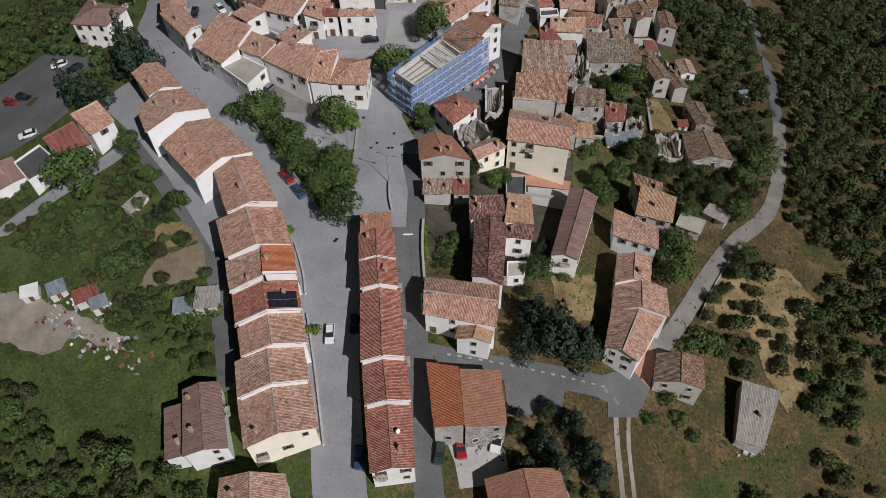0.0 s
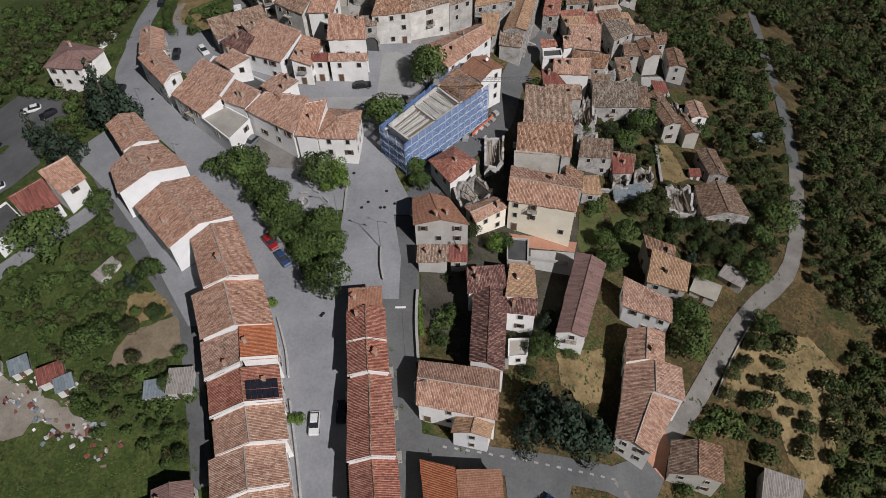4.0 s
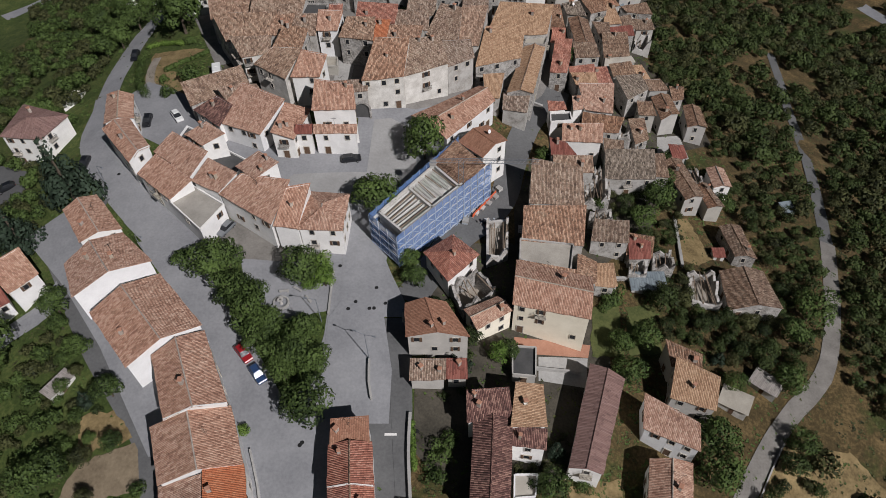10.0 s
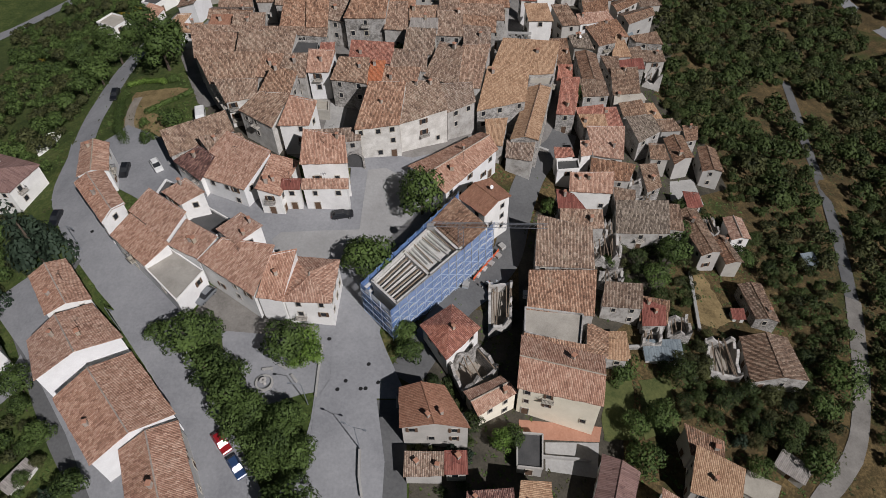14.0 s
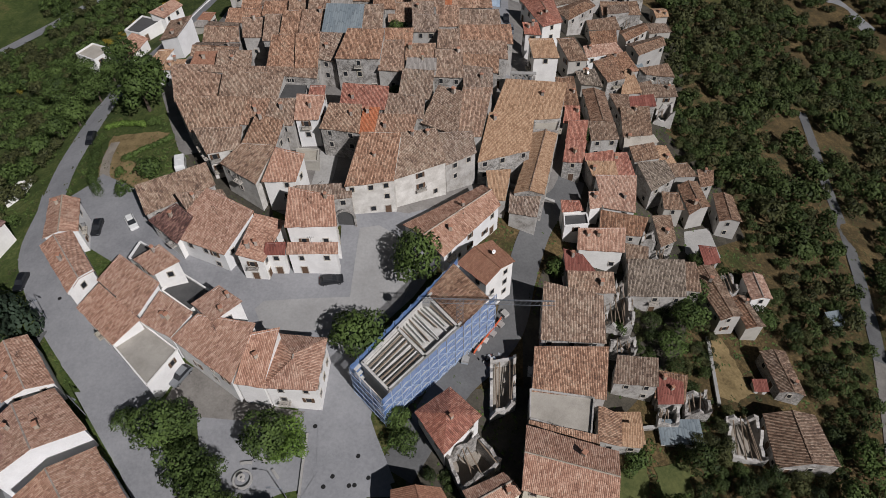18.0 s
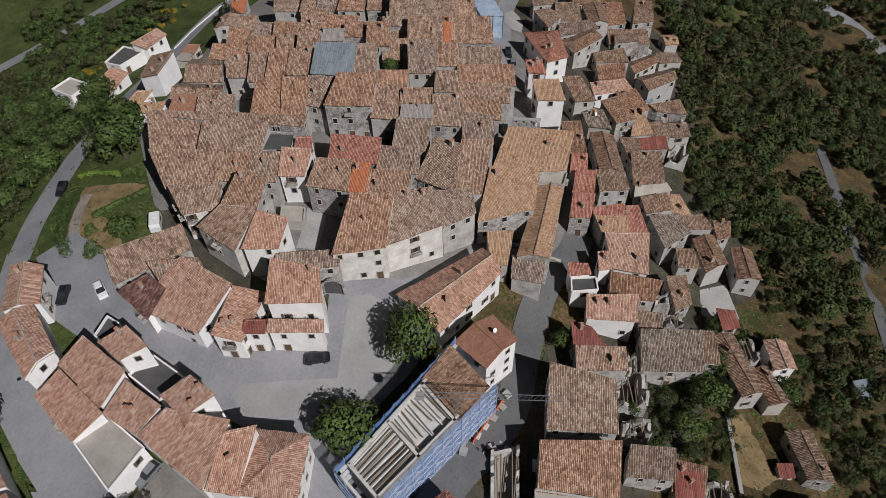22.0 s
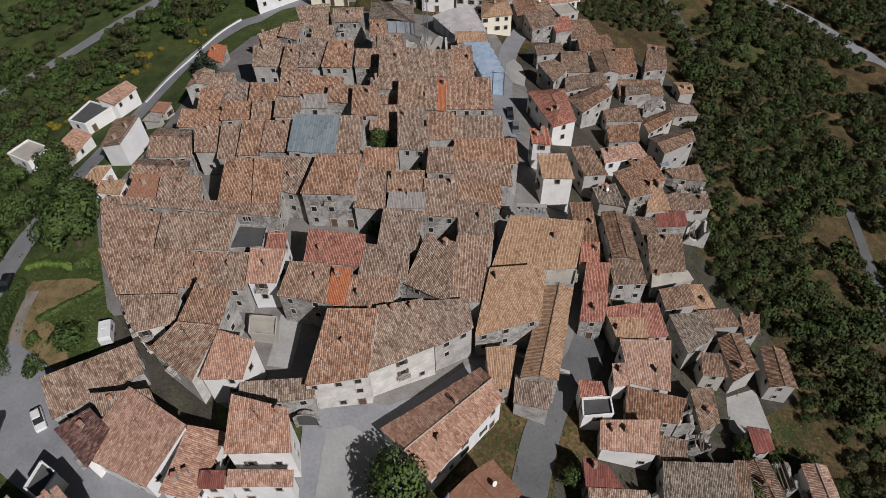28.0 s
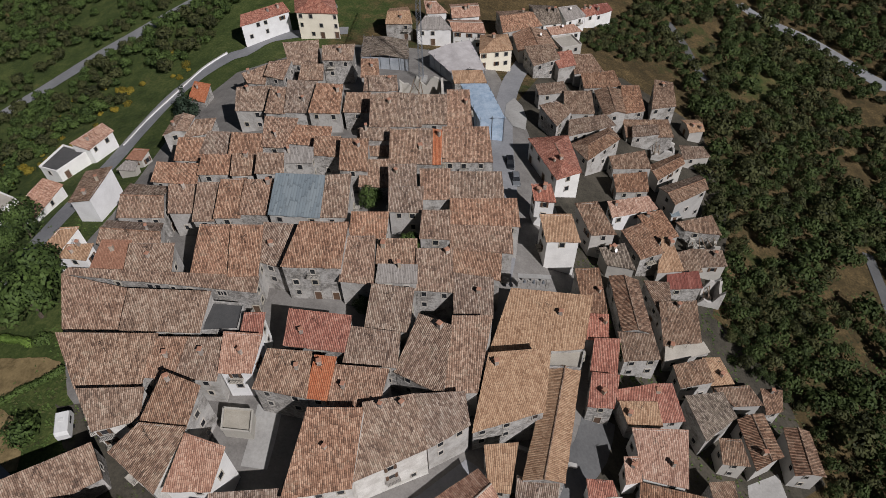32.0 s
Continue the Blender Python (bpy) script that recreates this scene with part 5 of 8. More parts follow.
house("m", "old", "stone", 13.8, -3.9, 183.3, 3.0, 179.6, 4.2, 189.0, -0.6, 191.1)
house("m", "old", "stone", 12.3, 3.3, 180.6, 8.1, 180.8, 10.5, 191.3, 4.6, 191.3)
house("m", "old", "stone", 15.9, -24.0, 179.4, -16.5, 178.0, -16.3, 183.9, -22.4, 184.4)
house("m", "org", "stone", 15.6, -16.3, 178.2, -13.5, 177.8, -12.6, 183.1, -15.5, 183.4)
house("m", "old", "stone", 15.0, -13.3, 177.2, -6.4, 176.3, -5.0, 181.6, -12.2, 182.3)
house("m", "old", "white", 16.1, -29.8, 181.6, -24.8, 181.6, -23.7, 187.1, -29.7, 187.6)
house("m", "old", "stone", 15.4, -36.0, 181.5, -30.2, 181.0, -29.9, 186.7, -34.8, 186.7)
house("m", "old", "stone", 15.2, -40.9, 181.7, -36.2, 181.4, -35.4, 186.9, -40.1, 186.9)
house("m", "old", "stone", 14.6, -50.7, 180.2, -41.5, 180.1, -40.1, 187.5, -55.2, 187.7)
house("m", "old", "stone", 13.6, -57.0, 191.2, -48.0, 191.1, -47.5, 196.8, -59.4, 199.8)
house("m", "old", "stone", 15.5, -46.7, 189.7, -34.7, 189.2, -33.8, 195.2, -46.5, 195.8)
house("m", "old", "stone", 14.9, -60.2, 201.0, -27.6, 197.2, -27.5, 199.9, -59.0, 201.8)
house("f", "drk", "stone", 15.1, -34.2, 189.6, -28.8, 189.9, -28.8, 194.4, -34.4, 195.0)
house("m", "red", "white", 15.8, -28.0, 188.6, -24.5, 188.6, -24.4, 191.8, -27.7, 191.8)
house("m", "old", "pale", 14.8, -45.8, 173.4, -40.1, 175.1, -40.0, 178.9, -49.3, 178.7)
house("m", "old", "stone", 16.6, -38.6, 173.4, -32.3, 172.8, -31.0, 177.9, -36.4, 180.1)
house("m", "old", "pale", 15.3, -42.1, 169.9, -34.7, 164.5, -31.9, 172.3, -38.1, 172.8)
house("m", "old", "white", 15.7, -33.4, 164.4, -27.0, 164.4, -25.6, 169.6, -31.6, 171.6)
house("m", "old", "pale", 15.0, -17.7, 163.9, -9.0, 165.4, -7.9, 174.6, -15.2, 174.6)
house("m", "old", "pale", 14.1, -8.8, 166.5, 0.7, 171.1, -1.1, 177.5, -7.8, 176.2)
house("m", "old", "stone", 12.8, 1.0, 171.8, 6.6, 175.2, 6.0, 179.1, -0.9, 178.7)
house("m", "tan", "stone", 9.0, 10.5, 189.2, 25.2, 190.2, 27.3, 197.9, 14.5, 199.5)
house("m", "tan", "stone", 10.2, 7.5, 175.4, 17.9, 178.7, 19.3, 187.1, 10.2, 186.2)
house("G", "tan", "stone", 7.2, 14.4, 169.2, 20.4, 168.8, 24.9, 187.1, 19.8, 187.6)
house("f", "con", "stone", 7.9, 19.7, 187.4, 24.6, 187.0, 25.6, 190.1, 20.7, 190.5)
house("m", "red", "stone", 2.5, 27.7, 189.8, 31.7, 189.2, 32.7, 194.5, 28.8, 194.6)
house("m", "red", "stone", 2.7, 26.4, 183.3, 30.2, 183.0, 31.5, 187.5, 27.5, 188.0)
house("m", "red", "stone", 3.0, 27.8, 195.8, 31.1, 195.4, 31.5, 199.4, 28.5, 199.6)
house("m", "old", "stone", 3.2, 27.9, 201.1, 31.8, 200.7, 31.0, 208.6, 26.9, 208.5)
house("m", "old", "stone", 4.9, 13.6, 166.2, 18.6, 165.1, 19.6, 169.2, 14.0, 170.0)
house("m", "tan", "stone", 7.0, 9.7, 168.1, 12.5, 167.8, 13.8, 173.8, 9.2, 173.4)
house("f", "con", "white", 8.1, -13.8, 132.7, -9.9, 134.8, -10.6, 137.7, -14.3, 138.8)
house("u", "old", "stone", -3.0, 30.5, 138.8, 35.4, 138.7, 36.0, 142.3, 31.4, 142.6)
house("m", "old", "stone", -5.0, 37.9, 130.7, 42.6, 130.0, 43.5, 133.9, 38.7, 135.0)
house("u", "old", "stone", -2.0, 29.8, 144.8, 36.2, 144.4, 37.3, 151.4, 31.0, 152.0)
house("u", "old", "stone", 2.6, 8.0, 123.5, 12.6, 126.1, 13.2, 135.8, 8.4, 134.4)
house("g", "old", "white", 8.2, 0.4, 152.1, 11.5, 165.0, 8.1, 170.5, -7.3, 160.0)
house("m", "old", "stone", -7.3, 42.4, 249.3, 50.8, 249.2, 49.8, 253.7, 41.7, 251.9)
house("m", "old", "stone", -6.5, 41.7, 240.9, 48.4, 240.9, 48.6, 245.3, 41.4, 244.7)
house("g", "old", "gryp", -11.1, 53.4, 248.9, 61.1, 254.7, 60.3, 258.4, 51.2, 253.7)
house("g", "old", "gryp", -9.4, 55.0, 239.3, 63.8, 244.3, 62.9, 248.9, 52.3, 244.9)
house("m", "old", "gryp", 2.9, 31.5, 219.4, 36.5, 219.7, 33.3, 226.4, 28.8, 225.9)
house("m", "old", "white", -3.5, 38.3, 230.0, 48.5, 232.5, 46.7, 235.3, 37.6, 233.7)
house("m", "old", "stone", -2.2, 41.9, 217.9, 46.5, 219.4, 43.2, 225.0, 38.8, 223.1)
house("m", "old", "stone", -4.8, 46.6, 224.4, 51.5, 226.0, 48.7, 231.1, 43.8, 229.7)
house("m", "drk", "gryp", -0.9, 34.5, 215.1, 40.0, 213.8, 38.4, 219.4, 33.2, 218.2)
house("m", "tan", "gryp", -5.2, 45.6, 216.4, 51.1, 216.9, 49.3, 223.5, 47.5, 224.3)
house("m", "old", "stone", -11.6, 56.9, 233.5, 64.0, 232.2, 62.7, 236.7, 54.9, 234.7)
house("u", "old", "gryp", -11.3, 56.9, 228.4, 63.4, 227.8, 63.2, 231.8, 56.9, 231.9)
house("m", "old", "gryp", -10.9, 57.2, 222.3, 63.0, 222.6, 62.3, 226.0, 56.1, 226.4)
house("m", "old", "stone", -8.2, 52.2, 218.9, 55.8, 219.2, 54.8, 223.6, 51.4, 222.7)
house("m", "rus", "stone", -7.4, 47.9, 214.1, 54.4, 214.4, 54.1, 217.6, 48.2, 216.7)
house("u", "old", "stone", -9.6, 54.8, 214.0, 60.4, 214.3, 60.5, 218.9, 56.3, 218.0)
house("G", "old", "stone", 0.0, 34.9, 199.2, 40.2, 198.5, 39.6, 210.6, 34.3, 211.7)
house("m", "old", "stone", -0.2, 34.4, 193.3, 40.3, 193.7, 39.5, 197.4, 33.9, 198.0)
house("m", "old", "stone", -2.9, 43.4, 204.7, 45.6, 206.6, 45.6, 210.5, 41.3, 211.0)
house("m", "old", "stone", -4.0, 43.2, 198.9, 49.8, 199.5, 50.0, 206.6, 43.4, 206.3)
house("m", "con", "stone", -5.1, 43.1, 195.8, 51.2, 197.9, 50.2, 199.4, 43.8, 198.8)
house("m", "old", "stone", -4.1, 44.5, 190.3, 50.1, 191.4, 49.1, 194.9, 43.7, 193.7)
house("m", "tan", "stone", -7.1, 51.1, 191.1, 54.9, 192.6, 53.0, 196.5, 50.1, 196.5)
house("m", "old", "gryp", -7.2, 53.9, 188.0, 59.2, 188.3, 57.1, 191.5, 50.7, 191.0)
house("m", "old", "stone", -10.6, 61.0, 188.5, 63.7, 189.1, 64.2, 192.1, 60.8, 192.4)
house("m", "drk", "stone", -3.7, 46.3, 180.4, 52.0, 184.4, 50.1, 187.7, 44.1, 187.1)
house("m", "red", "stone", 0.9, 31.9, 185.0, 37.7, 184.7, 37.6, 187.5, 31.7, 186.5)
house("m", "red", "stone", -1.8, 38.9, 182.7, 42.6, 183.0, 41.3, 188.2, 38.2, 188.2)
house("m", "tan", "stone", 0.0, 33.1, 181.4, 38.1, 181.1, 37.6, 184.4, 32.0, 184.6)
house("m", "old", "white", -0.7, 33.9, 172.6, 40.5, 170.9, 41.7, 179.4, 32.8, 179.8)
house("m", "old", "white", 0.2, 30.8, 171.3, 33.4, 171.8, 33.5, 175.3, 30.9, 175.2)
house("m", "red", "white", 2.5, 24.4, 168.3, 28.8, 168.7, 28.2, 170.7, 24.3, 171.0)
house("f", "drk", "white", 1.6, 24.4, 165.0, 30.0, 165.5, 29.9, 168.9, 24.6, 168.6)
house("m", "old", "stone", -2.6, 32.9, 166.9, 41.0, 166.3, 42.8, 169.7, 33.7, 171.9)
house("u", "old", "stone", -4.6, 41.6, 166.5, 45.0, 166.3, 45.4, 170.5, 42.6, 169.7)
house("m", "old", "stone", -6.5, 46.3, 166.7, 49.5, 168.4, 49.1, 173.3, 45.4, 173.1)
house("m", "old", "gryp", -6.3, 48.9, 177.2, 53.4, 176.9, 52.6, 180.9, 48.9, 181.2)
house("G", "old", "gryp", -7.6, 54.8, 176.5, 60.0, 179.0, 58.8, 186.9, 54.0, 185.8)
house("G", "old", "gryp", -10.1, 62.1, 176.7, 67.2, 176.5, 67.1, 184.7, 62.8, 185.4)
house("m", "old", "white", 0.1, 26.9, 160.4, 36.2, 159.6, 37.0, 164.7, 27.4, 164.7)
house("m", "old", "stone", -3.6, 37.6, 160.0, 41.4, 160.0, 41.7, 162.8, 37.7, 163.7)
house("u", "old", "stone", -6.3, 43.0, 163.6, 47.3, 163.2, 48.0, 166.3, 43.7, 166.6)
house("m", "rus", "gryp", -9.4, 55.5, 163.7, 59.1, 164.5, 58.5, 167.6, 54.9, 168.2)
house("m", "drk", "stone", -3.7, 36.5, 151.9, 47.2, 151.6, 47.9, 158.5, 37.3, 158.8)
house("G", "old", "gryp", -7.3, 54.4, 148.2, 59.0, 149.2, 56.2, 161.8, 51.4, 161.2)
house("m", "old", "stone", -6.0, 48.9, 154.9, 51.6, 154.6, 51.3, 159.9, 49.4, 160.0)
house("u", "old", "stone", -10.6, 58.7, 157.2, 62.1, 158.3, 61.9, 163.5, 58.5, 163.2)
house("G", "old", "white", -11.1, 63.8, 155.8, 68.2, 156.0, 67.8, 162.3, 63.6, 162.6)
house("G", "old", "gryp", -9.7, 60.1, 147.8, 64.0, 148.3, 61.7, 156.0, 59.1, 155.5)
house("m", "rus", "stone", 1.7, 24.0, 154.0, 29.3, 153.4, 26.8, 156.3, 23.8, 157.9)
house("m", "old", "stone", 0.7, 24.2, 149.4, 32.4, 149.4, 32.3, 153.0, 24.3, 153.4)
house("u", "old", "stone", -2.3, 33.6, 150.5, 35.6, 150.5, 36.0, 154.7, 34.1, 155.0)
house("m", "old", "stone", -1.8, 30.3, 131.9, 37.4, 131.3, 37.9, 135.6, 31.4, 136.2)
house("m", "rus", "stone", -4.9, 38.2, 129.6, 42.2, 129.6, 42.4, 132.6, 38.6, 134.3)
house("u", "old", "stone", -6.1, 42.9, 128.3, 47.8, 128.3, 47.9, 132.9, 43.9, 132.9)
house("u", "old", "stone", -4.9, 37.1, 125.5, 41.2, 125.5, 41.9, 129.0, 38.1, 129.0)
house("u", "old", "stone", -2.0, 30.7, 144.8, 36.2, 145.4, 36.3, 151.4, 31.1, 150.8)
house("u", "old", "stone", -3.8, 31.6, 140.1, 36.3, 139.8, 36.4, 142.6, 32.0, 142.9)
house("m", "tan", "stone", -2.2, 29.6, 120.7, 32.8, 120.4, 33.1, 123.4, 29.9, 123.8)
house("m", "old", "white", -5.2, -83.0, 254.6, -79.3, 261.8, -82.1, 263.2, -87.5, 255.5)
house("f", "drk", "white", -6.5, -89.0, 248.2, -84.1, 255.5, -91.1, 258.3, -94.2, 250.0)
house("m", "old", "white", -2.8, -85.3, 230.0, -82.8, 240.4, -87.0, 241.0, -90.0, 231.0)
house("l", "old", "blank", 5.3, -73.2, 226.9, -67.6, 225.5, -66.1, 235.3, -72.7, 236.0)
house("m", "brn", "gryp", -1.3, -70.3, 247.1, -66.4, 246.5, -65.0, 249.2, -68.6, 249.6)
house("m", "gry", "gryp", -1.0, -71.1, 243.2, -66.5, 242.8, -66.2, 244.9, -69.3, 245.3)
house("m", "tan", "white", 7.8, -72.4, 210.5, -68.3, 210.9, -65.1, 216.2, -68.7, 216.0)
house("m", "tan", "white", 8.6, -67.3, 209.8, -61.9, 209.1, -61.2, 212.3, -66.1, 212.1)
house("h", "tan", "cream", -4.0, 11.8, 291.4, 21.1, 292.9, 20.0, 300.6, 12.4, 300.2)
house("m", "gry", "white", -4.9, -6.0, 304.8, 4.5, 304.6, 1.2, 309.0, -3.3, 309.1)
house("m", "old", "white", -8.6, -3.3, 319.3, 3.1, 319.8, -0.4, 323.8, -4.2, 323.9)
house("g", "old", "stone", -11.2, 19.7, 312.6, 31.8, 316.3, 26.4, 325.0, 18.0, 324.5)
house("G", "old", "gryp", -9.3, 23.3, 299.8, 34.7, 301.3, 32.3, 310.6, 22.2, 309.0)
house("m", "gry", "white", -19.3, 41.6, 331.6, 48.7, 334.9, 45.5, 338.6, 39.4, 337.3)
house("m", "red", "white", -21.1, 48.7, 337.2, 53.3, 339.2, 51.6, 342.1, 47.6, 340.7)
house("m", "old", "white", -16.0, 35.1, 318.7, 45.0, 320.7, 42.5, 323.1, 33.8, 321.4)
house("f", "con", "gryp", -14.5, 37.4, 308.8, 43.9, 311.0, 41.2, 316.9, 34.6, 315.1)
house("m", "red", "stone", -9.8, 34.3, 292.7, 38.9, 294.2, 37.9, 298.3, 32.4, 297.3)
house("m", "old", "stone", -11.8, 39.0, 292.7, 46.8, 293.9, 43.9, 298.9, 38.5, 298.7)
house("m", "old", "stone", -2.5, 29.4, 259.1, 33.4, 264.6, 29.9, 265.9, 25.9, 264.4)
house("m", "rus", "white", -22.3, 52.4, 339.8, 59.2, 343.2, 57.4, 345.9, 52.1, 344.5)
house("f", "con", "gryp", 10.8, -29.6, 175.1, -24.6, 174.6, -24.9, 178.6, -30.0, 179.0)
house("m", "old", "stone", 13.1, -27.6, 161.4, -17.0, 162.8, -17.2, 165.4, -27.4, 164.7)
house("f", "drk", "gryp", 0.8, 11.4, 99.2, 15.8, 98.7, 16.4, 105.1, 11.8, 105.5)
house("m", "old", "white", 11.8, -31.5, 124.5, -26.9, 123.8, -25.2, 132.9, -29.7, 131.9)
house("h", "old", "white", 11.4, -27.0, 124.0, -18.7, 123.5, -18.2, 132.8, -27.3, 133.9)
house("m", "old", "stone", 13.3, -46.8, 159.9, -38.0, 158.9, -41.1, 163.1, -49.2, 162.4)

house("m", "old", "stone", 9.6, -14.9, 235.7, -8.6, 235.6, -8.9, 241.4, -14.8, 241.4)
house("m", "old", "stone", 11.0, -13.3, 225.4, -7.8, 225.3, -8.1, 230.6, -13.3, 230.6)
house("m", "old", "stone", 6.2, -15.8, 261.7, -8.4, 261.6, -8.8, 265.4, -15.7, 265.5)
house("u", "old", "gryp", 4.2, -8.4, 263.0, 2.9, 262.8, 2.6, 270.6, -8.8, 270.8)
house("m", "tan", "stone", 1.0, 5.3, 271.4, 12.7, 271.7, 11.6, 274.8, 4.7, 274.7)
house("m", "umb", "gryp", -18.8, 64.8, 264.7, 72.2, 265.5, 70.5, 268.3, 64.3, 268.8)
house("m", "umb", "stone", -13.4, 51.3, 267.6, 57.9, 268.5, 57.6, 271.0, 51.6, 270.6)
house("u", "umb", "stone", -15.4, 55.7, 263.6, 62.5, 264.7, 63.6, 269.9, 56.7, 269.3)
house("f", "con", "white", -4.0, -95.5, 231.6, -92.1, 237.1, -99.0, 240.3, -102.2, 235.0)

for number in range(len(HOUSES)):
    build_house(number)

# ---- trees and scrub ----
def clump_geo(rng, lumps, count, leaf):
    """Leaf clumps spread over overlapping lumps: lumps are (x, y, z, r); returns vertices, faces and the clump's own outward directions."""
    vs, fs, ns = [], [], []
    total = sum(l[3] ** 2 for l in lumps)
    for lx, ly, lz, lr in lumps:
        for k in range(max(3, int(count * lr * lr / total))):
            z = rng.uniform(-0.65, 1.0)
            a = rng.uniform(0, 2 * math.pi)
            s = math.sqrt(max(0.0, 1 - z * z))
            rr = lr * (0.72 + 0.36 * rng.random())
            d = Vector((s * math.cos(a), s * math.sin(a), z * 0.85))
            p = Vector((lx, ly, lz)) + d * rr
            nrm = (d + Vector((rng.gauss(0, 0.38), rng.gauss(0, 0.38), rng.gauss(0.12, 0.35)))).normalized()
            u = nrm.orthogonal().normalized()
            u.rotate(Matrix.Rotation(rng.uniform(0, 6.28), 3, nrm))
            v = nrm.cross(u)
            e = leaf * rng.uniform(0.6, 1.3)
            n = len(vs)
            vs += [tuple(p - u * e), tuple(p + v * e * 0.62 - nrm * e * 0.2), tuple(p + u * e), tuple(p - v * e * 0.62 - nrm * e * 0.2)]
            fs.append((n + 3, n + 2, n + 1, n))
            ns += [tuple((d * 0.75 + nrm * 0.45).normalized())] * 4
    return vs, fs, ns


def leaf_mesh(name, v, f, ns, mat):
    me = bpy.data.meshes.new(name)
    me.from_pydata(v, [], f)
    me.materials.append(mat)
    me.polygons.foreach_set("use_smooth", [True] * len(f))
    me.normals_split_custom_set_from_vertices(ns)
    return me


def crown_lumps(rng, shape):
    if shape == "conifer":
        out = []
        for k in range(9):
            z = 0.35 + k * 0.22
            r = 0.95 * (1 - k / 10.0)
            for j in range(3 if k < 6 else 1):
                a = rng.uniform(0, 6.28)
                o = r * 0.55 if k < 6 else 0
                out.append((o * math.cos(a), o * math.sin(a), z, max(0.18, r * 0.5)))
        return out
    if shape == "bush":
        return [(rng.uniform(-0.55, 0.55), rng.uniform(-0.55, 0.55), rng.uniform(0.3, 0.6), rng.uniform(0.38, 0.6)) for k in range(6)]
    out = [(0, 0, 1.35, 0.62)]
    for k in range(9):
        a = k * 0.7 + rng.uniform(-0.3, 0.3)
        o = rng.uniform(0.35, 0.68)
        out.append((o * math.cos(a), o * math.sin(a), rng.uniform(0.85, 1.5), rng.uniform(0.3, 0.48)))
    return out


def trunk_geo(rng, shape):
    top = 1.0 if shape == "broad" else 2.0
    parts = [tube_taper((0, 0, -0.4), (0.03, 0.02, top), 0.075, 0.03)]
    if shape == "broad":
        for k in range(4):
            a = k * 1.6 + rng.uniform(-0.4, 0.4)
            parts.append(tube_taper((0, 0, 0.5 + 0.08 * k), (0.5 * math.cos(a), 0.5 * math.sin(a), 1.15), 0.035, 0.012))
    return join_geo(parts)


def tube_taper(p, q, r0, r1, n=5):
    p, q = Vector(p), Vector(q)
    d = (q - p).normalized()
    s = d.orthogonal().normalized()
    t = d.cross(s)
    vs = [tuple(o + (s * math.cos(2 * math.pi * k / n) + t * math.sin(2 * math.pi * k / n)) * r) for o, r in ((p, r0), (q, r1)) for k in range(n)]
    return vs, [(k, (k + 1) % n, n + (k + 1) % n, n + k) for k in range(n)] + [tuple(range(n, 2 * n))]


PROTO = {}


def proto(shape, leafmat, seed):
    key = (shape, leafmat, seed)
    if key not in PROTO:
        rng = random.Random(seed * 31 + 5)
        cm = leaf_mesh("crown", *clump_geo(rng, crown_lumps(rng, shape), 1900 if shape != "bush" else 700, 0.066 if shape != "bush" else 0.09), LEAF[leafmat])
        tm = bpy.data.meshes.new("trunk")
        v, f = trunk_geo(rng, shape) if shape != "bush" else tube_taper((0, 0, -0.3), (0, 0, 0.4), 0.06, 0.03)
        tm.from_pydata(v, [], f)
        tm.materials.append(M_BARK)
        PROTO[key] = (cm, tm)
    return PROTO[key]


TREE_WORDS = {("broad", "wood"): "dark olive-green oak tree on the wooded slope", ("bush", "broom"): "yellow flowering broom bush on the slope", ("bush", "wood"): "dense dark green wild bush",
              ("broad", "broad"): "leafy dark green broadleaf tree with a rounded crown", ("broad", "bright"): "young tree with bright yellow-green leaves",
              ("conifer", "conifer"): "tall dark blue-green conifer with layered branches", ("bush", "scrub"): "low dusty green scrub bush on dry ground",
              ("bush", "bright"): "clipped bright green garden bush", ("bush", "broad"): "dense dark green bush", ("broad", "scrub"): "grey-green scrubby oak tree on the slope"}
TREES = []


def tree(x, y, r, shape="broad", leafmat="broad", z=None):
    cm, tm = proto(shape, leafmat, len(TREES) % 5)
    rng = random.Random(len(TREES) + 11)
    ob = new("bush" if shape == "bush" else "tree")
    ob.location = (x, y, ground_z(x, y) if z is None else z)
    ob.rotation_euler = (0, 0, rng.uniform(0, 6.28))
    k = {"broad": 1.0, "conifer": 1.15, "bush": 1.0}[shape]
    ob.scale = (r * rng.uniform(0.92, 1.08), r * rng.uniform(0.92, 1.08), r * k * rng.uniform(0.88, 1.1))
    for nm, me in (("crown", cm), ("trunk", tm)):
        p = new(nm, me)
        p.parent = ob
    tagged(ob, TREE_WORDS[(shape, leafmat)], "bush" if shape == "bush" else "tree", "bushes" if shape == "bush" else "trees")
    TREES.append((x, y, r))


def free_spot(x, y, r, road=1.0, wall=0.3):
    for q, ze, box in QUADS:
        if box[0] - r * wall < x < box[1] + r * wall and box[2] - r * wall < y < box[3] + r * wall:
            c = ((q[0][0] + q[2][0]) / 2, (q[0][1] + q[2][1]) / 2)
            d = math.hypot(x - c[0], y - c[1])
            k = max(0.0, 1 - r * wall / max(d, 0.1))
            if inside(q, c[0] + (x - c[0]) * k, c[1] + (y - c[1]) * k):
                return False
    p = Vector((x, y))
    for poly in PAVED:
        if in_poly(poly, x, y):
            return False
    for line, w in ROADS:
        for s in line[::2]:
            if (s - p).length < w / 2 + r * road * 0.75:
                return False
    return True


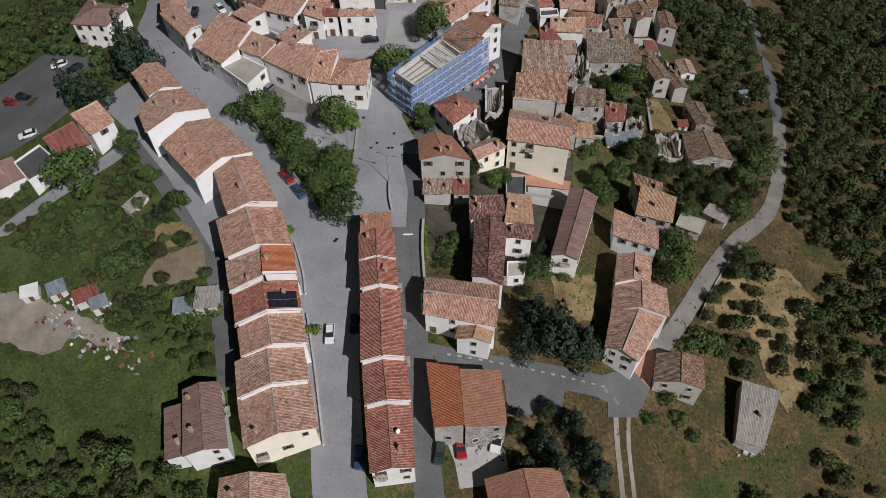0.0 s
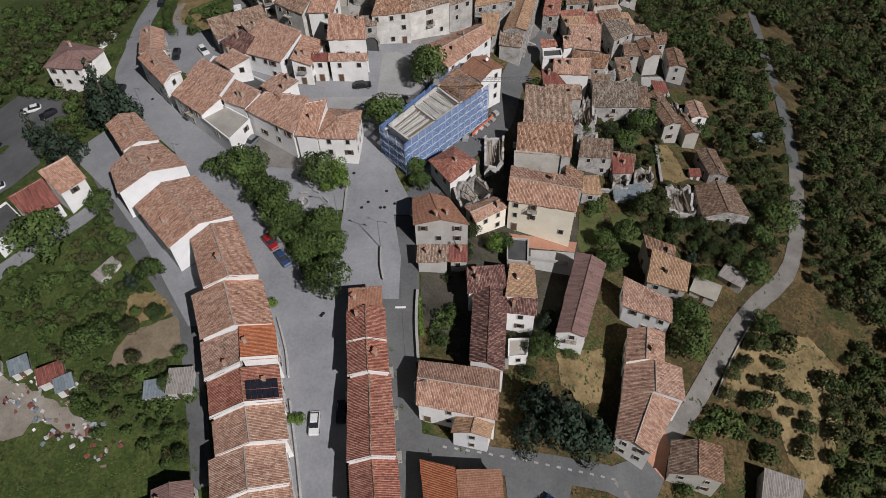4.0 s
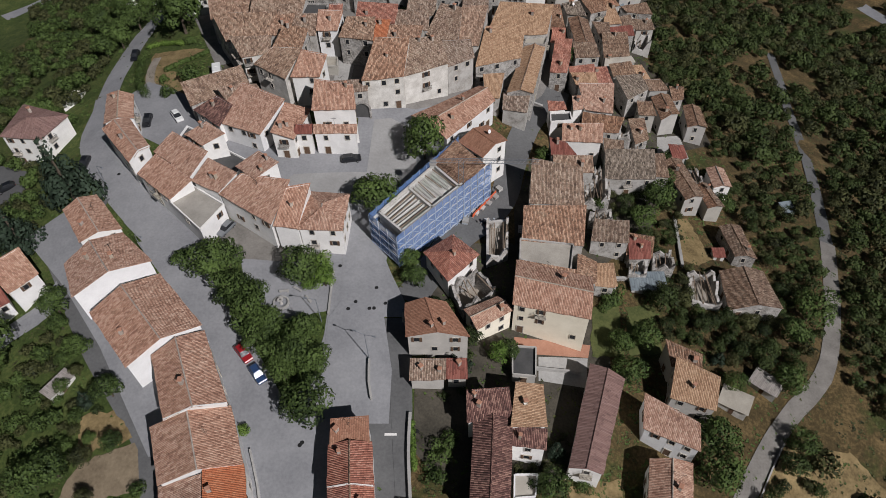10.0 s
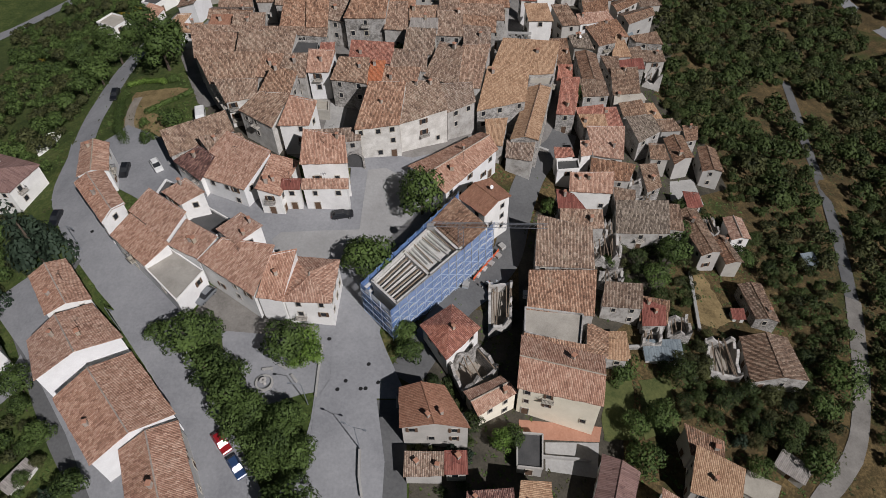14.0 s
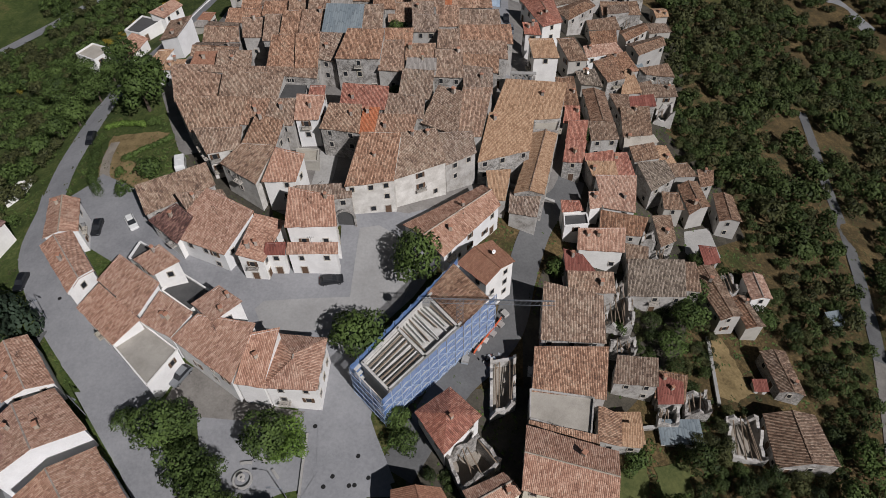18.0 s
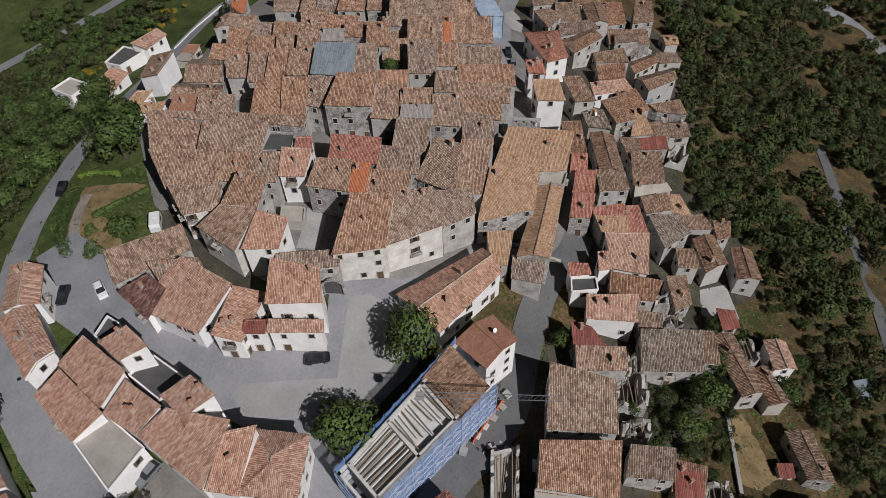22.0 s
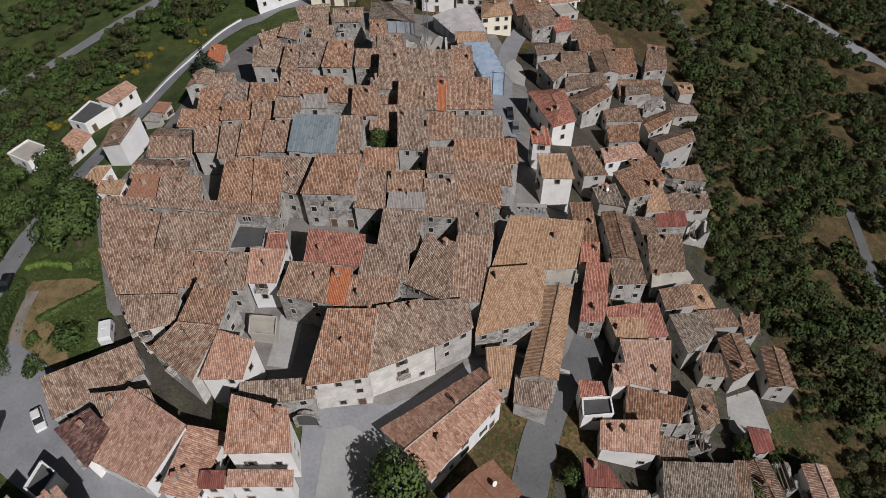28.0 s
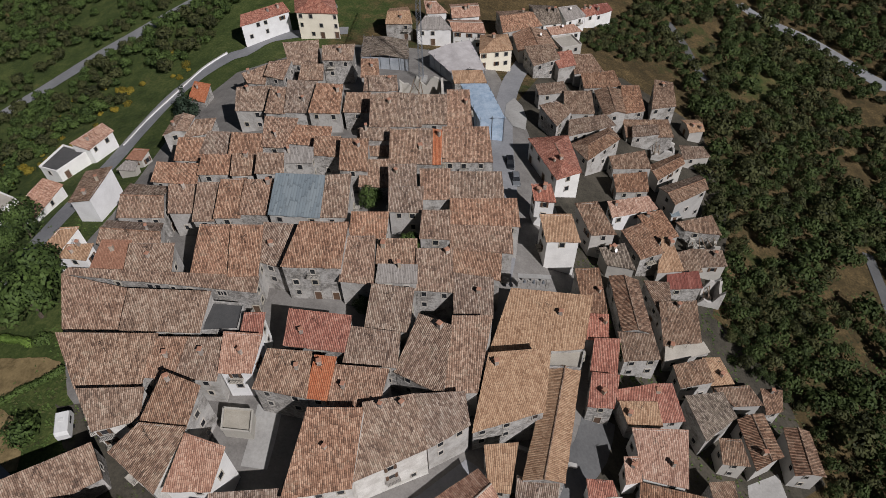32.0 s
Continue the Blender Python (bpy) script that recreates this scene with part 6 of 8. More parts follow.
def in_poly(poly, x, y):
    hit = False
    for i in range(len(poly)):
        (x1, y1), (x2, y2) = poly[i], poly[i - 1]
        if (y1 > y) != (y2 > y) and x < (x2 - x1) * (y - y1) / (y2 - y1) + x1:
            hit = not hit
    return hit


WOODS = []


CELLS = {}


def grove(gap, rmin, rmax, poly, share=1.0):
    """Places for trees in a piece of the plan, crowns of mixed size just touching."""
    rng = random.Random(int(poly[0][0] * 10) + 77)
    xs, ys = [p[0] for p in poly], [p[1] for p in poly]
    tries = int((max(xs) - min(xs)) * (max(ys) - min(ys)) / (gap * gap) * 6.0)
    for k in range(tries):
        x, y = rng.uniform(min(xs), max(xs)), rng.uniform(min(ys), max(ys))
        if not in_poly(poly, x, y):
            continue
        n = noise.noise((x * 0.045, y * 0.045, 7)) * 0.5 + noise.noise((x * 0.13, y * 0.13, 3)) * 0.25 + 0.5
        if n > share + 0.1 * rng.random():
            continue
        r = rmin + (rmax - rmin) * rng.random() ** 1.5
        ci, cj = int(x // 8), int(y // 8)
        near = [w for i in (-1, 0, 1) for j in (-1, 0, 1) for w in CELLS.get((ci + i, cj + j), ())]
        if any(math.hypot(x - a, y - b) < (r + c) * 0.68 for a, b, c in near) or any(math.hypot(x - a, y - b) < (r + c) * 0.7 for a, b, c in TREES[:130]):
            continue
        if free_spot(x, y, r):
            WOODS.append((x, y, r))
            CELLS.setdefault((ci, cj), []).append((x, y, r))


def plant_woods(singles):
    """The trees nearest the village as things; those further off as one mass of real foliage."""
    WOODS.sort(key=lambda w: math.hypot(w[0] * 0.9, (w[1] - 150) * 0.6))
    for i, (x, y, r) in enumerate(WOODS[:singles]):
        rng = random.Random(i + 900)
        pick = rng.random()
        if r < 1.25:
            tree(x, y, r * 1.15, "bush", "scrub" if pick < 0.6 else "wood")
        elif pick < 0.12 and x < 60:
            tree(x, y, r, "conifer", "conifer")
        else:
            tree(x, y, r, "broad", ("wood" if x > -45 else "broad") if pick < 0.65 else "scrub")
    rest = WOODS[singles:]
    protos = []
    for s in range(6):
        rng = random.Random(s + 400)
        v, f, d = clump_geo(rng, crown_lumps(rng, "broad"), 460, 0.125)
        protos.append((np.array(v), np.array(f), np.array(d)))
    for leafmat in ("wood", "scrub", "broad"):
        vv, ff, dd, n = [], [], [], 0
        for i, (x, y, r) in enumerate(rest):
            if leafmat != ("scrub" if i % 5 > 2 else "wood" if x > -45 else "broad"):
                continue
            v, f, d = protos[i % 6]
            a = i * 2.4
            c, s = math.cos(a), math.sin(a)
            w = np.stack([(v[:, 0] * c - v[:, 1] * s) * r + x, (v[:, 0] * s + v[:, 1] * c) * r + y, (v[:, 2] - 0.25) * r * 0.95 + ground_z(x, y)], 1)
            vv.append(w)
            ff.append(f + n)
            dd.append(np.stack([d[:, 0] * c - d[:, 1] * s, d[:, 0] * s + d[:, 1] * c, d[:, 2]], 1))
            n += len(w)
        if vv:
            me = leaf_mesh("woodland", np.concatenate(vv).tolist(), np.concatenate(ff).tolist(), np.concatenate(dd).tolist(), LEAF[leafmat])
            tagged(new("woodland", me), "dense green woodland of small trees on the slopes", "woodland", kind="stuff")


tree(-42.6, 118.7, 4.19, "broad", "broad")
tree(-37.9, 113.4, 3.78, "broad", "broad")
tree(-34.4, 108.6, 3.93, "broad", "broad")
tree(-40.2, 120.0, 3.62, "broad", "broad")
tree(-32.9, 104.5, 3.33, "broad", "broad")
tree(-26.1, 117.2, 4.32, "broad", "broad")
tree(-28.0, 100.9, 3.25, "broad", "broad")
tree(-25.2, 102.6, 3.52, "broad", "broad")
tree(-31.2, 106.8, 2.83, "broad", "broad")
tree(-22.8, 97.5, 2.44, "broad", "broad")
tree(-22.3, 91.3, 4.56, "broad", "broad")
tree(-26.9, 97.7, 2.71, "broad", "broad")
tree(-13.6, 135.5, 5.29, "broad", "broad")
tree(-4.3, 150.7, 5.37, "broad", "broad")
tree(-5.4, 118.2, 2.67, "broad", "broad")
tree(-6.5, 122.2, 2.45, "broad", "broad")
tree(-48.7, 120.8, 2.26, "broad", "broad")
tree(-68.3, 199.6, 6.92, "broad", "broad")
tree(-22.1, 99.1, 3.45, "broad", "broad")
tree(-24.1, 105.2, 3.73, "broad", "broad")
tree(-26.0, 100.4, 3.42, "broad", "broad")
tree(-21.9, 99.5, 3.14, "broad", "broad")
tree(-30.1, 106.6, 3.28, "broad", "broad")
tree(-34.0, 111.9, 3.11, "broad", "broad")
tree(-56.2, 95.7, 2.92, "broad", "broad")
tree(-71.1, 112.4, 2.96, "broad", "broad")
tree(-79.8, 103.4, 6.11, "broad", "broad")
tree(-64.3, 103.9, 2.52, "broad", "broad")
tree(11.4, 104.6, 2.30, "broad", "broad")
tree(46.9, 91.5, 4.63, "broad", "broad")
tree(46.0, 84.8, 4.80, "broad", "broad")
tree(53.8, 102.9, 2.58, "broad", "broad")
tree(16.4, 80.7, 3.54, "broad", "broad")
tree(32.8, 102.3, 3.49, "broad", "broad")
tree(32.6, 108.1, 3.01, "broad", "broad")
tree(37.1, 110.2, 3.37, "broad", "broad")
tree(64.3, 92.6, 3.0, "broad", "broad")
tree(64.7, 103.8, 3.62, "broad", "broad")
tree(33.5, 196.3, 2.72, "broad", "broad")
tree(-69.4, 206.3, 6.64, "broad", "broad")
tree(-83.8, 225.0, 4.76, "broad", "broad")
tree(-11.2, 222.8, 2.57, "broad", "broad")
tree(-2.7, 210.7, 2.62, "broad", "broad")
tree(-10.2, 197.6, 2.00, "broad", "broad")
tree(22.4, 156.2, 2.36, "broad", "broad")
tree(47.7, 148.8, 4.22, "broad", "broad")
tree(43.6, 142.4, 3.22, "broad", "broad")
tree(52.2, 155.9, 3.22, "broad", "broad")
tree(65.7, 152.7, 3.03, "broad", "broad")
tree(34.3, 145.5, 1.83, "broad", "broad")
tree(-86.1, 199.3, 4.2, "broad", "broad")
tree(-84.7, 209.1, 4.4, "broad", "broad")
tree(-98.3, 214.8, 4.0, "broad", "broad")
tree(-96.6, 225.8, 3.8, "broad", "broad")
tree(-88.4, 194.4, 3.6, "broad", "broad")
tree(-85.8, 220.6, 3.4, "broad", "broad")
tree(75.7, 121.4, 4.4, "broad", "broad")
tree(69.5, 115.1, 3.4, "broad", "broad")
tree(-75.5, 138.0, 6.89, "conifer", "conifer")
tree(-83.4, 127.7, 5.20, "conifer", "conifer")
tree(-90.5, 131.4, 4.78, "conifer", "conifer")
tree(18.7, 66.9, 6.16, "conifer", "conifer")
tree(15.4, 69.9, 4.64, "conifer", "conifer")
tree(24.4, 65.4, 4.76, "conifer", "conifer")
tree(13.3, 64.8, 3.74, "conifer", "conifer")
tree(15.1, 47.0, 3.71, "conifer", "conifer")
tree(17.2, 43.5, 3.73, "conifer", "conifer")
tree(23.1, 47.1, 3.38, "conifer", "conifer")
tree(11.9, 43.2, 3.23, "conifer", "conifer")
tree(20.6, 51.6, 3.14, "conifer", "conifer")
tree(-62.3, 83.1, 3.6, "broad", "broad")
tree(-66.0, 81.8, 3.4, "broad", "broad")
tree(-63.2, 270.9, 3.83, "conifer", "conifer")
tree(24.8, 43.9, 3.38, "conifer", "conifer")
tree(-22.0, 116.5, 2.66, "broad", "bright")
tree(-24.6, 115.7, 1.58, "broad", "bright")
tree(-23.1, 119.4, 2.59, "broad", "bright")
tree(9.4, 103.6, 2.15, "broad", "bright")
tree(-32.4, 88.7, 1.20, "broad", "bright")
tree(-26.3, 67.2, 1.12, "broad", "bright")
tree(-25.0, 67.2, 1.22, "broad", "bright")
tree(-25.9, 117.7, 1.60, "broad", "bright")
tree(-1.1, 85.9, 2.34, "bush", "broad")
tree(0.9, 88.1, 2.16, "bush", "broad")
tree(-2.0, 82.5, 2.32, "bush", "broad")
tree(22.4, 81.9, 1.55, "bush", "broad")
tree(-59.4, 176.1, 3.4, "bush", "broad")
tree(-64.9, 171.4, 2.2, "bush", "broad")
tree(-65.0, 193.8, 1.9, "bush", "broad")
tree(-67.5, 176.8, 1.6, "bush", "broad")
tree(-43.0, 81.8, 1.56, "bush", "broad")
tree(-47.7, 80.1, 1.81, "bush", "broad")
tree(-71.1, 96.5, 2.32, "bush", "broad")
tree(-73.3, 92.3, 2.32, "bush", "broad")
tree(-78.2, 97.2, 2.94, "bush", "broad")
tree(-68.6, 91.9, 2.02, "bush", "broad")
tree(-54.1, 76.7, 2.08, "bush", "broad")
tree(-49.7, 70.8, 2.69, "bush", "broad")
tree(-45.2, 72.5, 1.99, "bush", "broad")
tree(-54.0, 72.1, 2.29, "bush", "broad")
tree(-59.0, 75.3, 1.88, "bush", "broad")
tree(40.8, 60.4, 2.22, "bush", "broad")
tree(42.6, 56.6, 1.97, "bush", "broad")
tree(51.3, 72.7, 3.96, "bush", "broad")
tree(46.8, 71.1, 2.84, "bush", "broad")
tree(36.6, 55.7, 1.92, "bush", "broad")
tree(45.7, 54.0, 1.99, "bush", "broad")
tree(25.3, 88.6, 2.27, "bush", "broad")
tree(26.4, 93.4, 1.86, "bush", "broad")
tree(34.0, 120.8, 2.85, "bush", "broad")
tree(31.7, 118.7, 2.15, "bush", "broad")
grove(3.6, 1.7, 4.6, [(92, 255), (122, 292), (238, 304), (108, 71), (72, 68), (76, 96), (83, 116), (88, 149), (84, 167), (76, 177)], 0.56)
grove(3.2, 1.6, 3.4, [(35, 119), (45, 123), (72, 128), (79, 123), (71, 108), (55, 106), (44, 114)], 0.9)
grove(3.8, 1.3, 3.4, [(54, 81), (67, 96), (109, 114), (142, 121), (111, 48), (35, 42), (41, 59)], 0.37)
grove(3.4, 1.6, 3.0, [(-153, 231), (-100, 211), (-88, 205), (-88, 187), (-89, 173), (-107, 183), (-110, 163), (-114, 160)], 0.68)
grove(3.2, 0.9, 2.2, [(-106, 113), (-81, 106), (-69, 113), (-56, 101), (-46, 81), (-42, 63), (-54, 59), (-77, 85), (-99, 94)], 0.62)
grove(3.0, 1.2, 3.0, [(-96, 66), (-81, 61), (-72, 52), (-54, 46), (-40, 41), (-37, 33), (-85, 35)], 0.8)
grove(3.6, 1.6, 3.2, [(-197, 390), (-65, 341), (-63, 324), (-75, 305), (-101, 274), (-112, 256), (-120, 246)], 0.50)
grove(3.4, 1.6, 3.0, [(-155, 275), (-112, 272), (-87, 203), (-88, 187), (-87, 166), (-92, 160), (-117, 194)], 0.58)
grove(3.6, 1.7, 4.6, [(64, 235), (78, 283), (77, 330), (72, 366), (98, 403), (247, 426), (106, 178), (76, 179), (75, 192), (63, 202), (62, 219)], 0.58)
grove(3.4, 1.2, 2.4, [(43, 325), (70, 357), (85, 330), (59, 318)], 0.8)
grove(2.6, 0.9, 2.4, [(37, 150), (52, 156), (53, 145), (48, 129), (38, 145)], 0.85)
grove(3.4, 1.3, 2.4, [(43, 122), (52, 130), (49, 115), (42, 114)], 0.8)
grove(2.6, 0.8, 2.6, [(67, 161), (89, 165), (82, 126), (78, 117), (73, 117), (72, 130), (72, 145)], 0.7)
grove(2.6, 0.8, 2.2, [(54, 171), (68, 165), (59, 148), (53, 153)], 0.6)
grove(2.4, 0.8, 2.0, [(-5, 123), (5, 124), (5, 106), (4, 96), (-4, 95)], 0.6)
grove(2.6, 0.8, 2.2, [(11, 87), (21, 93), (19, 82), (13, 75)], 0.6)
grove(3.4, 1.3, 2.6, [(72, 156), (82, 158), (85, 138), (78, 117), (73, 117), (72, 130), (72, 145)], 0.8)
grove(3.6, 1.4, 2.6, [(-170, 216), (-120, 191), (-109, 162), (-87, 149), (-77, 134), (-102, 128), (-116, 114)], 0.7)
grove(3.4, 1.2, 2.2, [(10, 53), (28, 57), (27, 40), (10, 38)], 0.65)
grove(2.4, 0.7, 1.8, [(38, 153), (51, 155), (55, 148), (52, 140), (35, 139)], 0.55)
grove(2.6, 0.9, 2.6, [(63, 212), (73, 202), (75, 185), (76, 162), (76, 151), (82, 151), (89, 185), (84, 215), (72, 227)], 0.8)
grove(2.2, 0.6, 1.6, [(36, 158), (58, 162), (50, 138), (36, 140)], 0.55)
grove(2.2, 0.7, 2.0, [(42, 129), (57, 132), (55, 117), (40, 116)], 0.6)
BROOM_RNG = random.Random(61)
for k in range(46):
    t, w = BROOM_RNG.random(), BROOM_RNG.gauss(0, 9)
    bx, by = -128 + 52 * t + w * 0.75, 238 + 76 * t - w * 0.6
    if free_spot(bx, by, 1.2):
        tree(bx, by, BROOM_RNG.uniform(0.8, 1.7), "bush", "broom")
grove(2.6, 1.2, 3.0, [(53, 215), (62, 214), (59, 201), (68, 194), (74, 192), (70, 179), (69, 171), (83, 181), (83, 215), (69, 225)], 0.85)
grove(2.2, 0.8, 2.2, [(40, 152), (55, 156), (54, 143), (50, 138), (45, 139), (36, 148)], 0.6)
grove(2.6, 1.3, 3.0, [(44, 127), (53, 127), (55, 120), (71, 122), (72, 116), (49, 111), (41, 112)], 0.9)
grove(2.6, 1.2, 2.8, [(66, 267), (76, 278), (86, 278), (75, 237), (67, 225), (71, 253)], 0.8)
grove(2.6, 1.3, 3.2, [(94, 138), (97, 138), (97, 118), (87, 98), (75, 102), (82, 114)], 0.72)
grove(2.4, 0.7, 2.2, [(89, 135), (107, 142), (82, 84), (78, 90), (71, 100), (84, 115)], 0.6)
plant_woods(230)


def build_grass():
    """Tufts of dry and green grass over the open ground near the village."""
    for leafmat, seed in (("scrub", 1), ("broad", 2)):
        rng = random.Random(seed)
        vs, fs = [], []
        for k in range(16000):
            x, y = rng.uniform(-130, 120), rng.uniform(25, 230)
            if noise.noise((x * 0.06, y * 0.06, seed)) < -0.05 or not free_spot(x, y, 0.6, 0.5):
                continue
            z = ground_z(x, y)
            r = rng.uniform(0.2, 0.55)
            for j in range(4):
                a = rng.uniform(0, 6.28)
                px, py = x + math.cos(a) * r, y + math.sin(a) * r
                e = rng.uniform(0.12, 0.3)
                n = len(vs)
                vs += [(px - e, py, z), (px, py - e, z + e * 0.7), (px + e, py, z + e * 0.3), (px, py + e, z + e)]
                fs.append((n, n + 1, n + 2, n + 3))
        me = bpy.data.meshes.new("undergrowth")
        me.from_pydata(vs, [], fs)
        me.materials.append(LEAF[leafmat])
        tagged(new("undergrowth", me), "scattered weeds and low undergrowth", "undergrowth", kind="stuff")


build_grass()

# ---- cars ----
PAINT = {}


def paint(name, col):
    if name not in PAINT:
        m, nt, b = mat_base("paint_" + name, 0.3)
        n = noise_out(nt, None, 3.0)
        nt.links.new(ramp(nt, n, [(0.3, tuple(v * 0.85 for v in col)), (0.7, col)]), b.inputs["Base Color"])
        b.inputs["Specular IOR Level"].default_value = 0.5
        b.inputs["Coat Weight"].default_value = 0.4
        PAINT[name] = m
    return PAINT[name]


COLS = {"white": (0.72, 0.72, 0.70), "red": (0.30, 0.015, 0.02), "blue": (0.03, 0.06, 0.14), "black": (0.012, 0.013, 0.016), "grey": (0.16, 0.17, 0.18), "green": (0.03, 0.05, 0.045), "yellow": (0.65, 0.45, 0.02)}
M_TYRE = mat_plain("tyre_rubber", (0.01, 0.01, 0.01), (0.025, 0.025, 0.025), 3.0)
M_RIM = mat_plain("wheel_rim", (0.35, 0.35, 0.36), (0.5, 0.5, 0.5), 3.0, rough=0.4, metal=0.8)
M_LAMP = mat_plain("lamp_glass", (0.6, 0.6, 0.58), (0.75, 0.75, 0.72), 3.0, rough=0.2)
M_REAR = mat_plain("rear_light", (0.25, 0.01, 0.01), (0.35, 0.02, 0.02), 3.0, rough=0.2)


def lofted(rings):
    n = len(rings[0])
    vs = [p for r in rings for p in r]
    fs = [(i * n + k, i * n + (k + 1) % n, (i + 1) * n + (k + 1) % n, (i + 1) * n + k) for i in range(len(rings) - 1) for k in range(n)]
    fs += [tuple(range(n - 1, -1, -1)), tuple((len(rings) - 1) * n + k for k in range(n))]
    return vs, fs


def car(x, y, ang, colour, van=False):
    L, W = (2.15, 0.88) if not van else (2.4, 0.95)
    top = 1.45 if not van else 2.0
    ob = new("van" if van else "car")
    ob.matrix_world = pose(x, y, ground_z(x, y) + 0.16, 0, 0, ang)
    tagged(ob, colour + (" delivery van" if van else " small hatchback car") + " parked on the asphalt", "van" if van else "car", "parked vehicles")
    section = lambda yy, w, z0, z1: [(-w * 0.94, yy, z0), (w * 0.94, yy, z0), (w, yy, (z0 + z1) / 2), (w * 0.93, yy, z1), (-w * 0.93, yy, z1), (-w, yy, (z0 + z1) / 2)]
    body = lofted([section(-L, W * 0.86, 0.32, 0.62), section(-L * 0.93, W * 0.97, 0.2, 0.74), section(-L * 0.4, W, 0.18, 0.86), section(L * 0.5, W, 0.18, 0.92), section(L * 0.93, W * 0.97, 0.22, 0.88), section(L, W * 0.88, 0.34, 0.72)])
    bo = mesh_ob("body", *body, paint(colour, COLS[colour]), ob)
    cab = lofted([[(-W * 0.86, -L * 0.46, 0.84), (W * 0.86, -L * 0.46, 0.84), (W * 0.88, L * 0.9, 0.88), (-W * 0.88, L * 0.9, 0.88)], [(-W * 0.70, -L * 0.12, top - 0.03), (W * 0.70, -L * 0.12, top - 0.03), (W * 0.72, L * 0.66, top), (-W * 0.72, L * 0.66, top)]])
    mesh_ob("glazing", *cab, M_GLASS, ob, label="dark car windows")
    roof = lofted([[(-W * 0.70, -L * 0.13, top - 0.04), (W * 0.70, -L * 0.13, top - 0.04), (W * 0.73, L * 0.67, top - 0.02), (-W * 0.73, L * 0.67, top - 0.02)], [(-W * 0.60, -L * 0.04, top + 0.04), (W * 0.60, -L * 0.04, top + 0.04), (W * 0.62, L * 0.58, top + 0.05), (-W * 0.62, L * 0.58, top + 0.05)]])
    mesh_ob("roof", *roof, paint(colour, COLS[colour]), ob)
    for sx in (-1, 1):
        for yy in (-L * 0.62, L * 0.62):
            wh = mesh_ob("wheel", *tube_geo((sx * (W - 0.14), yy, 0.16), (sx * (W + 0.02), yy, 0.16), 0.31, 10), M_TYRE, ob)
            mesh_ob("rim", *tube_geo((sx * (W - 0.02), yy, 0.16), (sx * (W + 0.035), yy, 0.16), 0.19, 8), M_RIM, wh)
        mesh_ob("headlight", *box_geo(sx * W * 0.66, -L * 0.965, 0.5, 0.64, 0.16, 0.06), M_LAMP, ob)
        mesh_ob("rear_light", *box_geo(sx * W * 0.7, L * 0.965, 0.58, 0.76, 0.12, 0.06), M_REAR, ob)


car(-34.7, 102.3, 40, "red")
car(-31.7, 98.5, 38, "blue")
car(-22.5, 66.7, 3, "white")
car(-15.9, 45.0, 2, "blue")
car(-18.1, 68.6, 2, "black")
car(-19.9, 148.5, 100, "black")
car(-60.2, 162.0, 35, "white")
car(-67.0, 161.4, 5, "black")
car(-42.7, 129.1, -30, "grey")
car(-78.1, 149.6, 0, "black")
car(-2.4, 45.9, -5, "green")
car(-103.6, 151.8, -65, "white")
car(-96.9, 147.2, -55, "black")
car(-114.5, 141.5, 70, "red")
car(-110.5, 141.8, 75, "black")
car(-102.5, 125.6, -62, "white")
car(16.9, 55.5, 55, "blue")
car(7.5, 48.5, -15, "white", van=True)
car(1.1, 46.9, 10, "red")
car(18.2, 238.0, 0, "grey")
car(17.3, 244.0, 0, "black")
car(-79.8, 191.4, 5, "black")

# ---- scaffolded building on the square ----
M_NET = mat_plain("blue_scaffold_net", (0.11, 0.20, 0.42), (0.22, 0.34, 0.60), 0.8, rough=0.8)
M_NET.node_tree.nodes["Principled BSDF"].inputs["Alpha"].default_value = 0.62
M_STEEL = mat_plain("galvanised_steel", (0.22, 0.24, 0.27), (0.36, 0.38, 0.40), 2.0, rough=0.5, metal=0.6)
M_BLUE = mat_plain("blue_scaffold_tube", (0.06, 0.13, 0.32), (0.10, 0.20, 0.42), 2.0, rough=0.5)
M_PALE = mat_plain("pale_blue_tube", (0.28, 0.36, 0.50), (0.42, 0.50, 0.62), 2.0, rough=0.5)
M_ORANGE = mat_plain("orange_plastic", (0.55, 0.09, 0.03), (0.70, 0.16, 0.07), 2.0, rough=0.6)
M_PLANK = mat_plain("pale_boards", (0.40, 0.385, 0.355), (0.66, 0.645, 0.61), 0.8)
M_TARP = mat_plain("grey_sheeting", (0.36, 0.40, 0.44), (0.60, 0.63, 0.66), 0.5, rough=0.4)
M_TARP.node_tree.nodes["Principled BSDF"].inputs["Alpha"].default_value = 0.7

M_BLUE_TARP = mat_plain("blue_grey_tarpaulin", (0.22, 0.30, 0.40), (0.46, 0.54, 0.62), 0.7, rough=0.35)
M_PALE_TARP = mat_plain("pale_dusty_sheeting", (0.38, 0.35, 0.34), (0.58, 0.55, 0.54), 0.5, rough=0.6)


def local_frame(a, b):
    d = Vector(b) - Vector(a)
    return d.normalized(), d.length


